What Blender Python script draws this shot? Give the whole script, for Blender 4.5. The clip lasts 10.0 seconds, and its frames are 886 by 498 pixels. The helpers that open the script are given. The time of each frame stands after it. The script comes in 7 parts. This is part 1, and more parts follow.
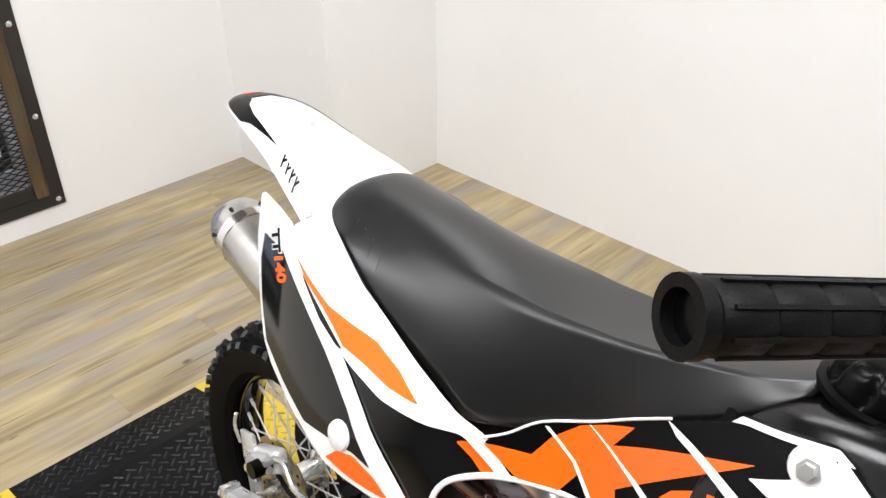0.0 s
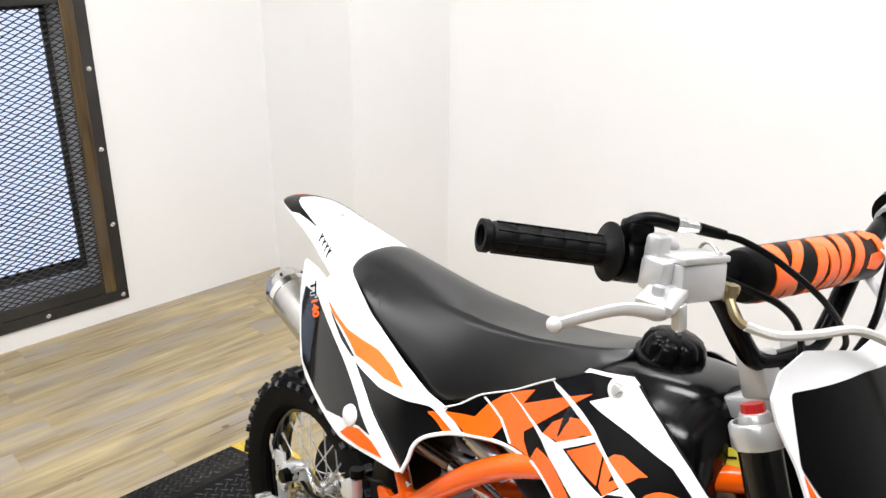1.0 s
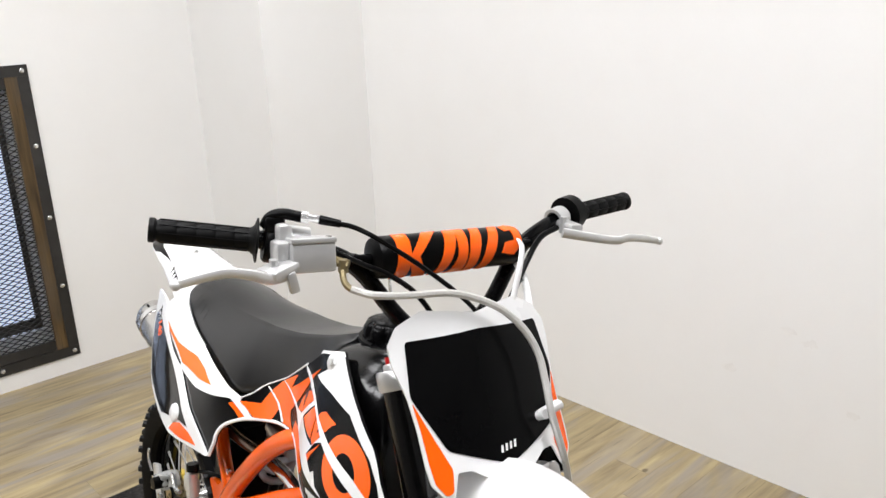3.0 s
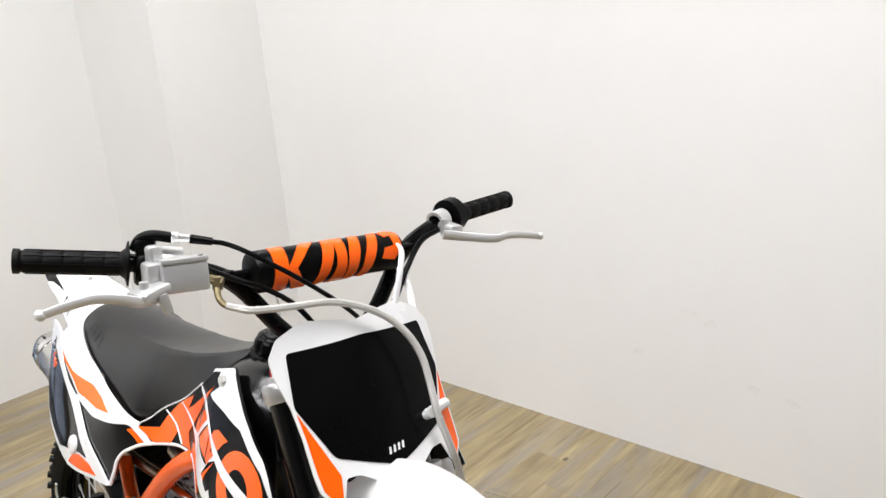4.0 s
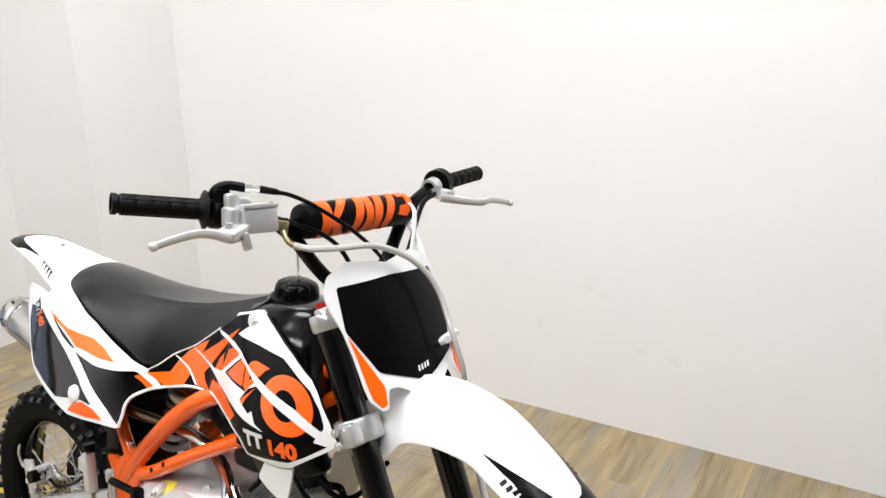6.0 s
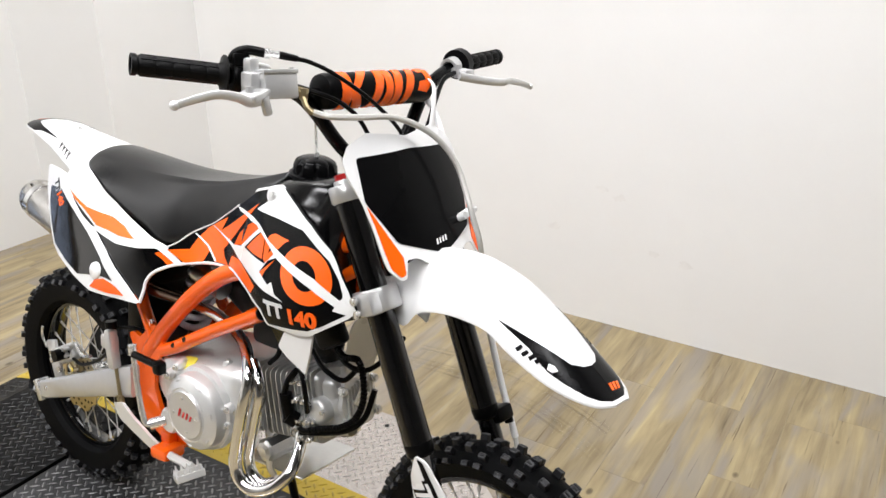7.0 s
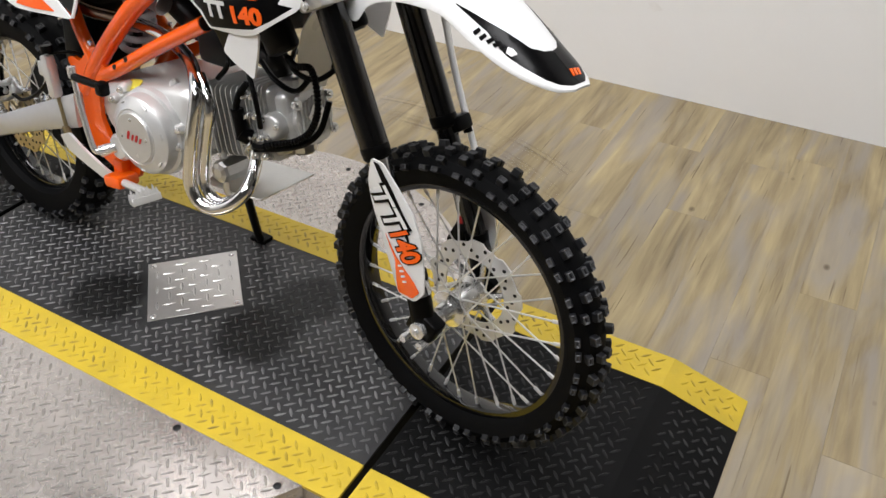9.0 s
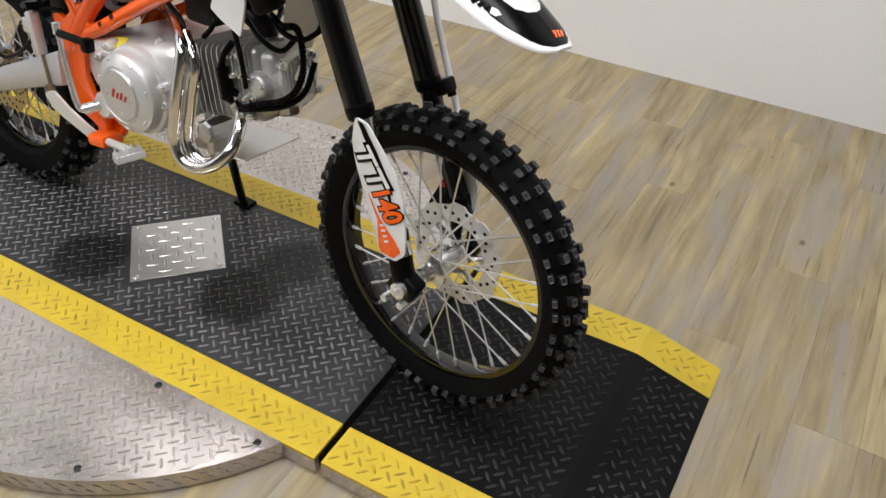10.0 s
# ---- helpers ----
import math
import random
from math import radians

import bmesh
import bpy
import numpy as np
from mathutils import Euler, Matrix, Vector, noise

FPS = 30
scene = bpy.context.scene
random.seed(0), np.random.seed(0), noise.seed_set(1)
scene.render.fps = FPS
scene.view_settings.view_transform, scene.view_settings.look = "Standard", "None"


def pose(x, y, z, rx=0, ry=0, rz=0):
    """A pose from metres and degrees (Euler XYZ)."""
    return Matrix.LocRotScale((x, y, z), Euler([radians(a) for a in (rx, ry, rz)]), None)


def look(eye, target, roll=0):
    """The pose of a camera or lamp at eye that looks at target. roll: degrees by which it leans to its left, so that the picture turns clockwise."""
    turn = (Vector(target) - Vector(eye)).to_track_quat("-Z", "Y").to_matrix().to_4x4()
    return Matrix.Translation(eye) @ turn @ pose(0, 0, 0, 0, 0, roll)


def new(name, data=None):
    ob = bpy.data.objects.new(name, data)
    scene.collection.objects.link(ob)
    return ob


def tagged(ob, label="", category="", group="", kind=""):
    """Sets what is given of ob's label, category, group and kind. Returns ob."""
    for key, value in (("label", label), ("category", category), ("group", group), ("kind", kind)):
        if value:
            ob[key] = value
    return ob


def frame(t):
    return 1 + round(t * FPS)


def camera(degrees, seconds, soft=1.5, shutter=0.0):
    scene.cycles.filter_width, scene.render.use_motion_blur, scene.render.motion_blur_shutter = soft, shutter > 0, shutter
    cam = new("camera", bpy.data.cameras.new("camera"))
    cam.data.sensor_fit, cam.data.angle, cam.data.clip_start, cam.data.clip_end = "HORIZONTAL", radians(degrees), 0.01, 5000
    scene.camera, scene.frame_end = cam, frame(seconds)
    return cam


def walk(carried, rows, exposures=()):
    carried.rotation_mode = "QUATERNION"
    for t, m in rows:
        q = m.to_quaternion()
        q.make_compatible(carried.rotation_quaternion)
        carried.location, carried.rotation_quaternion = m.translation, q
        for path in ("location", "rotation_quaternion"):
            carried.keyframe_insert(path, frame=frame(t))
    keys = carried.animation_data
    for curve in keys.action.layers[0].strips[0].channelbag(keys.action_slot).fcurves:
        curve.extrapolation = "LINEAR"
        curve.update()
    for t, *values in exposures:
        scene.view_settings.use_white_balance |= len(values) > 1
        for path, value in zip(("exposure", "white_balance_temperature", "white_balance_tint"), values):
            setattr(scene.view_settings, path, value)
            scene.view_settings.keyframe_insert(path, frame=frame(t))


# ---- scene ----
cam = camera(57.1, 10.0)
PATH = [
    (0, (0.936, -0.53, 1.291), (-0.251, 0.683, 0.232), -0.2),
    (0.5, (1.078, -0.664, 1.331), (-0.268, 0.538, 0.469), -3.6),
    (0.7, (1.153, -0.729, 1.345), (-0.187, 0.517, 0.538), -1.6),
    (1, (1.288, -0.796, 1.384), (-0.05, 0.484, 0.627), 0.6),
    (1.5, (1.511, -0.805, 1.378), (0.03, 0.334, 0.665), -0.4),
    (2, (1.687, -0.74, 1.38), (0.159, 0.386, 0.75), -2.2),
    (2.5, (1.74, -0.709, 1.38), (0.27, 0.5, 0.765), -3.0),
    (3, (1.752, -0.69, 1.381), (0.34, 0.594, 0.784), -2.4),
    (3.2, (1.759, -0.677, 1.383), (0.376, 0.64, 0.787), -3.0),
    (4.3, (1.826, -0.653, 1.384), (0.568, 0.784, 0.789), -4.0),
    (4.5, (1.821, -0.691, 1.393), (0.606, 0.795, 0.831), -1.7),
    (5, (1.806, -0.862, 1.411), (0.705, 0.727, 0.898), -3.6),
    (5.2, (1.793, -0.911, 1.403), (0.716, 0.695, 0.892), -3.2),
    (6.3, (1.762, -1.005, 1.385), (0.783, 0.616, 0.741), -0.9),
    (6.5, (1.764, -1.014, 1.37), (0.783, 0.596, 0.702), -0.9),
    (7, (1.766, -1.022, 1.326), (0.784, 0.534, 0.54), -0.5),
    (7.5, (1.772, -1.033, 1.288), (0.817, 0.48, 0.395), 0.2),
    (8, (1.778, -1.045, 1.244), (0.883, 0.427, 0.229), 1.5),
    (8.5, (1.783, -1.042, 1.215), (0.943, 0.384, 0.091), 1.9),
    (9, (1.794, -1.042, 1.187), (1.012, 0.334, -0.036), 0.1),
    (9.5, (1.807, -1.053, 1.171), (1.034, 0.306, -0.076), 0.7),
    (10, (1.816, -1.07, 1.172), (1.081, 0.301, -0.084), 2.1),
]
walk(cam, [(t, look(eye, target, roll)) for t, eye, target, roll in PATH],
     [(0, -0.48), (1, -0.44), (2.5, -0.72), (3.0, -0.72), (4.5, -0.74), (5, -0.72), (7, -0.60), (7.5, -0.60), (8.5, -0.74), (9, -0.88), (10, -0.94)])
from mathutils import geometry


# ---- light ----
world = bpy.data.worlds.new("world")
scene.world = world
world.use_nodes = True
wn = world.node_tree.nodes
sky = wn.new("ShaderNodeTexSky")
sky.sky_type = "NISHITA"
sky.sun_disc = False
sky.sun_elevation, sky.sun_rotation = radians(35), radians(200)
world.node_tree.links.new(sky.outputs[0], wn["Background"].inputs[0])
wn["Background"].inputs[1].default_value = 0.12

CEIL = 2.9      # ceiling height over the turntable's top
FLOOR = -0.045   # floor under the turntable's top
# Unseen panels; the fifth is added fill for the seat and boxed corner.
LAMPS = [(0.25, -0.4), (1.75, 0.0), (0.3, -1.9), (1.55, -1.9), (-0.85, -1.5), (-0.62, 0.98)]
POWER = [43.0, 70.0, 52.0, 52.0, 36.0, 17.0]
for (lx, ly), power in zip(LAMPS, POWER):
    ld = bpy.data.lights.new("ceiling_lamp", "AREA")
    ld.shape, ld.size, ld.size_y, ld.energy = "RECTANGLE", 1.15, 0.55, power
    ld.color = (0.964, 0.964, 1.0)
    lo = new("ceiling_lamp", ld)
    lo.matrix_world = pose(lx, ly, CEIL - 0.06)


# ---- materials ----
def material(name, base, rough=0.5, metal=0.0, grain=0.0, grain_scale=60.0, bump=0.0, bump_scale=200.0, spread=0.0,
             stain=None, stain_scale=3.0, stain_amount=0.0, coat=0.0, rough_var=0.0, spec=0.5):
    m = bpy.data.materials.new(name)
    m.use_nodes = True
    nt = m.node_tree
    N, Lk = nt.nodes, nt.links
    b = N["Principled BSDF"]
    b.inputs["Roughness"].default_value = rough
    b.inputs["Metallic"].default_value = metal
    b.inputs["Specular IOR Level"].default_value = spec
    b.inputs["Coat Weight"].default_value = coat
    b.inputs["Coat Roughness"].default_value = 0.08
    tc = N.new("ShaderNodeTexCoord")
    col = None
    n1 = N.new("ShaderNodeTexNoise")
    n1.inputs["Scale"].default_value = grain_scale
    n1.inputs["Detail"].default_value = 6.0
    Lk.new(tc.outputs["Object"], n1.inputs["Vector"])
    rgb = N.new("ShaderNodeRGB")
    rgb.outputs[0].default_value = (*base, 1)
    col = rgb.outputs[0]
    if grain or spread:
        hsv = N.new("ShaderNodeHueSaturation")
        mr = N.new("ShaderNodeMapRange")
        mr.inputs[3].default_value, mr.inputs[4].default_value = 1 - grain, 1 + grain
        Lk.new(n1.outputs[0], mr.inputs[0])
        if spread:
            oi = N.new("ShaderNodeObjectInfo")
            m2 = N.new("ShaderNodeMapRange")
            m2.inputs[3].default_value, m2.inputs[4].default_value = 1 - spread, 1 + spread
            Lk.new(oi.outputs["Random"], m2.inputs[0])
            mul = N.new("ShaderNodeMath")
            mul.operation = "MULTIPLY"
            Lk.new(mr.outputs[0], mul.inputs[0])
            Lk.new(m2.outputs[0], mul.inputs[1])
            Lk.new(mul.outputs[0], hsv.inputs["Value"])
        else:
            Lk.new(mr.outputs[0], hsv.inputs["Value"])
        Lk.new(col, hsv.inputs["Color"])
        col = hsv.outputs[0]
    if stain is not None:
        n2 = N.new("ShaderNodeTexNoise")
        n2.inputs["Scale"].default_value = stain_scale
        n2.inputs["Detail"].default_value = 8.0
        n2.inputs["Roughness"].default_value = 0.65
        Lk.new(tc.outputs["Object"], n2.inputs["Vector"])
        cr = N.new("ShaderNodeMapRange")
        cr.inputs[1].default_value, cr.inputs[2].default_value = 0.45, 0.72
        cr.inputs[3].default_value, cr.inputs[4].default_value = 0.0, stain_amount
        Lk.new(n2.outputs[0], cr.inputs[0])
        mx = N.new("ShaderNodeMix")
        mx.data_type = "RGBA"
        Lk.new(cr.outputs[0], mx.inputs[0])
        Lk.new(col, mx.inputs[6])
        mx.inputs[7].default_value = (*stain, 1)
        col = mx.outputs[2]
    Lk.new(col, b.inputs["Base Color"])
    if rough_var:
        n3 = N.new("ShaderNodeTexNoise")
        n3.inputs["Scale"].default_value = 9.0
        n3.inputs["Detail"].default_value = 7.0
        Lk.new(tc.outputs["Object"], n3.inputs["Vector"])
        r3 = N.new("ShaderNodeMapRange")
        r3.inputs[3].default_value, r3.inputs[4].default_value = max(0.02, rough - rough_var), rough + rough_var
        Lk.new(n3.outputs[0], r3.inputs[0])
        Lk.new(r3.outputs[0], b.inputs["Roughness"])
    if bump:
        nb = N.new("ShaderNodeTexNoise")
        nb.inputs["Scale"].default_value = bump_scale
        nb.inputs["Detail"].default_value = 4.0
        Lk.new(tc.outputs["Object"], nb.inputs["Vector"])
        bp = N.new("ShaderNodeBump")
        bp.inputs["Strength"].default_value = bump
        bp.inputs["Distance"].default_value = 0.001
        Lk.new(nb.outputs[0], bp.inputs["Height"])
        Lk.new(bp.outputs[0], b.inputs["Normal"])
    return m


WHITE = material("white_plastic", (0.74, 0.74, 0.735), 0.28, grain=0.02, coat=0.2, stain=(0.6, 0.58, 0.54), stain_scale=5, stain_amount=0.08, rough_var=0.06)
BLACKG = material("black_gloss_plastic", (0.002, 0.002, 0.0022), 0.22, spec=0.09, coat=0.0, rough_var=0.05, stain=(0.008, 0.008, 0.008), stain_amount=0.3)
BLACKM = material("black_satin_plastic", (0.002, 0.002, 0.0021), 0.32, spec=0.09, bump=0.15, bump_scale=500, rough_var=0.06)
VINYL = material("black_seat_vinyl", (0.0060, 0.0061, 0.0065), 0.29, spec=0.50, bump=0.12, bump_scale=900, grain=0.12, rough_var=0.02)
RUBBER = material("tyre_rubber", (0.0026, 0.0027, 0.0031), 0.55, spec=0.07, bump=0.4, bump_scale=350, grain=0.25, grain_scale=30, stain=(0.007, 0.007, 0.007), stain_scale=9, stain_amount=0.3)
KNOB = material("knob_rubber", (0.008, 0.0085, 0.010), 0.42, spec=0.30, grain=0.3, grain_scale=40, bump=0.3, bump_scale=400, rough_var=0.12)
# Pale rubber for the knob tops: their highlight is put into the colour.
KNOBTOP = material("highlit_knob_top", (0.056, 0.057, 0.061), 0.50, spec=0.35, grain=0.5, grain_scale=50, bump=0.3, bump_scale=400, stain=(0.02, 0.02, 0.022), stain_scale=25, stain_amount=0.6)
GRIP = material("grip_rubber", (0.003, 0.003, 0.003), 0.48, spec=0.12, bump=0.3, bump_scale=700)
ORANGE = material("orange_paint", (0.88, 0.110, 0.003), 0.16, grain=0.03, coat=0.5, spec=0.35)
DECAL = material("orange_decal", (0.90, 0.112, 0.003), 0.25, grain=0.03, coat=0.2)
# Orange decal again, with the amber of its sheen put into the colour.
DECAL_LIT = material("lit_orange_decal", (0.88, 0.150, 0.005), 0.24, grain=0.03, coat=0.2)
SPOKEM = material("bright_zinc", (0.78, 0.78, 0.78), 0.32, 0.55, rough_var=0.06)
CHROME = material("chrome", (0.80, 0.80, 0.80), 0.13, 1.0, rough_var=0.04)
STEEL = material("bright_steel", (0.70, 0.70, 0.69), 0.26, 0.75, rough_var=0.08, grain=0.06)
POLISHED = material("polished_hub_metal", (0.78, 0.78, 0.77), 0.16, 0.85, rough_var=0.05)
GLOSSK = material("deep_gloss_black", (0.002, 0.002, 0.0022), 0.09, spec=0.42, coat=0.3, rough_var=0.02)
TANKM = material("black_tank_plastic", (0.0028, 0.0028, 0.0030), 0.17, spec=0.40, rough_var=0.05, bump=0.06, bump_scale=300)
MUFF = material("brushed_silencer_steel", (0.56, 0.55, 0.53), 0.24, 1.0, grain=0.12, grain_scale=60, rough_var=0.08)
HEAT = material("heat_browned_steel", (0.20, 0.135, 0.10), 0.20, 0.9, grain=0.2, grain_scale=40, rough_var=0.08)
ALU = material("cast_aluminium", (0.66, 0.66, 0.65), 0.35, 0.5, grain=0.08, bump=0.25, bump_scale=260, rough_var=0.08)
CASE = material("silver_engine_case", (0.68, 0.68, 0.67), 0.34, 0.5, grain=0.05, bump=0.15, bump_scale=300, rough_var=0.08)
ALUB = material("brushed_aluminium", (0.62, 0.62, 0.61), 0.30, 1.0, grain=0.06, grain_scale=120, rough_var=0.1)
LEVERM = material("pale_cast_lever", (0.66, 0.66, 0.65), 0.34, 0.35, grain=0.05, rough_var=0.06)
SWINGM = material("grey_swingarm_paint", (0.50, 0.50, 0.50), 0.36, 0.4, grain=0.06, rough_var=0.06, bump=0.1)
SILVERP = material("silver_paint", (0.56, 0.56, 0.555), 0.30, 0.55, grain=0.05, rough_var=0.05, bump=0.1)
FINM = material("cast_fin", (0.46, 0.46, 0.45), 0.36, 0.5, grain=0.15, bump=0.2)
DARKM = material("dark_steel", (0.022, 0.022, 0.022), 0.42, 0.7, grain=0.2, rough_var=0.1)
FORKB = material("black_fork_tube", (0.0012, 0.0012, 0.0014), 0.20, 0.0, spec=0.55, rough_var=0.03, coat=0.2)
HOSE = material("braided_grey_hose", (0.54, 0.53, 0.50), 0.42, 0.3, grain=0.15, grain_scale=400)
BRASS = material("brass_fitting", (0.27, 0.22, 0.12), 0.42, 0.7, grain=0.15)
SILVERT = material("silver_decal", (0.62, 0.62, 0.62), 0.3, grain=0.02)
RED = material("red_anodised", (0.55, 0.02, 0.02), 0.3, 0.4)
YELLOWD = material("yellow_decal", (0.72, 0.62, 0.06), 0.4)
SPRING = material("pale_grey_spring", (0.42, 0.42, 0.43), 0.3, coat=0.2)
WALLM = material("white_wall_paint", (0.852, 0.85, 0.838), 0.62, grain=0.012, grain_scale=8, bump=0.18, bump_scale=120, stain=(0.78, 0.755, 0.72), stain_scale=1.4, stain_amount=0.2)
SCUFF = material("scuffed_paint", (0.828, 0.82, 0.803), 0.5, grain=0.08, grain_scale=40)
# Unseen ceiling and far walls, toned to set what gloss and black parts reflect.
CEILM = material("unseen_ceiling_tone", (0.11, 0.108, 0.105), 0.8, grain=0.02)
FARWALL = material("unseen_wall_tone", (0.34, 0.335, 0.325), 0.7, grain=0.03, grain_scale=6)
COVERM = material("clean_checker_plate", (0.58, 0.565, 0.55), 0.33, 0.8, grain=0.08, grain_scale=25, stain=(0.40, 0.38, 0.36), stain_scale=4, stain_amount=0.3, rough_var=0.12, bump=0.2)
CHECK = material("bare_checker_plate", (0.56, 0.52, 0.49), 0.25, 0.80, grain=0.10, grain_scale=25, stain=(0.34, 0.32, 0.30), stain_scale=4, stain_amount=0.4, rough_var=0.14, bump=0.2)
CHECKB = material("black_checker_plate", (0.025, 0.025, 0.026), 0.45, 0.0, spec=0.30, grain=0.35, grain_scale=18, stain=(0.085, 0.085, 0.085), stain_scale=5, stain_amount=0.5, rough_var=0.14, bump=0.25)
# Worn lugs of the lane; the pale tone also paints in their glints.
LUGB = material("worn_glinting_black_lug", (0.13, 0.13, 0.13), 0.32, 0.35, grain=0.6, grain_scale=8, stain=(0.38, 0.38, 0.38), stain_scale=6, stain_amount=0.7, rough_var=0.1)
CHECKR = material("clean_black_checker_plate", (0.004, 0.004, 0.0042), 0.42, 0.0, spec=0.10, grain=0.4, grain_scale=18, stain=(0.012, 0.012, 0.012), stain_scale=5, stain_amount=0.5, rough_var=0.1, bump=0.25)
LUGR = material("clean_black_lug", (0.006, 0.006, 0.0062), 0.34, 0.0, spec=0.35, grain=0.6, grain_scale=8, stain=(0.09, 0.09, 0.09), stain_scale=6, stain_amount=0.6, rough_var=0.1)
CHECKY = material("yellow_checker_paint", (0.60, 0.43, 0.028), 0.42, grain=0.12, grain_scale=20, stain=(0.36, 0.26, 0.03), stain_scale=7, stain_amount=0.45, bump=0.25, rough_var=0.1)
LUGY = material("worn_yellow_lug", (0.55, 0.39, 0.02), 0.42, 0.0, grain=0.3, grain_scale=9, stain=(0.10, 0.08, 0.04), stain_scale=12, stain_amount=0.85)
LUGS = material("worn_plate_lug", (0.52, 0.485, 0.455), 0.28, 0.75, grain=0.2, grain_scale=9, stain=(0.30, 0.27, 0.24), stain_scale=10, stain_amount=0.5)
WINSTEEL = material("black_window_steel", (0.030, 0.029, 0.028), 0.48, 0.4, grain=0.3, grain_scale=14, bump=0.2, stain=(0.09, 0.085, 0.08), stain_amount=0.4)
SASH = material("brown_sash", (0.20, 0.105, 0.035), 0.5, grain=0.25, grain_scale=30, stain=(0.07, 0.05, 0.03), stain_scale=6, stain_amount=0.5)
JAMB = material("grey_jamb", (0.58, 0.58, 0.56), 0.7, grain=0.06, grain_scale=15)


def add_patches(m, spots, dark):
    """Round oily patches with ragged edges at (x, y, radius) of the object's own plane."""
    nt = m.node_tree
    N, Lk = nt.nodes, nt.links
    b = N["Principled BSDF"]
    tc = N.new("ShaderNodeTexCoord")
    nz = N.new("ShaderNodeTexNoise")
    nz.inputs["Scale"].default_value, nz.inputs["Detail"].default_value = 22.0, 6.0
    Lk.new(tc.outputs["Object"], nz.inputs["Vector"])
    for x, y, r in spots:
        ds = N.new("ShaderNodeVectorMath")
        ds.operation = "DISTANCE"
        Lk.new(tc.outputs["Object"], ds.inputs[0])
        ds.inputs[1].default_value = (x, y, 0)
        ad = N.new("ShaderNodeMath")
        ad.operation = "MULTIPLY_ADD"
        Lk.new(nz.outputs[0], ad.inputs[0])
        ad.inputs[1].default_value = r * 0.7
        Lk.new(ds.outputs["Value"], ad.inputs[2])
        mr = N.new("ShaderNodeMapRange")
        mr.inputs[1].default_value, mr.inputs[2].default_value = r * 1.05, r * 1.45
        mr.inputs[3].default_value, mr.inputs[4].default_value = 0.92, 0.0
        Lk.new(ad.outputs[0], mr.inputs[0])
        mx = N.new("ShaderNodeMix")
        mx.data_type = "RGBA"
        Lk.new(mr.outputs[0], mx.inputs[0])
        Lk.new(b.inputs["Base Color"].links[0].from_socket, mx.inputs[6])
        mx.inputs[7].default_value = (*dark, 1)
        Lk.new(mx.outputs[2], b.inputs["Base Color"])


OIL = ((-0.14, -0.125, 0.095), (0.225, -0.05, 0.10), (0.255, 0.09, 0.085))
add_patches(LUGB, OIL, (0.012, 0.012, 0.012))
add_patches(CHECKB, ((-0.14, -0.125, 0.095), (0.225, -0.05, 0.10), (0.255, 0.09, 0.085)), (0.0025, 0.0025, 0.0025))


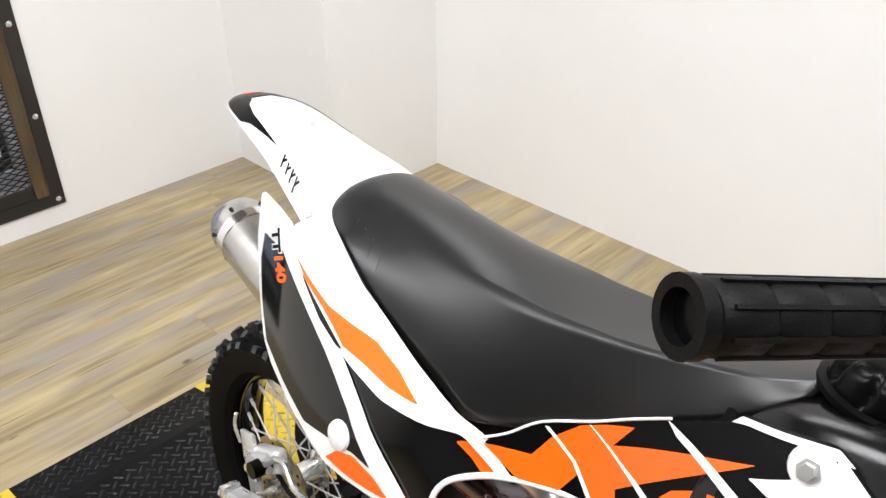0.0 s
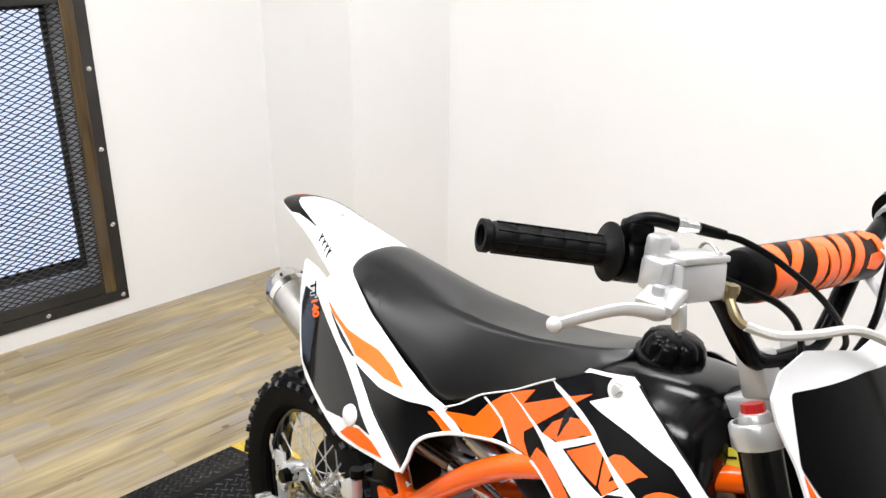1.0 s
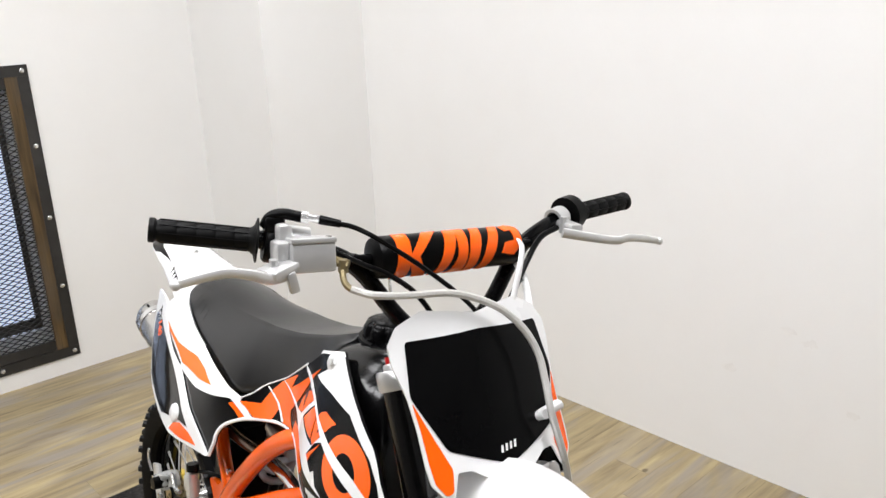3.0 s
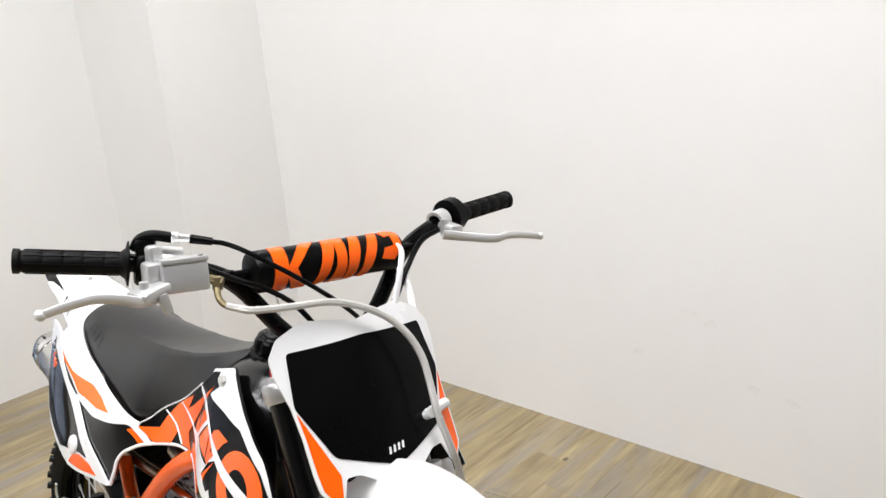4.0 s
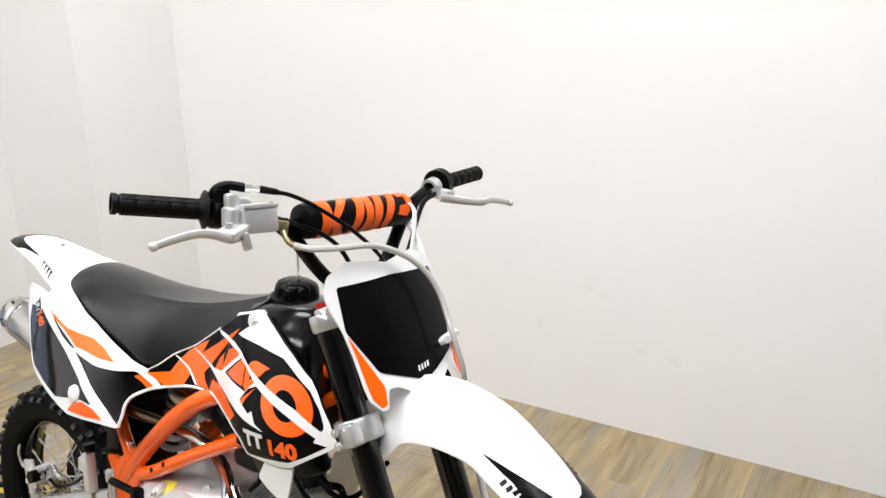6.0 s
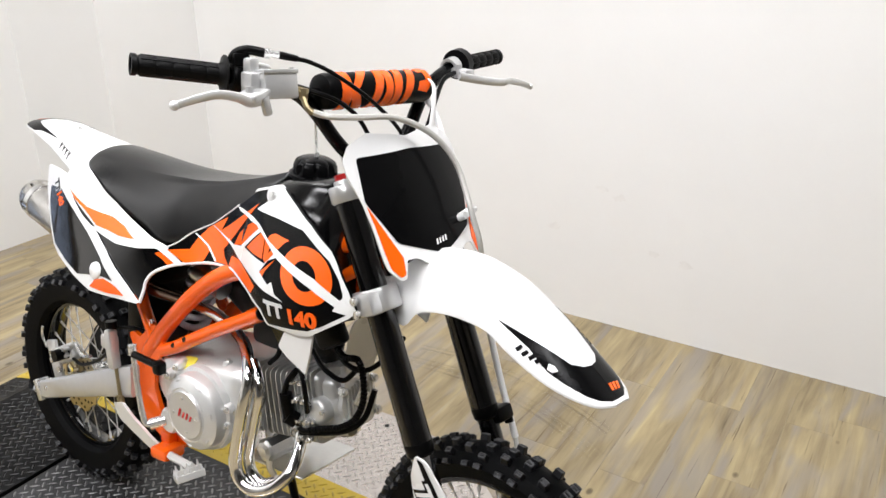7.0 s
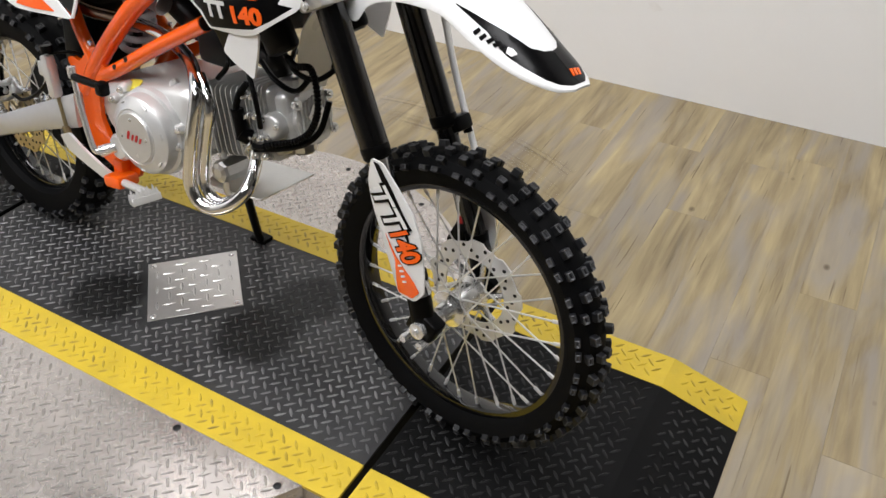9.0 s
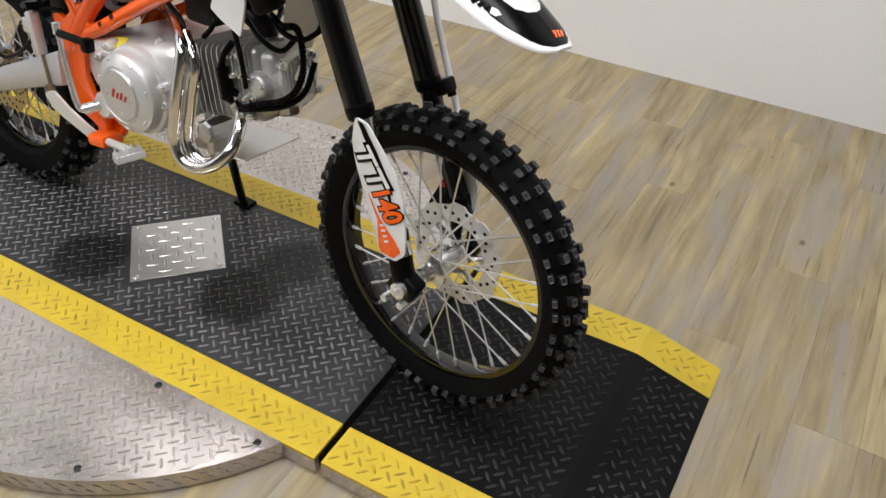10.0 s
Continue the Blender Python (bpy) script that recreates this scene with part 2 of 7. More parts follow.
def wood_material(name, light, dark, vary):
    """Printed oak plank: long grain streaks along the object's x, knots and board-to-board variation."""
    m = bpy.data.materials.new(name)
    m.use_nodes = True
    nt = m.node_tree
    N, Lk = nt.nodes, nt.links
    b = N["Principled BSDF"]
    tc, oi = N.new("ShaderNodeTexCoord"), N.new("ShaderNodeObjectInfo")
    off = N.new("ShaderNodeVectorMath")
    off.operation = "SCALE"
    comb = N.new("ShaderNodeCombineXYZ")
    for k in range(3):
        Lk.new(oi.outputs["Random"], comb.inputs[k])
    Lk.new(comb.outputs[0], off.inputs[0])
    off.inputs[3].default_value = 37.0
    add = N.new("ShaderNodeVectorMath")
    add.operation = "ADD"
    Lk.new(tc.outputs["Object"], add.inputs[0])
    Lk.new(off.outputs[0], add.inputs[1])
    mp = N.new("ShaderNodeMapping")
    mp.inputs["Scale"].default_value = (2.6, 38.0, 38.0)
    Lk.new(add.outputs[0], mp.inputs[0])
    n1 = N.new("ShaderNodeTexNoise")
    n1.inputs["Scale"].default_value, n1.inputs["Detail"].default_value, n1.inputs["Roughness"].default_value = 1.0, 8.0, 0.6
    n1.inputs["Distortion"].default_value = 0.6
    Lk.new(mp.outputs[0], n1.inputs["Vector"])
    mp2 = N.new("ShaderNodeMapping")
    mp2.inputs["Scale"].default_value = (1.9, 8.5, 8.5)
    Lk.new(add.outputs[0], mp2.inputs[0])
    n2 = N.new("ShaderNodeTexNoise")
    n2.inputs["Scale"].default_value, n2.inputs["Detail"].default_value = 1.0, 4.0
    n2.inputs["Distortion"].default_value = 1.2
    Lk.new(mp2.outputs[0], n2.inputs["Vector"])
    ad = N.new("ShaderNodeMath")
    ad.operation = "ADD"
    Lk.new(n1.outputs[0], ad.inputs[0])
    Lk.new(n2.outputs[0], ad.inputs[1])
    mr = N.new("ShaderNodeMapRange")
    mr.inputs[1].default_value, mr.inputs[2].default_value = 0.66, 1.34
    Lk.new(ad.outputs[0], mr.inputs[0])
    mx = N.new("ShaderNodeMix")
    mx.data_type = "RGBA"
    Lk.new(mr.outputs[0], mx.inputs[0])
    mx.inputs[6].default_value, mx.inputs[7].default_value = (*dark, 1), (*light, 1)
    # greyish wash over parts of the board
    mp4 = N.new("ShaderNodeMapping")
    mp4.inputs["Scale"].default_value = (2.2, 11.0, 11.0)
    mp4.inputs["Location"].default_value = (5.0, 3.0, 1.0)
    Lk.new(add.outputs[0], mp4.inputs[0])
    n4 = N.new("ShaderNodeTexNoise")
    n4.inputs["Scale"].default_value, n4.inputs["Detail"].default_value, n4.inputs["Distortion"].default_value = 1.0, 5.0, 0.8
    Lk.new(mp4.outputs[0], n4.inputs["Vector"])
    g4 = N.new("ShaderNodeMapRange")
    g4.inputs[1].default_value, g4.inputs[2].default_value = 0.46, 0.66
    g4.inputs[3].default_value, g4.inputs[4].default_value = 0.0, 0.75
    Lk.new(n4.outputs[0], g4.inputs[0])
    mg = N.new("ShaderNodeMix")
    mg.data_type = "RGBA"
    Lk.new(g4.outputs[0], mg.inputs[0])
    Lk.new(mx.outputs[2], mg.inputs[6])
    gm = (light[0] + dark[0]) * 0.44
    mg.inputs[7].default_value = (gm, gm * 0.90, gm * 0.80, 1)
    # fine dark checks along the grain
    mp5 = N.new("ShaderNodeMapping")
    mp5.inputs["Scale"].default_value = (4.0, 120.0, 120.0)
    Lk.new(add.outputs[0], mp5.inputs[0])
    n5 = N.new("ShaderNodeTexNoise")
    n5.inputs["Scale"].default_value, n5.inputs["Detail"].default_value = 1.0, 2.0
    Lk.new(mp5.outputs[0], n5.inputs["Vector"])
    c5 = N.new("ShaderNodeMapRange")
    c5.inputs[1].default_value, c5.inputs[2].default_value = 0.67, 0.74
    c5.inputs[3].default_value, c5.inputs[4].default_value = 0.0, 0.7
    Lk.new(n5.outputs[0], c5.inputs[0])
    mc5 = N.new("ShaderNodeMix")
    mc5.data_type = "RGBA"
    Lk.new(c5.outputs[0], mc5.inputs[0])
    Lk.new(mg.outputs[2], mc5.inputs[6])
    mc5.inputs[7].default_value = (dark[0] * 0.6, dark[1] * 0.55, dark[2] * 0.5, 1)
    mx = mc5
    # knots
    vo = N.new("ShaderNodeTexVoronoi")
    vo.inputs["Scale"].default_value = 7.0
    mp3 = N.new("ShaderNodeMapping")
    mp3.inputs["Scale"].default_value = (0.6, 1.0, 1.0)
    Lk.new(add.outputs[0], mp3.inputs[0])
    Lk.new(mp3.outputs[0], vo.inputs["Vector"])
    kn = N.new("ShaderNodeMapRange")
    kn.inputs[1].default_value, kn.inputs[2].default_value = 0.035, 0.075
    kn.inputs[3].default_value, kn.inputs[4].default_value = 0.8, 0.0
    Lk.new(vo.outputs["Distance"], kn.inputs[0])
    mk = N.new("ShaderNodeMix")
    mk.data_type = "RGBA"
    Lk.new(kn.outputs[0], mk.inputs[0])
    Lk.new(mx.outputs[2], mk.inputs[6])
    mk.inputs[7].default_value = (dark[0] * 0.45, dark[1] * 0.42, dark[2] * 0.4, 1)
    hs = N.new("ShaderNodeHueSaturation")
    vr = N.new("ShaderNodeMapRange")
    vr.inputs[3].default_value, vr.inputs[4].default_value = 1 - vary, 1 + vary
    Lk.new(oi.outputs["Random"], vr.inputs[0])
    Lk.new(vr.outputs[0], hs.inputs["Value"])
    Lk.new(mk.outputs[2], hs.inputs["Color"])
    Lk.new(hs.outputs[0], b.inputs["Base Color"])
    b.inputs["Roughness"].default_value = 0.5
    b.inputs["Specular IOR Level"].default_value = 0.3
    bp = N.new("ShaderNodeBump")
    bp.inputs["Strength"].default_value, bp.inputs["Distance"].default_value = 0.2, 0.001
    Lk.new(n1.outputs[0], bp.inputs["Height"])
    Lk.new(bp.outputs[0], b.inputs["Normal"])
    return m


OAK = wood_material("oak_plank", (0.458, 0.368, 0.205), (0.172, 0.131, 0.077), 0.06)
FRAMEWOOD = wood_material("rusty_brown_strip", (0.15, 0.095, 0.04), (0.018, 0.013, 0.009), 0.1)


def skid_material(r0, hw):
    """Thin rubber streaks that follow a circle of radius r0 round the turntable and fade towards its edges."""
    m = bpy.data.materials.new("rubber_streaks")
    m.use_nodes = True
    nt = m.node_tree
    n, ln = nt.nodes, nt.links.new
    bsdf = n["Principled BSDF"]
    bsdf.inputs["Base Color"].default_value = (0.075, 0.055, 0.030, 1)
    bsdf.inputs["Roughness"].default_value = 0.55

    def math_node(op, a, b):
        k = n.new("ShaderNodeMath")
        k.operation, k.use_clamp = op, op == "SUBTRACT" and a == 1.0
        for sock, v in zip(k.inputs, (a, b)):
            if isinstance(v, (int, float)):
                sock.default_value = v
            else:
                ln(v, sock)
        return k.outputs[0]

    def spread(v, lo, hi):
        k = n.new("ShaderNodeMapRange")
        k.inputs["From Min"].default_value, k.inputs["From Max"].default_value = lo, hi
        ln(v, k.inputs["Value"])
        return k.outputs["Result"]
    geo = n.new("ShaderNodeNewGeometry")
    off = n.new("ShaderNodeVectorMath")
    off.operation = "SUBTRACT"
    off.inputs[1].default_value = (0.615, -0.10, FLOOR)
    ln(geo.outputs["Position"], off.inputs[0])
    far = n.new("ShaderNodeVectorMath")
    far.operation = "LENGTH"
    ln(off.outputs[0], far.inputs[0])
    r = far.outputs["Value"]
    fine = n.new("ShaderNodeTexNoise")
    fine.noise_dimensions = "1D"
    fine.inputs["Scale"].default_value, fine.inputs["Detail"].default_value = 85.0, 2.0
    ln(r, fine.inputs["W"])
    blot = n.new("ShaderNodeTexNoise")
    blot.inputs["Scale"].default_value, blot.inputs["Detail"].default_value = 5.0, 3.0
    ln(geo.outputs["Position"], blot.inputs["Vector"])
    q = math_node("DIVIDE", math_node("SUBTRACT", r, r0), hw)
    fade = math_node("SUBTRACT", 1.0, math_node("MULTIPLY", q, q))
    amount = math_node("MULTIPLY", math_node("MULTIPLY", spread(fine.outputs["Fac"], 0.35, 0.75), spread(blot.outputs["Fac"], 0.35, 0.65)), math_node("MULTIPLY", fade, 0.36))
    clear = n.new("ShaderNodeBsdfTransparent")
    mix = n.new("ShaderNodeMixShader")
    ln(amount, mix.inputs[0])
    ln(clear.outputs[0], mix.inputs[1])
    ln(bsdf.outputs[0], mix.inputs[2])
    ln(mix.outputs[0], n["Material Output"].inputs[0])
    return m


def glow(name, colour, strength):
    m = bpy.data.materials.new(name)
    m.use_nodes = True
    nt = m.node_tree
    nt.nodes.clear()
    e, o = nt.nodes.new("ShaderNodeEmission"), nt.nodes.new("ShaderNodeOutputMaterial")
    e.inputs[0].default_value, e.inputs[1].default_value = (*colour, 1), strength
    nt.links.new(e.outputs[0], o.inputs[0])
    return m


def glass_material():
    m = bpy.data.materials.new("window_glass")
    m.use_nodes = True
    b = m.node_tree.nodes["Principled BSDF"]
    b.inputs["Transmission Weight"].default_value, b.inputs["Roughness"].default_value = 1.0, 0.02
    b.inputs["IOR"].default_value, b.inputs["Base Color"].default_value = 1.45, (0.95, 0.97, 1, 1)
    return m


# ---- building tools ----
def finish(bm, mat, name, smooth=True, sharp=38):
    bmesh.ops.remove_doubles(bm, verts=bm.verts, dist=1e-6)
    bmesh.ops.recalc_face_normals(bm, faces=bm.faces)
    for e in bm.edges:
        if len(e.link_faces) == 2 and e.calc_face_angle(0) > radians(sharp):
            e.smooth = False
    for f in bm.faces:
        f.smooth = smooth
    me = bpy.data.meshes.new(name)
    bm.to_mesh(me)
    bm.free()
    me.materials.append(mat)
    return me


def part(name, bm, mat, parent=None, label="", smooth=True, sharp=38):
    ob = new(name, finish(bm, mat, name, smooth, sharp))
    if parent is not None:
        ob.parent = parent
    return tagged(ob, label)


def piece(name, me, parent, m=None, label=""):
    ob = new(name, me)
    ob.parent = parent
    if m is not None:
        ob.matrix_basis = m
    return tagged(ob, label)


def empty(name, m, label, category, group="", kind=""):
    ob = new(name)
    ob.empty_display_size = 0.05
    ob.matrix_world = m
    return tagged(ob, label, category, group, kind)


def smooth_path(pts, n=6):
    """Catmull-Rom through the points."""
    P = [Vector(p) for p in pts]
    P = [P[0] * 2 - P[1]] + P + [P[-1] * 2 - P[-2]]
    out = []
    for i in range(1, len(P) - 2):
        for k in range(n):
            t = k / n
            a, b, c, d = P[i - 1], P[i], P[i + 1], P[i + 2]
            out.append(0.5 * ((2 * b) + (c - a) * t + (2 * a - 5 * b + 4 * c - d) * t * t + (3 * b - a - 3 * c + d) * t ** 3))
    out.append(P[-2])
    return out


def tube(bm, pts, r, seg=12, n=6, cap=True, flat=None):
    """A swept round bar through the points; r a number or a function of 0..1; flat: (width, height) factors."""
    path = smooth_path(pts, n) if n > 1 and len(pts) > 2 else [Vector(p) for p in pts]
    rings, up = [], None
    for i, p in enumerate(path):
        d = (path[min(i + 1, len(path) - 1)] - path[max(i - 1, 0)]).normalized()
        if up is None:
            up = d.orthogonal().normalized() if flat is None else (Vector((0, 1, 0)) - d * d.y).normalized()
        up = (up - d * up.dot(d)).normalized()
        s = d.cross(up)
        rr = r(i / (len(path) - 1)) if callable(r) else r
        fx, fy = flat or (1, 1)
        rings.append([bm.verts.new(p + (up * math.cos(a) * fx + s * math.sin(a) * fy) * rr) for a in (2 * math.pi * k / seg for k in range(seg))])
    for a, b in zip(rings, rings[1:]):
        for k in range(seg):
            bm.faces.new((a[k], a[(k + 1) % seg], b[(k + 1) % seg], b[k]))
    if cap:
        bm.faces.new(rings[0][::-1])
        bm.faces.new(rings[-1])
    return bm


def lathe(bm, prof, m=Matrix(), seg=32, closed=False):
    """Turns (radius, height) pairs about the z of m."""
    rings = []
    for r, h in prof:
        if r < 1e-6:
            rings.append([bm.verts.new(m @ Vector((0, 0, h)))])
        else:
            rings.append([bm.verts.new(m @ Vector((r * math.cos(a), r * math.sin(a), h))) for a in (2 * math.pi * k / seg for k in range(seg))])
    pairs = list(zip(rings, rings[1:]))
    if closed:
        pairs.append((rings[-1], rings[0]))
    for a, b in pairs:
        for k in range(seg):
            k2 = (k + 1) % seg
            if len(a) == 1 and len(b) == 1:
                continue
            if len(a) == 1:
                bm.faces.new((a[0], b[k2], b[k]))
            elif len(b) == 1:
                bm.faces.new((a[k], a[k2], b[0]))
            else:
                bm.faces.new((a[k], a[k2], b[k2], b[k]))
    return bm


def box(bm, size, m=Matrix(), bevel=0.0, seg=2, taper=1.0):
    vs = []
    for z in (-0.5, 0.5):
        k = taper if z > 0 else 1.0
        for x, y in ((-0.5, -0.5), (0.5, -0.5), (0.5, 0.5), (-0.5, 0.5)):
            vs.append(bm.verts.new(m @ Vector((x * size[0] * k, y * size[1] * k, z * size[2]))))
    fs = [bm.faces.new([vs[i] for i in q]) for q in ((3, 2, 1, 0), (4, 5, 6, 7), (0, 1, 5, 4), (1, 2, 6, 5), (2, 3, 7, 6), (3, 0, 4, 7))]
    if bevel:
        es = list({e for f in fs for e in f.edges})
        bmesh.ops.bevel(bm, geom=es, offset=bevel, segments=seg, profile=0.5, affect="EDGES")
    return bm


def aim(p, d, roll=0.0):
    """A frame at p whose z points along d."""
    return Matrix.Translation(p) @ Vector(d).to_track_quat("Z", "Y").to_matrix().to_4x4() @ Matrix.Rotation(roll, 4, "Z")


def rod(bm, a, b, r, seg=12, r2=None):
    a, b = Vector(a), Vector(b)
    h = (b - a).length
    return lathe(bm, [(0, 0), (r, 0), (r2 or r, h), (0, h)], aim(a, b - a), seg)


def bolt_mesh(bm, p, d, r=0.006, h=0.005):
    lathe(bm, [(0, 0), (r * 1.5, 0), (r * 1.5, h * 0.3), (r, h * 0.35), (r * 0.95, h), (0, h)], aim(p, d), 6)
    return bm


def fill2d(outline, grid=0.03, holes=()):
    """Triangles over a flat outline, with inner points on a grid: points, faces and the ring of the border."""
    def dense(o):
        res = []
        for a, b in zip(o, list(o[1:]) + [o[0]]):
            k = max(1, int(math.dist(a, b) / grid))
            res += [(a[0] + (b[0] - a[0]) * j / k, a[1] + (b[1] - a[1]) * j / k) for j in range(k)]
        return res

    def inside(p, o):
        c = False
        for a, b in zip(o, list(o[1:]) + [o[0]]):
            if (a[1] > p[1]) != (b[1] > p[1]) and p[0] < (b[0] - a[0]) * (p[1] - a[1]) / (b[1] - a[1]) + a[0]:
                c = not c
        return c
    loop = dense(list(outline))
    xs, ys = [p[0] for p in loop], [p[1] for p in loop]
    pts = list(loop)
    x = min(xs) + grid * 0.5
    while x < max(xs):
        y = min(ys) + grid * 0.5
        while y < max(ys):
            if inside((x, y), loop) and min(math.dist((x, y), q) for q in loop) > grid * 0.45:
                pts.append((x, y))
            y += grid
        x += grid
    n = len(loop)
    edges = [(i, (i + 1) % n) for i in range(n)]
    res = geometry.delaunay_2d_cdt([Vector(p) for p in pts], edges, [], 1, 1e-6)
    return [tuple(v) for v in res[0]], res[2], [e for e in res[1]]


def sheet(bm, outline, place, thick, grid=0.03):
    """A thin shell: place(u, v, depth) gives the point; depth runs from 0 (outer skin) to thick (inner skin)."""
    pts, tris, _ = fill2d(outline, grid)
    top = [bm.verts.new(place(u, v, 0.0)) for u, v in pts]
    low = [bm.verts.new(place(u, v, thick)) for u, v in pts]
    count = {}
    for t in tris:
        bm.faces.new([top[i] for i in t])
        bm.faces.new([low[i] for i in reversed(t)])
        for a, b in zip(t, (*t[1:], t[0])):
            count[(a, b)] = count.get((a, b), 0) + 1
    for a, b in count:
        if (b, a) not in count:
            bm.faces.new((top[b], top[a], low[a], low[b]))
    return bm


def round_outline(pts, r=0.012, n=4):
    """Rounds the corners of an outline."""
    out = []
    for i, p in enumerate(pts):
        p, a, b = Vector(p), Vector(pts[i - 1]), Vector(pts[(i + 1) % len(pts)])
        d1, d2 = (a - p), (b - p)
        k = min(r, d1.length * 0.45, d2.length * 0.45)
        s, e = p + d1.normalized() * k, p + d2.normalized() * k
        for j in range(n + 1):
            t = j / n
            q = s * (1 - t) ** 2 + p * 2 * t * (1 - t) + e * t * t
            out.append((q.x, q.y))
    return out


def letters(text, size, place, thick=0.0008, shear=0.0, bold=0.018):
    """Raised letters: place(u, v, depth) maps the flat text onto its surface."""
    cu = bpy.data.curves.new("letters", "FONT")
    cu.body, cu.size, cu.shear, cu.extrude, cu.resolution_u = text, size, shear, 0.0, 3
    cu.offset = size * bold
    ob = new("letters", cu)
    dg = bpy.context.evaluated_depsgraph_get()
    me = bpy.data.meshes.new_from_object(ob.evaluated_get(dg))
    bpy.data.objects.remove(ob)
    bm = bmesh.new()
    bm.from_mesh(me)
    bpy.data.meshes.remove(me)
    bmesh.ops.triangulate(bm, faces=bm.faces)
    bmesh.ops.subdivide_edges(bm, edges=[e for e in bm.edges if e.calc_length() > size * 0.5], cuts=1)
    ret = bmesh.ops.extrude_face_region(bm, geom=list(bm.faces))
    raised = {v for v in ret["geom"] if isinstance(v, bmesh.types.BMVert)}
    for v in bm.verts:
        v.co = place(v.co.x, v.co.y, 0.0 if v in raised else thick)
    return bm


# ---- room ----
WX, NY, BY, CX = -1.57, 1.42, 0.945, -1.0   # west wall, north wall, faces of the boxed-in corner
EX, SY = 6.5, -6.5                          # unseen east and south walls
WY0, WY1, WZ0, WZ1 = -0.78, 0.20, 0.105, 1.12   # window opening
T = 0.18


def wall(name, x0, x1, y0, y1, z0=FLOOR, z1=CEIL, m=WALLM, label="plain white painted wall"):
    bm = bmesh.new()
    box(bm, (x1 - x0, y1 - y0, z1 - z0), pose((x0 + x1) / 2, (y0 + y1) / 2, (z0 + z1) / 2))
    return tagged(part(name, bm, m, None, label, smooth=False), kind="structure", category="wall")


def west_wall():
    bm = bmesh.new()
    for y0, y1, z0, z1 in ((SY, WY0, FLOOR, CEIL), (WY1, BY, FLOOR, CEIL), (WY0, WY1, FLOOR, WZ0), (WY0, WY1, WZ1, CEIL)):
        box(bm, (T, y1 - y0, z1 - z0), pose(WX - T / 2, (y0 + y1) / 2, (z0 + z1) / 2))
    return tagged(part("wall_west", bm, WALLM, None, "white painted wall with a caged window opening", smooth=False), kind="structure", category="wall")


west_wall()
wall("wall_corner_box", WX - T, CX, BY, NY + T, label="white boxed-in corner of the wall")
north = wall("wall_north", CX, EX, NY, NY + T, label="plain white painted wall with faint scuffs")
rng_w = random.Random(9)
for x, z in ((0.851, 0.447), (0.914, 0.424), (0.686, 0.281), (1.039, 0.254), (1.147, 0.234)):
    bm = bmesh.new()
    n_ = 14
    ring = [(x + 0.028 * math.cos(a) * rng_w.uniform(0.4, 1.2), z + 0.012 * math.sin(a) * rng_w.uniform(0.5, 1.6)) for a in (2 * math.pi * k / n_ for k in range(n_))]
    bm.faces.new([bm.verts.new((u, NY - 0.0008, v)) for u, v in ring])
    part("scuff", bm, SCUFF, north, "faint grey scuff", smooth=False)
wall("wall_east", EX, EX + T, SY, NY + T, m=FARWALL, label="unseen plain grey wall, toned for reflections")
wall("wall_south", WX - T, EX + T, SY - T, SY, m=FARWALL, label="unseen plain grey wall, toned for reflections")
wall("ceiling", WX - T, EX + T, SY - T, NY + T, CEIL, CEIL + 0.1, CEILM, "unseen ceiling, darkened for reflections")
for lx, ly in LAMPS:
    fx = empty("ceiling_light", pose(lx, ly, CEIL), "white rectangular ceiling light panel, out of view", "ceiling light", "ceiling lights")
    bm = bmesh.new()
    for sx, sy, px, py in ((1.24, 0.035, 0, 0.305), (1.24, 0.035, 0, -0.305), (0.035, 0.575, 0.60, 0), (0.035, 0.575, -0.60, 0)):
        box(bm, (sx, sy, 0.05), pose(px, py, -0.025), 0.004)
    part("light_frame", bm, WHITE, fx)
    bm = bmesh.new()
    box(bm, (1.165, 0.575, 0.006), pose(0, 0, -0.008))
    part("diffuser", bm, glow("lit_diffuser", (1.0, 0.96, 0.9), 4.0), fx)


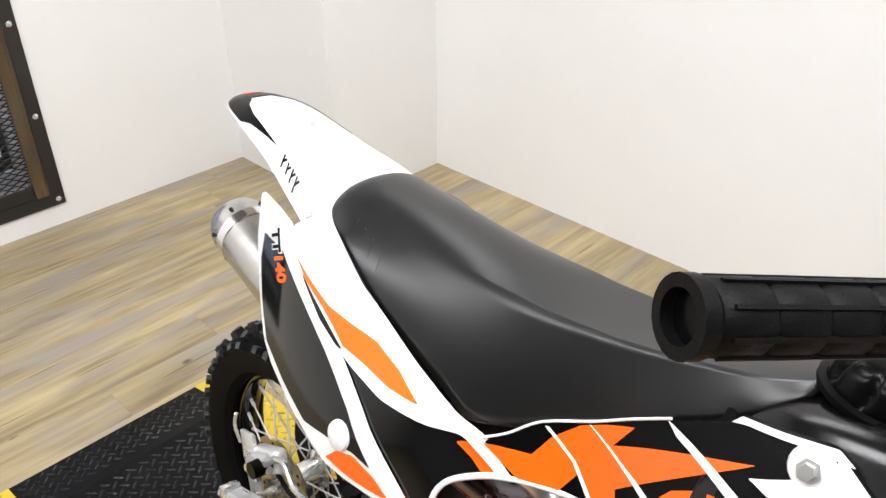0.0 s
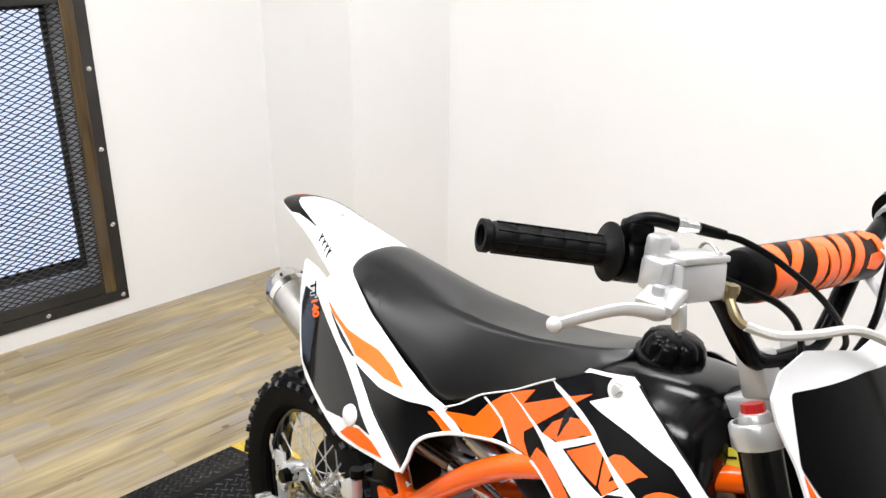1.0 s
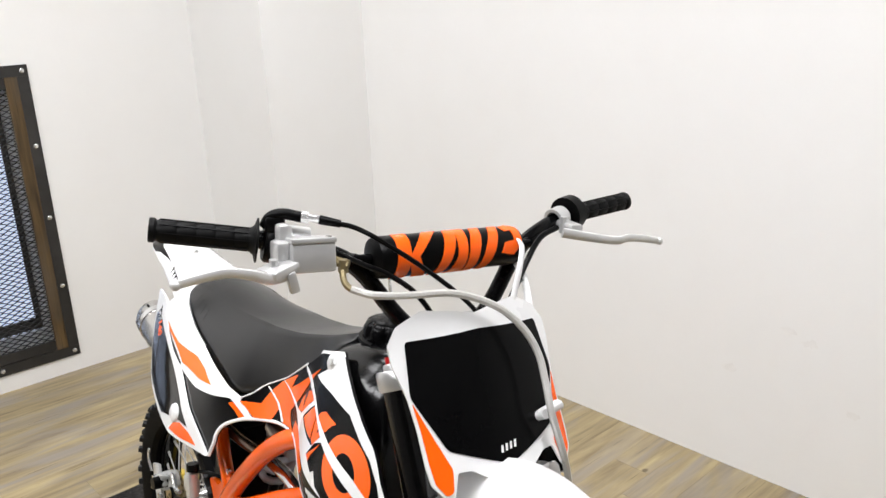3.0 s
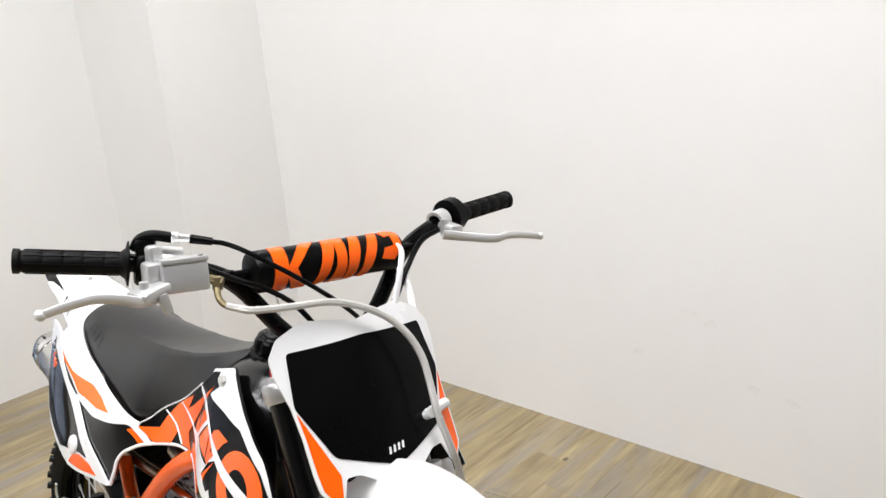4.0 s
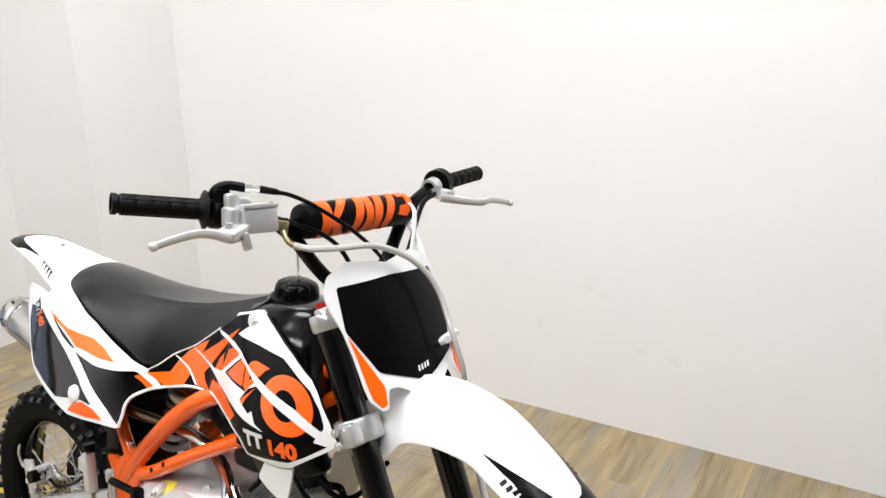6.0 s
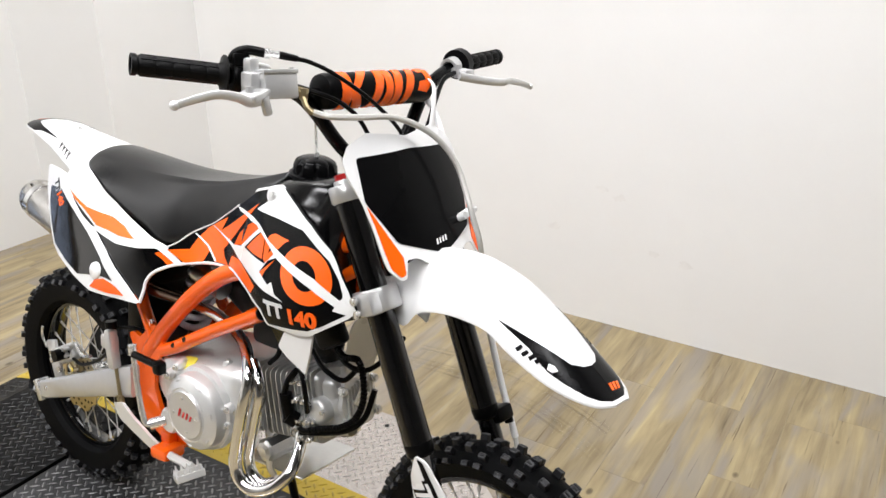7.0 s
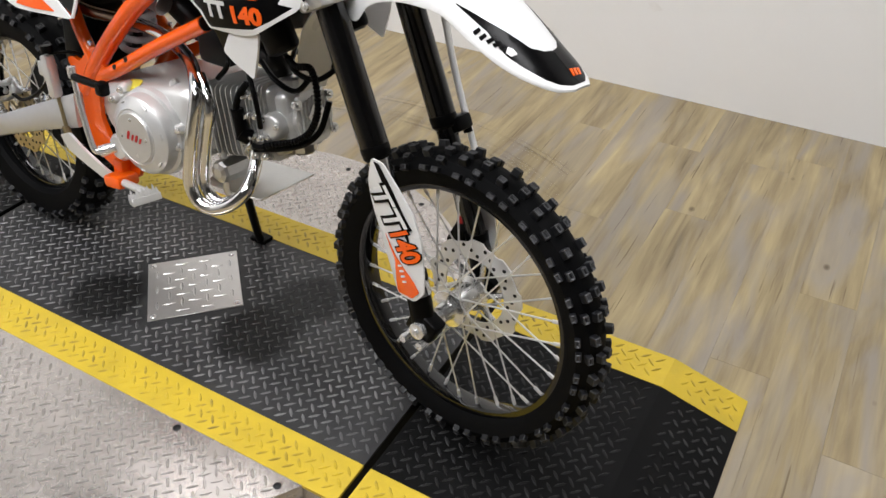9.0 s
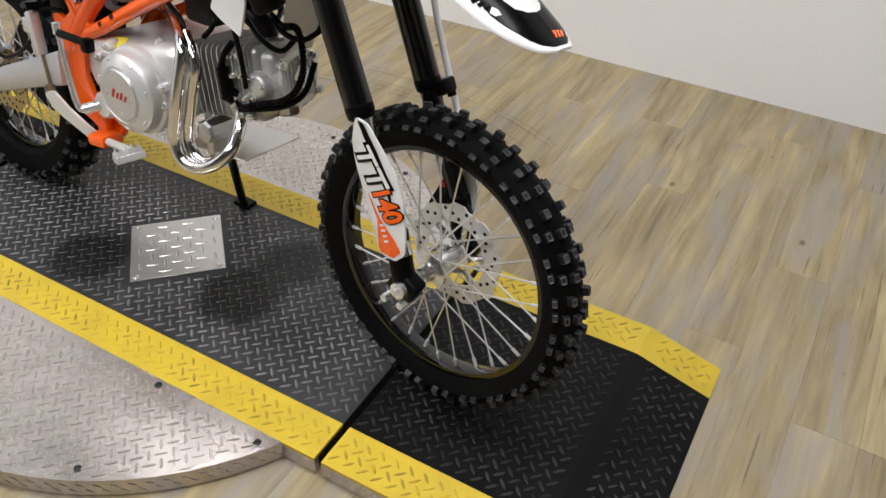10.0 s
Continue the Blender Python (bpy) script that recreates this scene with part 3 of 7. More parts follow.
# ---- caged window ----
def window():
    win = empty("window_1", pose(WX, -0.29, 0.61), "window behind black steel frame and expanded metal cage", "window", kind="structure")
    win.empty_display_size = 0.1
    hy, hz = 0.568, 0.585
    # flat steel border, screwed on the wall
    bm = bmesh.new()
    b = 0.042
    for sy, sz, py, pz in ((2 * hy, b, 0, hz - b / 2), (2 * hy, b, 0, -hz + b / 2), (b, 2 * hz - 2 * b, hy - b / 2, 0), (b, 2 * hz - 2 * b, -hy + b / 2, 0)):
        box(bm, (0.006, sy, sz), pose(0.004, py, pz), 0.001, 1)
    border = part("steel_border", bm, WINSTEEL, win, "black steel border strip with scuffs")
    sc = bmesh.new()
    lathe(sc, [(0, 0.003), (0.006, 0.0025), (0.009, 0.001), (0.009, 0)], Matrix.Rotation(radians(90), 4, "Y"), 10)
    sm = finish(sc, STEEL, "screw")
    spots = [(s * (hy - b / 2), -hz + b / 2 + k * (2 * hz - b) / 4) for s in (1, -1) for k in range(5)]
    spots += [(-hy + b / 2 + k * (2 * hy - b) / 4, s * (hz - b / 2)) for s in (1, -1) for k in (1, 2, 3)]
    for y, z in spots:
        piece("screw", sm, border, pose(0.007, y, z))
    # brown inner angle strips
    c = 0.044
    for name, sy, sz, py, pz, r in (("inner_strip", c, 2 * hz - 2 * b, hy - b - c / 2, 0, 90), ("inner_strip", c, 2 * hz - 2 * b, -hy + b + c / 2, 0, 90)):
        bm = bmesh.new()
        box(bm, (2 * hz - 2 * b, c, 0.012), Matrix(), 0.002, 1)
        ob = part(name, bm, FRAMEWOOD, win, "rusty brown inner strip")
        ob.matrix_basis = Matrix.Translation((0.004, py, pz)) @ Matrix.Rotation(radians(90), 4, "Y")
    bm = bmesh.new()
    for pz in (hz - b - c / 2, -hz + b + c / 2):
        box(bm, (0.010, 2 * (hy - b - c), c), pose(0.001, 0, pz), 0.002, 1)
    part("inner_rail", bm, WINSTEEL, win, "dark steel rail")
    # expanded metal: zigzag strands that touch at the knuckles
    bm = bmesh.new()
    cw, ch = 0.038, 0.021
    y0, y1 = -hy + b + 0.012, hy - b - 0.012
    z0, z1 = -hz + b + 0.010, hz - b - 0.010
    cols = int((y1 - y0) / cw)
    for r in range(int((z1 - z0) / (ch / 2)) + 1):
        pts = []
        for k in range(2 * cols + 1):
            up = 1 if (k + r) % 2 == 0 else -1
            pts.append((-0.016 + 0.002 * up, y0 + k * cw / 2, z0 + r * ch / 2 + up * (ch / 4 - 0.001)))
        tube(bm, pts, 0.0027, 4, 1, False)
    part("expanded_metal_mesh", bm, WINSTEEL, win, "dark expanded metal mesh with diamond openings", smooth=False)
    # reveal of the opening
    bm = bmesh.new()
    yo0, yo1, zo0, zo1 = WY0 + 0.29, WY1 + 0.29, WZ0 - 0.61, WZ1 - 0.61
    for sy, sz, py, pz in ((0.006, zo1 - zo0, yo1 - 0.004, (zo0 + zo1) / 2), (0.006, zo1 - zo0, yo0 + 0.004, (zo0 + zo1) / 2), (yo1 - yo0 - 0.016, 0.006, 0, zo1 - 0.004), (yo1 - yo0 - 0.016, 0.006, 0, zo0 + 0.004)):
        box(bm, (0.15, sy, sz), pose(-0.10, py, pz))
    part("reveal", bm, JAMB, win, "grey painted reveal", smooth=False)
    # sashes
    for side in (1, -1):
        bm = bmesh.new()
        cy, w, zc, h = side * 0.250, 0.468, 0.012, 0.985
        for sy, sz, py, pz in ((w, 0.030, 0, h / 2 - 0.015), (w, 0.042, 0, -h / 2 + 0.021), (0.016, h - 0.072, w / 2 - 0.008, 0.006), (0.016, h - 0.072, -w / 2 + 0.008, 0.006)):
            box(bm, (0.03, sy, sz), pose(-0.145, cy + py, zc + pz), 0.003, 1)
        sash = part("sash", bm, WINSTEEL, win, "dark painted sash")
        bm = bmesh.new()
        box(bm, (0.004, w - 0.034, h - 0.075), pose(-0.15, cy, zc + 0.006))
        pn = part("pane", bm, glass_material(), sash, "clear glass pane", smooth=False)
        pn.visible_shadow = False
        bm = bmesh.new()
        box(bm, (0.012, 0.008, h - 0.08), pose(-0.125, cy + side * (w / 2 - 0.022), zc), 0.001, 1)
        part("glazing_bead", bm, WINSTEEL, sash, "dark glazing bead")
    bm = bmesh.new()
    box(bm, (0.05, 0.045, 0.97), pose(-0.14, 0, 0.01), 0.004, 1)
    part("mullion", bm, SASH, win, "brown wooden mullion")


window()
bm = bmesh.new()
box(bm, (0.01, 5.0, 4.0), pose(WX - 1.6, -0.3, 0.9))
tagged(part("backdrop", bm, glow("daylight_backdrop", (0.70, 0.79, 1.0), 1.7), None, "pale blue daylight outside the window", smooth=False), kind="structure", category="backdrop")

# ---- turntable and ramps ----
TC = (0.615, -0.10)       # centre of the turntable
LI, LO = 0.222, 0.310     # half width of the black lane, and out to the edge of its yellow bands
GAP, KINK, END, RAD = 0.615, 1.01, 1.165, 0.622


def prism(bm, outline, z0, z1):
    lo = [bm.verts.new((x, y, z0)) for x, y in outline]
    hi = [bm.verts.new((x, y, z1)) for x, y in outline]
    bm.faces.new(lo[::-1])
    bm.faces.new(hi)
    for i in range(len(outline)):
        j = (i + 1) % len(outline)
        bm.faces.new((lo[i], lo[j], hi[j], hi[i]))
    return bm


def lugs(inside, span, pitch, length, width, height, z, phase=0.0, turn=radians(45)):
    """Raised lozenges of checker plate, set crosswise in alternation, as one mesh."""
    verts, faces = [], []
    nx = ny = int(1.45 * max(span) / pitch) + 2
    ct, st = math.cos(turn), math.sin(turn)
    for i in range(-nx, nx + 1):
        for j in range(-ny, ny + 1):
            u, v = i * pitch + phase, j * pitch + phase
            x, y = u * ct - v * st, u * st + v * ct
            a = turn + radians(90 if (i + j) % 2 else 0)
            dx, dy = math.cos(a) * length / 2, math.sin(a) * length / 2
            if not (inside(x + dx, y + dy) and inside(x - dx, y - dy)):
                continue
            px, py = -math.sin(a) * width / 2, math.cos(a) * width / 2
            k = len(verts)
            zz = z(x, y) if callable(z) else z
            for s, w in ((-1, 0), (-0.45, 1), (0.45, 1), (1, 0), (0.45, -1), (-0.45, -1)):
                verts.append((x + dx * s + px * w, y + dy * s + py * w, zz))
            for s, w in ((-0.62, 0), (-0.3, 0.45), (0.3, 0.45), (0.62, 0), (0.3, -0.45), (-0.3, -0.45)):
                verts.append((x + dx * s + px * w, y + dy * s + py * w, zz + height))
            for q in range(6):
                r = (q + 1) % 6
                faces.append((k + q, k + r, k + 6 + r, k + 6 + q))
            faces.append(tuple(k + 6 + q for q in range(6)))
    return verts, faces


def lug_part(name, mat, parent, label, *args, **kw):
    v, f = lugs(*args, **kw)
    me = bpy.data.meshes.new(name)
    me.from_pydata(v, [], f)
    me.materials.append(mat)
    ob = new(name, me)
    ob.parent = parent
    return tagged(ob, label, kind="stuff")


def edge_lugs(parent, place, length):
    """Lugs on an upright edge: place(u, v, h) gives the point at u along it, v up and h out of it."""
    verts, faces = [], []
    for i in range(int(length / 0.0145)):
        for j in (-1, 1):
            if (i + (j > 0)) % 2:
                continue
            u0, v0 = (i + 0.5) * 0.0145, j * 0.0072
            a = radians(32 if j > 0 else 38)
            k = len(verts)
            for t, w, h in ((-1, 0, 0), (-.45, 1, 0), (.45, 1, 0), (1, 0, 0), (.45, -1, 0), (-.45, -1, 0), (-.62, 0, 1), (-.3, .45, 1), (.3, .45, 1), (.62, 0, 1), (.3, -.45, 1), (-.3, -.45, 1)):
                du, dv = t * 0.0105, w * 0.0024
                verts.append(place(u0 + du * math.cos(a) - dv * math.sin(a), v0 + du * math.sin(a) + dv * math.cos(a), h * 0.0014))
            faces += [(k + q, k + (q + 1) % 6, k + 6 + (q + 1) % 6, k + 6 + q) for q in range(6)]
            faces.append(tuple(k + 6 + q for q in range(6)))
    me = bpy.data.meshes.new("tread_pattern")
    me.from_pydata(verts, [], faces)
    me.materials.append(CHECK)
    ob = new("tread_pattern", me)
    ob.parent = parent
    return tagged(ob, "raised bare metal tread lugs", kind="stuff")


def turntable():
    tt = empty("motorcycle_turntable", pose(TC[0], TC[1], 0), "low round checker plate turntable with a black lane", "turntable")
    n = 64
    a0 = math.asin(LO / RAD)
    plate_z = -0.004
    for s, nm in ((-1, "side_plate"), (1, "side_plate")):
        arc = [(RAD * math.cos(a), s * RAD * math.sin(a)) for a in (a0 + (math.pi - 2 * a0) * k / n for k in range(n + 1))]
        o = arc if s > 0 else arc[::-1]
        bm = prism(bmesh.new(), o, plate_z - 0.001, 0.0)
        sp = part(nm, bm, CHECK, tt, "bare aluminium checker plate segment", smooth=False)
        lug_part("tread_pattern", LUGS, sp, "raised bare metal tread lugs", lambda x, y, s=s: s * y > LO + 0.004 and x * x + y * y < (RAD - 0.006) ** 2, (0.65, 0.65), 0.0205, 0.0250, 0.0054, 0.0016, 0.0)
        # rim
        bm = bmesh.new()
        inner = [(x * 0.985, y * 0.985) for x, y in o]
        for i in range(len(o) - 1):
            q = [bm.verts.new((*p, z)) for p, z in ((o[i], FLOOR + 0.004), (o[i + 1], FLOOR + 0.004), (o[i + 1], plate_z), (o[i], plate_z))]
            bm.faces.new(q)
            q = [bm.verts.new((*p, z)) for p, z in ((inner[i + 1], FLOOR + 0.004), (inner[i], FLOOR + 0.004), (inner[i], plate_z), (inner[i + 1], plate_z))]
            bm.faces.new(q)
        edge = part("edge_band", bm, CHECK, sp, "bare metal edge band")
        edge_lugs(edge, lambda u, v, h, s=s: ((RAD + h) * math.cos(a0 + u / RAD), s * (RAD + h) * math.sin(a0 + u / RAD), -0.0225 + v), RAD * (math.pi - 2 * a0))
        # plate screws
        sc = bmesh.new()
        lathe(sc, [(0, 0.002), (0.004, 0.0018), (0.0075, 0.0005), (0.0075, -0.001)], Matrix(), 10)
        sm = finish(sc, DARKM, "screw")
        for x, y in ((0.503, -0.332), (0.26, -0.323), (0.279, -0.529), (-0.26, -0.323), (-0.503, -0.332), (-0.279, -0.529), (0.02, -0.575)):
            piece("screw", sm, sp, pose(x, -s * y, 0.0))
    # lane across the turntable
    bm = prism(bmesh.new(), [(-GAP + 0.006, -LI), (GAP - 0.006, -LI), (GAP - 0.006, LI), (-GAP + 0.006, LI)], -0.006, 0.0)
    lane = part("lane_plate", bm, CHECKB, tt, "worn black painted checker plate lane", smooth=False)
    lug_part("tread_pattern", LUGB, lane, "raised black tread lugs, worn, with bright glints put into their colour", lambda x, y: abs(y) < LI - 0.002 and abs(x) < GAP - 0.006 and not (abs(x + y) < 0.148 and abs(x - y) < 0.148), (0.65, 0.25), 0.0205, 0.0250, 0.0054, 0.0016, 0.0)
    for s in (-1, 1):
        bm = prism(bmesh.new(), [(-GAP + 0.006, min(s * LI, s * LO)), (GAP - 0.006, min(s * LI, s * LO)), (GAP - 0.006, max(s * LI, s * LO)), (-GAP + 0.006, max(s * LI, s * LO))], -0.006, 0.0012)
        band = part("yellow_band", bm, CHECKY, tt, "yellow painted checker plate band", smooth=False)
        lug_part("tread_pattern", LUGY, band, "raised yellow tread lugs with dirt", lambda x, y, s=s: LI + 0.003 < s * y < LO - 0.003 and abs(x) < GAP - 0.006, (0.65, 0.35), 0.0205, 0.0250, 0.0054, 0.0016, 0.0012)
    # frame under the lane, seen at the ends
    bm = bmesh.new()
    for s in (-1, 1):
        box(bm, (2 * GAP - 0.012, 0.012, 0.034), pose(0, s * (LO - 0.007), -0.0235))
    part("under_frame", bm, CHECK, tt, "bare metal frame under the lane", smooth=False)
    for s in (-1, 1):
        bm = bmesh.new()
        box(bm, (0.012, 2 * LO - 0.026, 0.034), pose(s * (GAP - 0.014), 0, -0.0235))
        part("end_bar", bm, CHECKR, tt, "black end bar at the joint", smooth=False)
    # square cover plate in the middle, turned by 45 degrees
    bm = bmesh.new()
    box(bm, (0.201, 0.201, 0.003), pose(0, 0, 0.0018, 0, 0, 45), 0.0006, 1)
    cover = part("cover_plate", bm, COVERM, tt, "square bare aluminium cover plate")
    lug_part("tread_pattern", COVERM, cover, "raised bare metal tread lugs", lambda x, y: abs(x + y) < 0.13 and abs(x - y) < 0.13, (0.16, 0.16), 0.0270, 0.0300, 0.0060, 0.0016, 0.0033)
    sc = bmesh.new()
    lathe(sc, [(0, 0.002), (0.004, 0.0018), (0.007, 0.0005), (0.007, -0.001)], Matrix(), 10)
    sm = finish(sc, STEEL, "screw")
    for x, y in ((-0.125, 0), (0.125, 0), (0, 0.125), (0, -0.125)):
        piece("screw", sm, cover, pose(x, y, 0.0034))


def ramp(s):
    rp = empty("ramp", pose(TC[0], TC[1], 0), "low black checker plate ramp with yellow edges", "ramp", "turntable ramps")
    slope = (FLOOR + 0.003) / (END - KINK)

    def z(x, y):
        return 0.0 if s * x < KINK else slope * (s * x - KINK)

    def slab(name, y0, y1, mat, top, parent, label):
        bm = bmesh.new()
        xs = (GAP + 0.009, KINK, END)
        hi = [[bm.verts.new((s * x, y, z(s * x, 0) + top)) for x in xs] for y in (y0, y1)]
        lo = [[bm.verts.new((s * x, y, max(FLOOR + 0.001, z(s * x, 0) - 0.005))) for x in xs] for y in (y0, y1)]
        for k in range(2):
            bm.faces.new((hi[0][k], hi[0][k + 1], hi[1][k + 1], hi[1][k]))
            bm.faces.new((lo[0][k], lo[1][k], lo[1][k + 1], lo[0][k + 1]))
            for r in (0, 1):
                bm.faces.new((hi[r][k], lo[r][k], lo[r][k + 1], hi[r][k + 1]))
        for k in (0, 2):
            bm.faces.new((hi[0][k], hi[1][k], lo[1][k], lo[0][k]))
        return part(name, bm, mat, parent, label, smooth=False)
    pl = slab("ramp_plate", -LI, LI, CHECKR, 0.0, rp, "worn black checker plate")
    lug_part("tread_pattern", LUGR, pl, "raised black tread lugs", lambda x, y: abs(y) < LI - 0.002 and GAP + 0.012 < s * x < END - 0.01 and abs(s * x - KINK) > 0.012, (1.2, 0.25), 0.0205, 0.0250, 0.0054, 0.0016, z)
    for q in (-1, 1):
        b = slab("yellow_band", min(q * LI, q * LO), max(q * LI, q * LO), CHECKY, 0.0012, rp, "yellow painted band")
        lug_part("tread_pattern", LUGY, b, "raised yellow tread lugs with dirt", lambda x, y, q=q: LI + 0.003 < q * y < LO - 0.003 and GAP + 0.012 < s * x < END - 0.01 and abs(s * x - KINK) > 0.012, (1.2, 0.35), 0.0205, 0.0250, 0.0054, 0.0016, lambda x, y: z(x, y) + 0.0012)
    for q in (-1, 1):
        bm = bmesh.new()
        box(bm, (KINK - GAP - 0.02, 0.012, 0.034), pose(s * (KINK + GAP) / 2, q * (LO - 0.007), -0.0235))
        rail = part("side_rail", bm, CHECK, rp, "bare metal side rail", smooth=False)
        edge_lugs(rail, lambda u, v, h, q=q: (s * (GAP + 0.012 + u), q * (LO - 0.001 + h), -0.0235 + v), KINK - GAP - 0.03)
    bm = bmesh.new()
    box(bm, (0.012, 2 * LO - 0.03, 0.034), pose(s * (GAP + 0.017), 0, -0.0235))
    part("end_bar", bm, CHECKR, rp, "black end bar at the joint", smooth=False)


turntable()
ramp(1)
ramp(-1)


# ---- motorcycle: x forward from the rear contact, y to its left, z up its own middle plane ----
BIKE = pose(0.11, -0.058, 0) @ pose(0, 0, 0, 0, 0, -4.5) @ pose(0, 0, 0, -8.0)
AP, AX = Vector((0.87, 0, 0.913)), Vector((-0.424, 0, 0.906)).normalized()
STEER = Matrix.Translation(AP) @ Matrix.Rotation(radians(-5.5), 4, AX) @ Matrix.Translation(-AP)
bike = empty("dirt_bike", BIKE, "white, black and orange dirt bike leaning on its side stand", "motorcycle")
RIGHT, LEFT = -1, 1
TO_Y = Matrix.Rotation(radians(90), 4, "X")     # turns a lathe's axis from z to -y


def steered(name, bm, mat, parent=bike, label="", smooth=True, sharp=38):
    bmesh.ops.transform(bm, matrix=STEER, verts=bm.verts)
    return part(name, bm, mat, parent, label, smooth, sharp)


TILT = Matrix(((1, 0, 0, 0), (0, 1, 0, 0), (0, -0.023, 1, 0), (0, 0, 0, 1)))   # the bar sits a little higher on the right


def barred(name, bm, mat, parent=bike, label="", smooth=True, sharp=38):
    bmesh.ops.transform(bm, matrix=TILT, verts=bm.verts)
    return steered(name, bm, mat, parent, label, smooth, sharp)


# half width of the bodywork at (x, z): a thin plate bent through a few stations
STATIONS = [(.036, .804, .086), (.111, .806, .098), (.125, .785, .118), (.020, .700, .105), (.160, .640, .150), (.396, .727, .131), (.307, .747, .120),
            (.258, .759, .126), (.322, .654, .168), (.304, .619, .170), (.388, .616, .157), (.439, .614, .155), (.500, .697, .104), (.402, .715, .138),
            (.441, .707, .122), (.507, .752, .075), (.549, .778, .068), (.617, .825, .066), (.703, .858, .090), (.726, .853, .108), (.663, .866, .066)]
STATIONS += [(.746, .892, .073), (.738, .875, .083), (.866, .776, .158), (.849, .739, .172), (.779, .779, .146), (.687, .781, .107), (.769, .731, .160),
             (.600, .712, .085), (.862, .830, .140), (.974, .754, .150), (.894, .724, .172), (.823, .718, .168), (.854, .604, .128), (.220, .700, .145)]
ST_ = np.array(STATIONS)


def plate_kernel(d):
    return np.where(d > 0, d * d * np.log(d + 1e-12), 0.0)


def bend_plate():
    n = len(ST_)
    k = plate_kernel(np.hypot(ST_[:, None, 0] - ST_[None, :, 0], ST_[:, None, 1] - ST_[None, :, 1])) + np.eye(n) * 0.004
    p = np.c_[np.ones(n), ST_[:, :2]]
    return np.linalg.solve(np.block([[k, p], [p.T, np.zeros((3, 3))]]), np.r_[ST_[:, 2], 0, 0, 0])


BEND = bend_plate()


def half_width(x, z):
    k = plate_kernel(np.hypot(ST_[:, 0] - x, ST_[:, 1] - z))
    return float(BEND[:-3] @ k + BEND[-3] + BEND[-2] * x + BEND[-1] * z)


def on_body(side, lift=0.0):
    return lambda u, v, d: Vector((u, side * (half_width(u, v) + lift - d), v))


def panel(name, outline, mat, parent, side, lift=0.0, thick=0.004, r=0.008, label="", grid=0.014):
    o = round_outline(outline, r) if r else outline
    return part(name, sheet(bmesh.new(), o, on_body(side, lift), thick, grid), mat, parent, label)


def decal(outline, mat, parent, side, lift=0.0016, name="graphic", r=0.002, label=""):
    return panel(name, outline, mat, parent, side, lift, 0.0006, r, label, 0.013)


# --- wheels ---
def knob_at(centre, R, a, h, tilt):
    """The frame of a tread knob: its z points outwards from the tyre."""
    er, et, ey = Vector((math.cos(a), 0, math.sin(a))), Vector((-math.sin(a), 0, math.cos(a))), Vector((0, 1, 0))
    c, s = math.cos(tilt), math.sin(tilt)
    m = Matrix((et, ey * c - er * s, er * c + ey * s)).transposed().to_4x4()
    m.translation = centre + er * R + ey * h
    return m


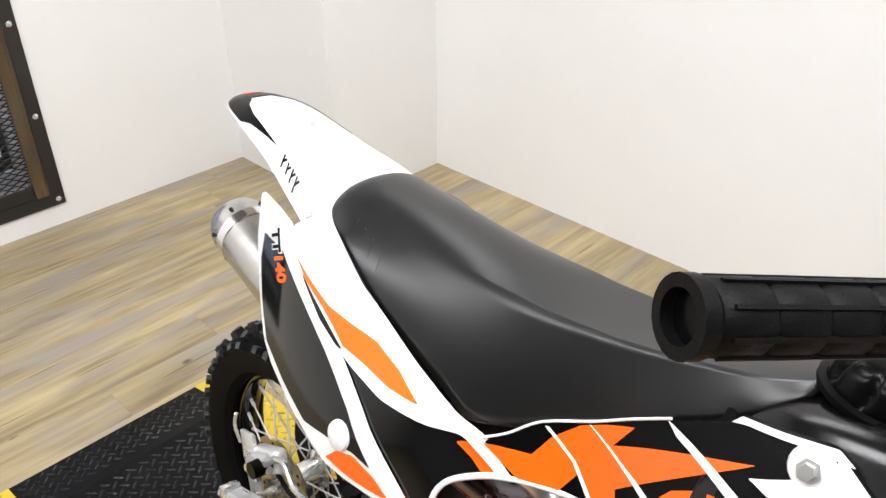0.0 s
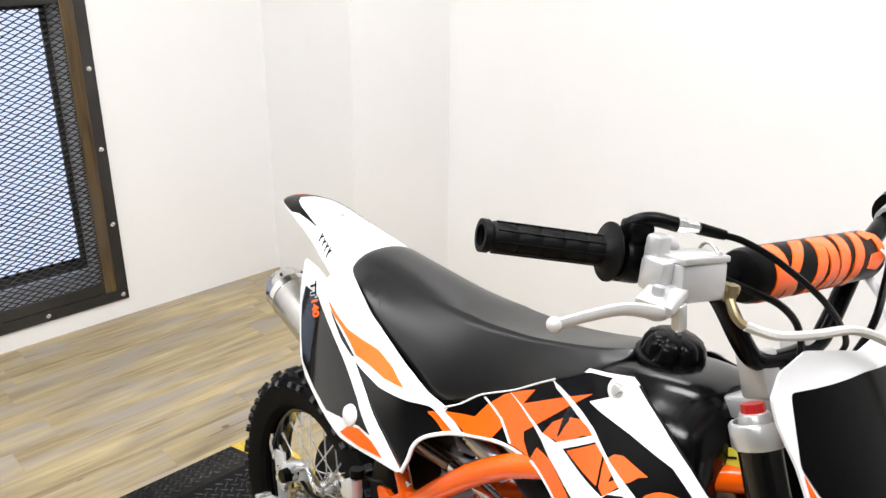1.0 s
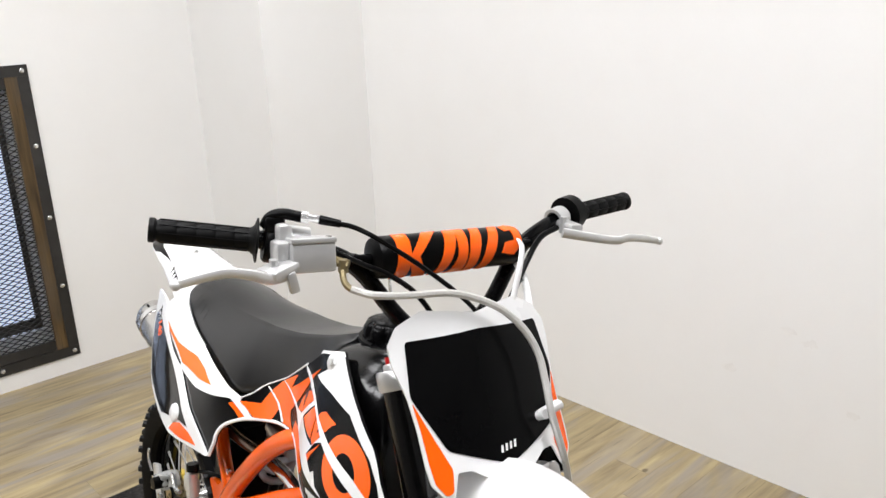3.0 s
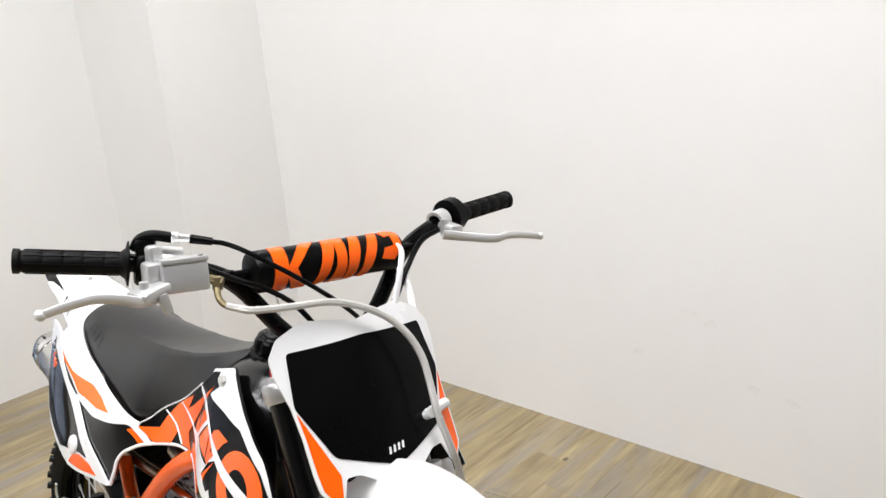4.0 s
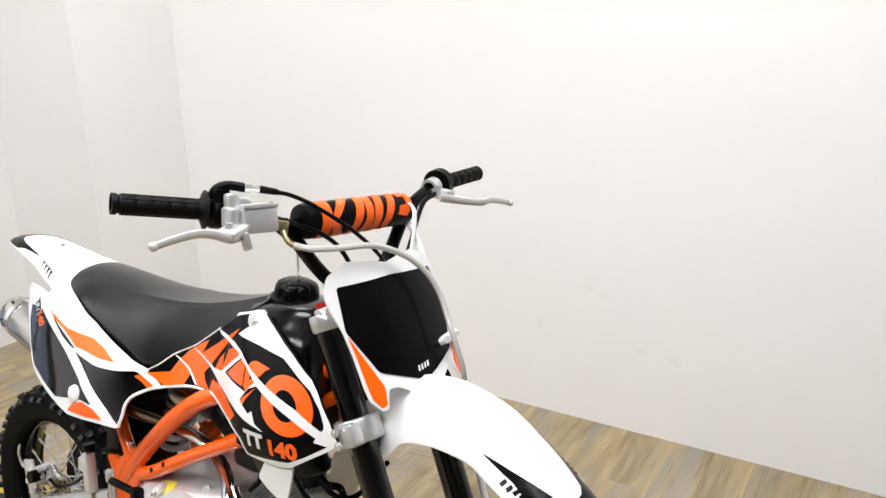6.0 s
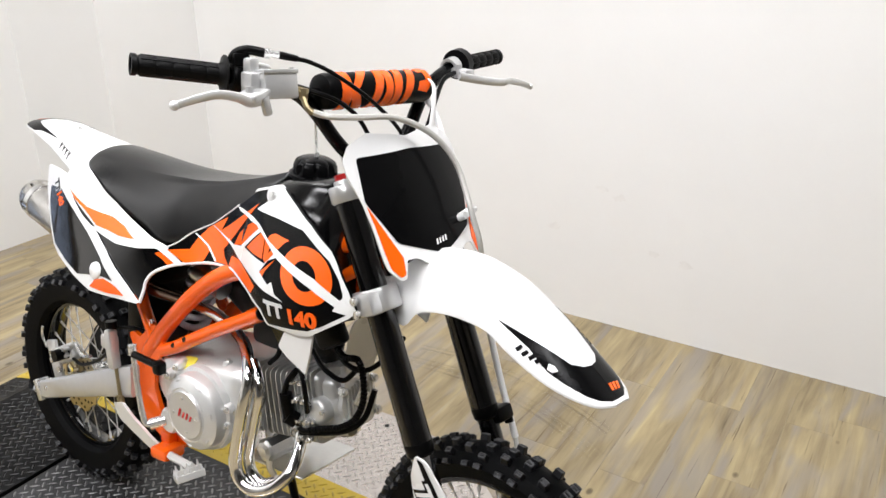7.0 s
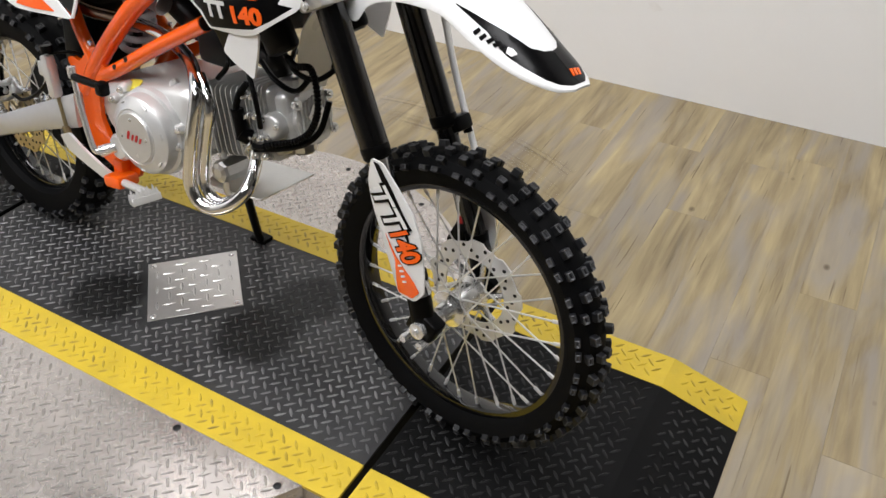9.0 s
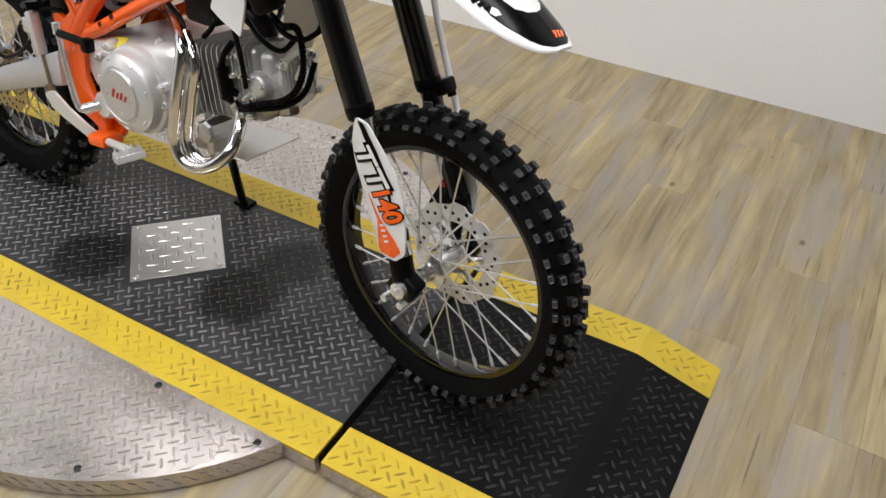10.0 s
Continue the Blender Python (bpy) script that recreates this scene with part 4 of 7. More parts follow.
def wheel(name, centre, R, w, rim_r, knobs, front, disc_side, rng):
    C = Vector(centre)
    M = Matrix.Translation(C) @ TO_Y
    fin = steered if front else part
    hub = bmesh.new()
    lathe(hub, [(0.008, -0.055), (0.014, -0.055), (0.018, -0.036), (0.033, -0.034), (0.034, -0.029), (0.024, -0.024), (0.022, 0.0), (0.024, 0.024), (0.034, 0.029), (0.033, 0.034), (0.018, 0.036), (0.014, 0.055), (0.008, 0.055)], M, 28, True)
    wh = fin(name, hub, POLISHED, bike, "spoked wheel with a polished hub")
    # tyre
    tb = bmesh.new()
    g = R - 0.0098
    prof = [(rim_r + 0.012, -w * 0.30), (rim_r + 0.022, -w * 0.40), ((rim_r + g) / 2 + 0.008, -w * 0.485), (g - 0.022, -w * 0.47), (g - 0.008, -w * 0.34), (g - 0.001, -w * 0.16), (g, 0),
            (g - 0.001, w * 0.16), (g - 0.008, w * 0.34), (g - 0.022, w * 0.47), ((rim_r + g) / 2 + 0.008, w * 0.485), (rim_r + 0.022, w * 0.40), (rim_r + 0.012, w * 0.30)]
    lathe(tb, prof, M, 72, True)
    tyre = fin("tyre", tb, RUBBER, wh, "black knobbly off-road tyre", sharp=25)
    blocks = {}
    for key, size in (("centre", (0.0165, w * 0.185, 0.0165)), ("mid", (0.0165, w * 0.175, 0.0165)), ("shoulder", (0.0160, w * 0.16, 0.0165)), ("side", (0.0155, w * 0.14, 0.0155))):
        kb = bmesh.new()
        box(kb, size, Matrix(), 0.0012, 1, taper=0.84)
        top_face = max(kb.faces, key=lambda f: f.calc_center_median().z)
        bmesh.ops.inset_individual(kb, faces=[top_face], thickness=0.003)
        bmesh.ops.translate(kb, verts=top_face.verts, vec=(0, 0, -0.0018))
        kb.normal_update()
        top_z = max(v.co.z for v in kb.verts)
        # Upward faces take the paler rubber that carries the painted highlight.
        for f in kb.faces:
            f.material_index = 1 if f.normal.z > 0.3 and (f is not top_face or key in ("mid", "side")) and max(v.co.z for v in f.verts) > top_z - 0.0025 else 0
        blocks[key] = finish(kb, KNOB, "tread_knob", True, 25)
        blocks[key].materials.append(KNOBTOP)

    def put(key, R_, a, h, tilt):
        m = knob_at(C, R_, a, h, tilt) @ Matrix.Rotation(rng.uniform(-0.05, 0.05), 4, "Z")
        piece("tread_knob", blocks[key], tyre, (STEER @ m) if front else m)
    for i in range(knobs):
        a = 2 * math.pi * i / knobs
        st = 2 * math.pi / knobs
        j = lambda k=0.0012: rng.uniform(-k, k)
        for s in (-1, 1):
            if i % 2:
                put("centre", g + 0.0008, a, s * w * 0.125 + j(), s * 0.12)
                put("shoulder", g - 0.0085, a + st * 0.1, s * w * 0.36, s * 0.62)
            else:
                put("mid", g - 0.0012, a, s * w * 0.27 + j(), s * 0.30)
            put("side", g - 0.0215, a + st * 0.25 * (i % 2), s * w * 0.470, s * 1.05)
        if i % 4 == 0:
            put("centre", g + 0.0008, a, 0, 0)
    # rim
    rb = bmesh.new()
    lathe(rb, [(rim_r, -0.010), (rim_r + 0.003, -0.0185), (rim_r + 0.016, -0.0215), (rim_r + 0.0185, -0.0205), (rim_r + 0.0185, -0.0175), (rim_r + 0.008, -0.016), (rim_r + 0.006, 0),
               (rim_r + 0.008, 0.016), (rim_r + 0.0185, 0.0175), (rim_r + 0.0185, 0.0205), (rim_r + 0.016, 0.0215), (rim_r + 0.003, 0.0185), (rim_r, 0.010)], M, 72, True)
    rim = fin("rim", rb, GLOSSK, wh, "gloss black rim")
    # spokes: four kinds, each repeated round the hub
    n = 32 if front else 28
    for k in range(4):
        s, lean = (-1 if k < 2 else 1), (1 if k % 2 else -1)
        a0 = 2 * math.pi * (k * 0.25 + 0.12) / (n / 4)
        ah = a0 + lean * radians(62)
        pa = Vector((0.027 * math.cos(ah), s * 0.031, 0.027 * math.sin(ah)))
        pb = Vector((rim_r * math.cos(a0), s * 0.004, rim_r * math.sin(a0)))
        sb = bmesh.new()
        rod(sb, pa, pb, 0.0016, 6)
        d = (pb - pa).normalized()
        rod(sb, pb - d * 0.016, pb + d * 0.002, 0.0031, 6)
        me = finish(sb, SPOKEM, "spoke")
        for q in range(n // 4):
            m = Matrix.Translation(C) @ Matrix.Rotation(2 * math.pi * q / (n / 4), 4, "Y")
            piece("spoke", me, wh, (STEER @ m) if front else m)
    # brake disc with a wavy edge
    ro, ri = (0.095, 0.062) if front else (0.082, 0.050)
    db = bmesh.new()
    seg = 72
    yd = disc_side * 0.040
    rings = []
    for y in (yd - 0.0016, yd + 0.0016):
        for inner in (True, False):
            ring = []
            for q in range(seg):
                a = 2 * math.pi * q / seg
                r = ri if inner else ro + 0.003 * (1 if math.sin(a * 9) > 0 else -1)
                ring.append(db.verts.new(C + Vector((r * math.cos(a), y, r * math.sin(a)))))
            rings.append(ring)
    for a, b in ((0, 1), (1, 3), (3, 2), (2, 0)):
        for q in range(seg):
            q2 = (q + 1) % seg
            db.faces.new((rings[a][q], rings[a][q2], rings[b][q2], rings[b][q]))
    arms = []
    for q in range(6):
        a = 2 * math.pi * q / 6
        db2 = bmesh.new()
        rod(db2, C + Vector((0.024 * math.cos(a), yd, 0.024 * math.sin(a))), C + Vector((ri * math.cos(a + 0.3), yd, ri * math.sin(a + 0.3))), 0.005, 6)
        arms.append(db2)
    disc = fin("brake_disc", db, SPOKEM if front else BRASS_DISC, wh, "drilled steel brake disc" if front else "drilled gold-tinted brake disc")
    for arm in arms:
        fin("disc_arm", arm, STEEL if front else BRASS_DISC, disc)
    hb = bmesh.new()
    lathe(hb, [(0, -0.0021), (0.0036, -0.0021), (0.0036, 0.0021), (0, 0.0021)], TO_Y, 8)
    hm = finish(hb, DARKM, "vent_hole")
    for q in range(36):
        a = 2 * math.pi * q / 36
        r = ri + (ro - ri) * (0.25, 0.5, 0.75)[q % 3]
        m = Matrix.Translation(C + Vector((r * math.cos(a), yd, r * math.sin(a))))
        piece("vent_hole", hm, disc, (STEER @ m) if front else m)
    ab = bmesh.new()
    e = 0.120 if front else 0.122
    f = 0.084 if front else 0.122
    lathe(ab, [(0, -f), (0.006, -f), (0.006, -f + 0.004), (0.013, -f + 0.005), (0.013, -f + 0.018), (0.007, -f + 0.019), (0.007, e - 0.022), (0.021, e - 0.021), (0.021, e - 0.018), (0.0145, e - 0.017), (0.0145, e - 0.005), (0.006, e - 0.004), (0.006, e), (0, e)], M, 12)
    fin("axle", ab, STEEL, wh, "steel axle with hexagon nuts", smooth=False)
    return wh


BRASS_DISC = material("gold_tinted_steel", (0.62, 0.52, 0.33), 0.3, 0.9, grain=0.1)
FWC = (1.203, -0.014, 0.281)
wheel("front_wheel", FWC, 0.279, 0.071, 0.204, 48, True, 1, random.Random(1))
wheel("rear_wheel", (0, 0, 0.268), 0.268, 0.098, 0.170, 34, False, -1, random.Random(2))

# --- forks ---
FD = Vector((0.424, 0, -0.906)).normalized()     # down the fork


def on_fork(z, y=0.0, dx=0.0):
    return Vector((0.920 + (0.913 - z) * 0.468 + dx, y, z))


FY, FC, FH = -0.012, -0.023, 0.081     # middle of the plastics, middle of the fork legs and half their spacing
for s in (-1, 1):
    y = FC + s * FH
    bm = bmesh.new()
    rod(bm, on_fork(0.912, y), on_fork(0.560, y), 0.0215, 20, 0.0228)
    leg = steered("fork_leg", bm, FORKB, bike, "gloss black upside-down fork tube")
    bm = bmesh.new()
    lathe(bm, [(0.0225, 0), (0.0231, 0.002), (0.0231, 0.010), (0.0224, 0.012), (0.0224, 0.018), (0.0190, 0.022), (0.0, 0.023)], aim(on_fork(0.560, y), FD), 20)
    steered("dust_seal", bm, BLACKM, leg, "black rubber dust seal")
    bm = bmesh.new()
    rod(bm, on_fork(0.555, y), on_fork(0.335, y), 0.0175, 16)
    steered("slider", bm, CHROME if s < 0 else FORKB, leg, "chrome fork slider" if s < 0 else "black fork slider")
    if s > 0:
        bm = bmesh.new()
        box(bm, (0.040, 0.034, 0.026), aim(on_fork(0.545, y + 0.018, 0.012), FD), 0.005)
        rod(bm, on_fork(0.550, y + 0.030, 0.020), on_fork(0.530, y + 0.030, 0.020), 0.008, 10)
        steered("hose_bracket", bm, BLACKM, leg, "black hose bracket")
    bm = bmesh.new()
    a, b = on_fork(0.372, y), Vector((FWC[0] - 0.003, y, FWC[2] - 0.002))
    rod(bm, a, b, 0.020, 14)
    box(bm, (0.052, 0.030, 0.046), Matrix.Translation(b + Vector((0.002, 0, 0.004))) @ Matrix.Rotation(radians(25), 4, "Y"), 0.005)
    foot = steered("fork_foot", bm, BLACKM, leg, "black cast axle clamp")
    for dx, dz in ((-0.022, -0.024), (0.012, -0.022)):
        bm = bmesh.new()
        p = b + Vector((dx, s * 0.010, dz))
        rod(bm, p, p + Vector((0, s * 0.018, 0)), 0.0075, 6)
        steered("pinch_bolt", bm, STEEL, foot, "bright hexagon bolt", smooth=False)
    bm = bmesh.new()
    lathe(bm, [(0.0, 0.042), (0.014, 0.042), (0.0155, 0.040), (0.016, 0.030), (0.0, 0.030)], aim(on_fork(0.898, y), -FD), 20)
    capo = steered("fork_cap", bm, SILVERP, leg, "pale silver fork clamp and cap")
    bm = bmesh.new()
    rod(bm, on_fork(0.932, y), on_fork(0.944, y), 0.0125, 8, 0.0115)
    steered("adjuster", bm, RED, capo, "red anodised adjuster", smooth=False)
    # guard: a curved white plastic shield outside the slider
    o = [(1.101, .552), (1.090, .507), (1.095, .470), (1.120, .410), (1.148, .338), (1.153, .329), (1.196, .336), (1.211, .354), (1.208, .384), (1.196, .440), (1.177, .482), (1.151, .516), (1.123, .549)]

    if s > 0:
        o = [(u - (0.010 if v > 0.5 else 0.0), v - (0.05 if v > 0.5 else 0.0)) for u, v in o]

    def guard_place(lift, s=s):
        def f(u, v, d):
            q = (u - (1.152 + (0.44 - v) * 0.42)) / 0.05
            return Vector((u, FC + s * ((0.104 if s < 0 else 0.097) - 0.012 * q * q + lift - d), v))
        return f

    def guard_mark(outline, mat, r=0.003):
        return steered("graphic", sheet(bmesh.new(), round_outline(outline, r) if r else outline, guard_place(0.0016), 0.001, 0.016), mat, guard)
    guard = steered("fork_guard", sheet(bmesh.new(), round_outline(o, 0.006), guard_place(0), 0.003, 0.014), WHITE, leg, "white plastic fork guard with orange and black graphics")
    guard_mark([(1.130, .434), (1.153, .395), (1.154, .340), (1.158, .334), (1.192, .341), (1.204, .356), (1.192, .372), (1.154, .404)], DECAL)
    if s < 0:
        guard_mark([(1.106, .549), (1.117, .547), (1.144, .511), (1.166, .476), (1.180, .432), (1.173, .440), (1.158, .474), (1.131, .510)], BLACKG)
    for k in range(4):    # pale mark on the orange
        u0, v0 = 1.160 + k * 0.0035, 0.390 - k * 0.0085
        steered("mark", sheet(bmesh.new(), [(u0, v0), (u0 + 0.008, v0 + 0.004), (u0 + 0.0095, v0 + 0.0015), (u0 + 0.0015, v0 - 0.003)], guard_place(0.0028), 0.001, 0.02), WHITE, guard)
    if s < 0:
        du = Vector((0.594, -0.804))

        def tplace(p0, lift, stretch=1.0):
            f = guard_place(lift)
            across = Vector((-du.y, du.x))
            return lambda u, v, d: f(p0[0] + du.x * u * stretch + across.x * v, p0[1] + du.y * u * stretch + across.y * v, d)
        steered("lettering", letters("TT", 0.056, tplace((1.0955, .5005), 0.0020, 1.10), 0.0006, 0.15, 0.085), BLACKG, guard)
        steered("lettering", letters("TT", 0.056, tplace((1.0955, .5005), 0.0024, 1.10), 0.0006, 0.15, 0.005), WHITE, guard)
        steered("lettering", letters("140", 0.047, tplace((1.1385, .4450), 0.0020, 0.86), 0.0006, 0.15, 0.085), BLACKG, guard)
        steered("lettering", letters("140", 0.047, tplace((1.1385, .4450), 0.0024, 0.86), 0.0006, 0.15, 0.035), DECAL, guard)

# triple clamps
for z, nm, r, mat in ((0.765, "lower_clamp", 0.036, SILVERP), (0.917, "upper_clamp", 0.0262, SILVERP)):
    bm = bmesh.new()
    h = 0.036 if nm == "lower_clamp" else 0.026
    for s in (-1, 1):
        lathe(bm, [(0.0218, -h / 2), (r - 0.002, -h / 2), (r, -h / 2 + 0.003), (r, h / 2 - 0.003), (r - 0.002, h / 2), (0.0218, h / 2)], aim(on_fork(z, FC + s * FH), FD), 24, True)
        if nm == "lower_clamp":
            box(bm, (0.030, 0.052, h), aim(on_fork(z, FC + s * (FH + 0.026), 0.004), FD), 0.006)
    box(bm, (0.055, 0.150, h), aim(on_fork(z, FY, -0.018), FD), 0.006)
    cl = steered(nm, bm, mat, bike, "silver painted lower fork clamp" if nm == "lower_clamp" else "silver upper fork clamp")
    if nm == "lower_clamp":
        for s in (-1, 1):
            for k in (-1, 1):
                bm = bmesh.new()
                p = on_fork(z + k * 0.009, FC + s * (FH + 0.052), 0.004)
                rod(bm, p - Vector((0, s * 0.006, 0)), p - Vector((0, s * 0.0015, 0)), 0.0066, 14)
                rod(bm, p - Vector((0, s * 0.004, 0)), p, 0.0036, 6)
                steered("clamp_bolt", bm, STEEL, cl, "socket head bolt")

# --- front mudguard ---
GX = [0.858, 0.866, 0.882, 0.905, 0.955, 1.005, 1.035, 1.060, 1.110, 1.165, 1.195, 1.225, 1.256, 1.298, 1.335, 1.358, 1.372]
GZ = [0.560, 0.610, 0.665, 0.712, 0.783, 0.825, 0.840, 0.848, 0.851, 0.839, 0.826, 0.808, 0.788, 0.761, 0.736, 0.720, 0.714]
GW = [0.030, 0.040, 0.050, 0.056, 0.063, 0.068, 0.073, 0.074, 0.0745, 0.075, 0.074, 0.075, 0.075, 0.069, 0.056, 0.039, 0.018]
GD = [0.004, 0.008, 0.014, 0.020, 0.048, 0.089, 0.105, 0.085, 0.072, 0.058, 0.0505, 0.047, 0.041, 0.032, 0.018, 0.0076, 0.001]


def soft(xs, ys, x):
    """A smooth curve through (xs, ys)."""
    i = min(max(int(np.searchsorted(xs, x)) - 1, 0), len(xs) - 2)

    def slope(j):
        lo, hi = max(j - 1, 0), min(j + 1, len(xs) - 1)
        return (ys[hi] - ys[lo]) / (xs[hi] - xs[lo])
    h = xs[i + 1] - xs[i]
    t = min(max((x - xs[i]) / h, 0.0), 1.0)
    return ((2 * t ** 3 - 3 * t * t + 1) * ys[i] + (t ** 3 - 2 * t * t + t) * h * slope(i)
            + (3 * t * t - 2 * t ** 3) * ys[i + 1] + (t ** 3 - t * t) * h * slope(i + 1))


def fender_at(u, q, lift=0.0):
    """u along the mudguard, q across from -1 to 1."""
    w, e = soft(GX, GW, u), abs(q)
    drop = soft(GX, GD, u) * (0.25 * e + 0.75 * e ** 3)
    roll = 0.063 * min(max((u - 1.10) / 0.2, 0.0), 1.0)
    return Vector((u, -0.0153 - 0.0146 * (u - 1.0) + q * w, soft(GX, GZ, u) - drop - roll * q * w + lift))


bm = bmesh.new()
NU, NQ = 70, 22
for lift in (0.0, -0.0032):
    grid = [[bm.verts.new(fender_at(GX[0] + (GX[-1] - GX[0]) * i / NU, -1 + 2 * j / NQ, lift)) for j in range(NQ + 1)] for i in range(NU + 1)]
    for i in range(NU):
        for j in range(NQ):
            bm.faces.new((grid[i][j], grid[i + 1][j], grid[i + 1][j + 1], grid[i][j + 1]))
    if lift == 0.0:
        top = grid
for i in range(NU):
    for j in (0, NQ):
        bm.faces.new((top[i][j], top[i + 1][j], grid[i + 1][j], grid[i][j]))
for j in range(NQ):
    for i in (0, NU):
        bm.faces.new((top[i][j], top[i][j + 1], grid[i][j + 1], grid[i][j]))
fender = steered("front_mudguard", bm, WHITE, bike, "white plastic front mudguard with a black tip graphic", sharp=60)


def fender_decal(outline, mat, lift=0.0012, r=0.02, label=""):
    """outline in (u, q)."""
    pts, tris, _ = fill2d([(u, q * 0.1) for u, q in outline], 0.012)
    bm = bmesh.new()
    hi = [bm.verts.new(fender_at(u, v * 10, lift)) for u, v in pts]
    lo = [bm.verts.new(fender_at(u, v * 10, lift - 0.001)) for u, v in pts]
    cnt = set()
    for t in tris:
        bm.faces.new([hi[i] for i in t])
        cnt |= {(a, b) for a, b in zip(t, (*t[1:], t[0]))}
    for a, b in cnt:
        if (b, a) not in cnt:
            bm.faces.new((hi[b], hi[a], lo[a], lo[b]))
    return steered("graphic", bm, mat, fender, label)


for s in (-1, 1):
    fender_decal([(1.203, s * 0.83), (1.244, s * 0.70), (1.275, s * 0.58), (1.306, s * 0.46), (1.317, s * 0.24), (1.320, s * 0.01), (1.367, s * 0.01), (1.366, s * 0.55), (1.356, s * 0.76), (1.342, s * 0.83), (1.313, s * 0.855), (1.289, s * 0.865), (1.255, s * 0.79)], BLACKG)
    # slanted strokes along the flank, the last one pale
    for k, (u, q) in enumerate(((1.240, 0.925), (1.250, 0.925), (1.260, 0.900), (1.269, 0.880), (1.277, 0.855))):
        fender_decal([(u, s * q), (u + 0.0045, s * (q + 0.012)), (u + 0.0085, s * (q - 0.075)), (u + 0.0045, s * (q - 0.085))], BLACKG, 0.0026)
    fender_decal([(1.288, s * 0.855), (1.296, s * 0.840), (1.300, s * 0.760), (1.293, s * 0.735), (1.286, s * 0.770)], WHITE, 0.0026)
for k in range(3):
    fender_decal([(1.347, 0.05 + k * 0.19), (1.347, 0.19 + k * 0.19), (1.356, 0.12 + k * 0.19), (1.356, -0.02 + k * 0.19)], DECAL, 0.0026)


# --- front number plate ---
def plate_at(y, z, d, lift=0.0):
    q = y - FY
    return Vector((0.963 + (0.975 - z) * 0.56 - 1.6 * q * q + (lift - d) * 0.87, y, z + (lift - d) * 0.49))


PO = [(.121, .973), (.106, .994), (.072, 1.010), (.030, 1.006), (0, 1.001), (-.030, 1.006), (-.072, 1.010), (-.106, .994), (-.121, .973), (-.121, .952), (-.112, .918), (-.109, .885), (-.109, .845), (-.107, .826), (-.093, .810),
      (-.083, .812), (-.073, .836), (-.055, .836), (-.028, .821), (0, .819), (.028, .821), (.055, .836), (.073, .836), (.083, .812), (.093, .810), (.107, .826), (.109, .845), (.109, .885), (.112, .918), (.121, .952)]
PB = [(.101, .977), (0, .983), (-.101, .977), (-.109, .917), (-.079, .859), (0, .834), (.079, .859), (.109, .917)]
PF = [(-.1085, .912), (-.099, .888), (-.089, .864), (-.079, .840), (-.084, .817), (-.093, .814), (-.103, .827), (-.105, .848), (-.106, .885)]
np_ = steered("number_plate", sheet(bmesh.new(), round_outline([(FY + a, b) for a, b in PO], 0.0035), lambda u, v, d: plate_at(u, v, d), 0.003, 0.02), WHITE, bike, "white front number plate with a black centre")
steered("number_field", sheet(bmesh.new(), round_outline([(FY + a, b) for a, b in PB], 0.005), lambda u, v, d: plate_at(u, v, d, 0.0015), 0.001, 0.02), BLACKG, np_, "plain gloss black number field")
for s in (1, -1):
    steered("graphic", sheet(bmesh.new(), round_outline([(FY - s * a, b) for a, b in PF], 0.003), lambda u, v, d: plate_at(u, v, d, 0.0015), 0.001, 0.02), DECAL, np_, "orange flash")
for k in range(4):   # pale mark near the lower point
    y0 = FY - 0.012 + k * 0.0068
    steered("mark", sheet(bmesh.new(), [(y0, .8475 + k * .0008), (y0 + .0028, .8475 + k * .0008), (y0 + .0048, .8550 + k * .0008), (y0 + .002, .8550 + k * .0008)], lambda u, v, d: plate_at(u, v, d, 0.0028), 0.001, 0.02), WHITE, np_)
bm = bmesh.new()
box(bm, (0.014, 0.038, 0.011), Matrix.Translation(plate_at(FY + 0.078, 0.874, -0.010)) @ Matrix.Rotation(radians(14), 4, "X"), 0.004)
rod(bm, plate_at(FY + 0.061, 0.872, 0.0), plate_at(FY + 0.061, 0.872, -0.017), 0.0065, 10)
steered("hose_clip", bm, WHITE, np_, "white plastic hose clip")
bm = bmesh.new()
tube(bm, [plate_at(FY + 0.070, 1.000, 0.004), (0.925, FY + 0.090, 1.040), (0.906, FY + 0.108, 1.066), (0.884, FY + 0.114, 1.072), (0.872, FY + 0.120, 1.048), (0.905, FY + 0.116, 1.020), plate_at(FY + 0.105, 0.990, 0.004)], 0.0042, 8, 6, flat=(1.2, 0.5))
steered("strap", bm, WHITE, np_, "white rubber strap looped over the crossbar")

# --- handlebar ---
bm = bmesh.new()
BAR = [(0.784, -0.361, 1.098), (0.822, -0.250, 1.087), (0.845, -0.165, 1.068), (0.856, -0.125, 1.042), (0.866, -0.080, 0.985), (0.870, -0.052, 0.962), (0.871, 0.0, 0.956)]
BARL = [(0.870, 0.052, 0.962), (0.866, 0.080, 0.985), (0.856, 0.125, 1.043), (0.845, 0.172, 1.071), (0.822, 0.262, 1.090), (0.808, 0.384, 1.100)]
tube(bm, BAR + BARL, 0.0112, 14, 6)
tube(bm, [(0.868, -0.140, 1.062), (0.868, 0.140, 1.062)], 0.0065, 10, 1)
for s in (-1, 1):
    tube(bm, [(0.868, s * 0.138, 1.062), (0.858, s * 0.144, 1.061), (0.848, s * 0.150, 1.060)], 0.008, 8, 4)
bar = barred("handlebar", bm, BLACKG, bike, "black braced handlebar")
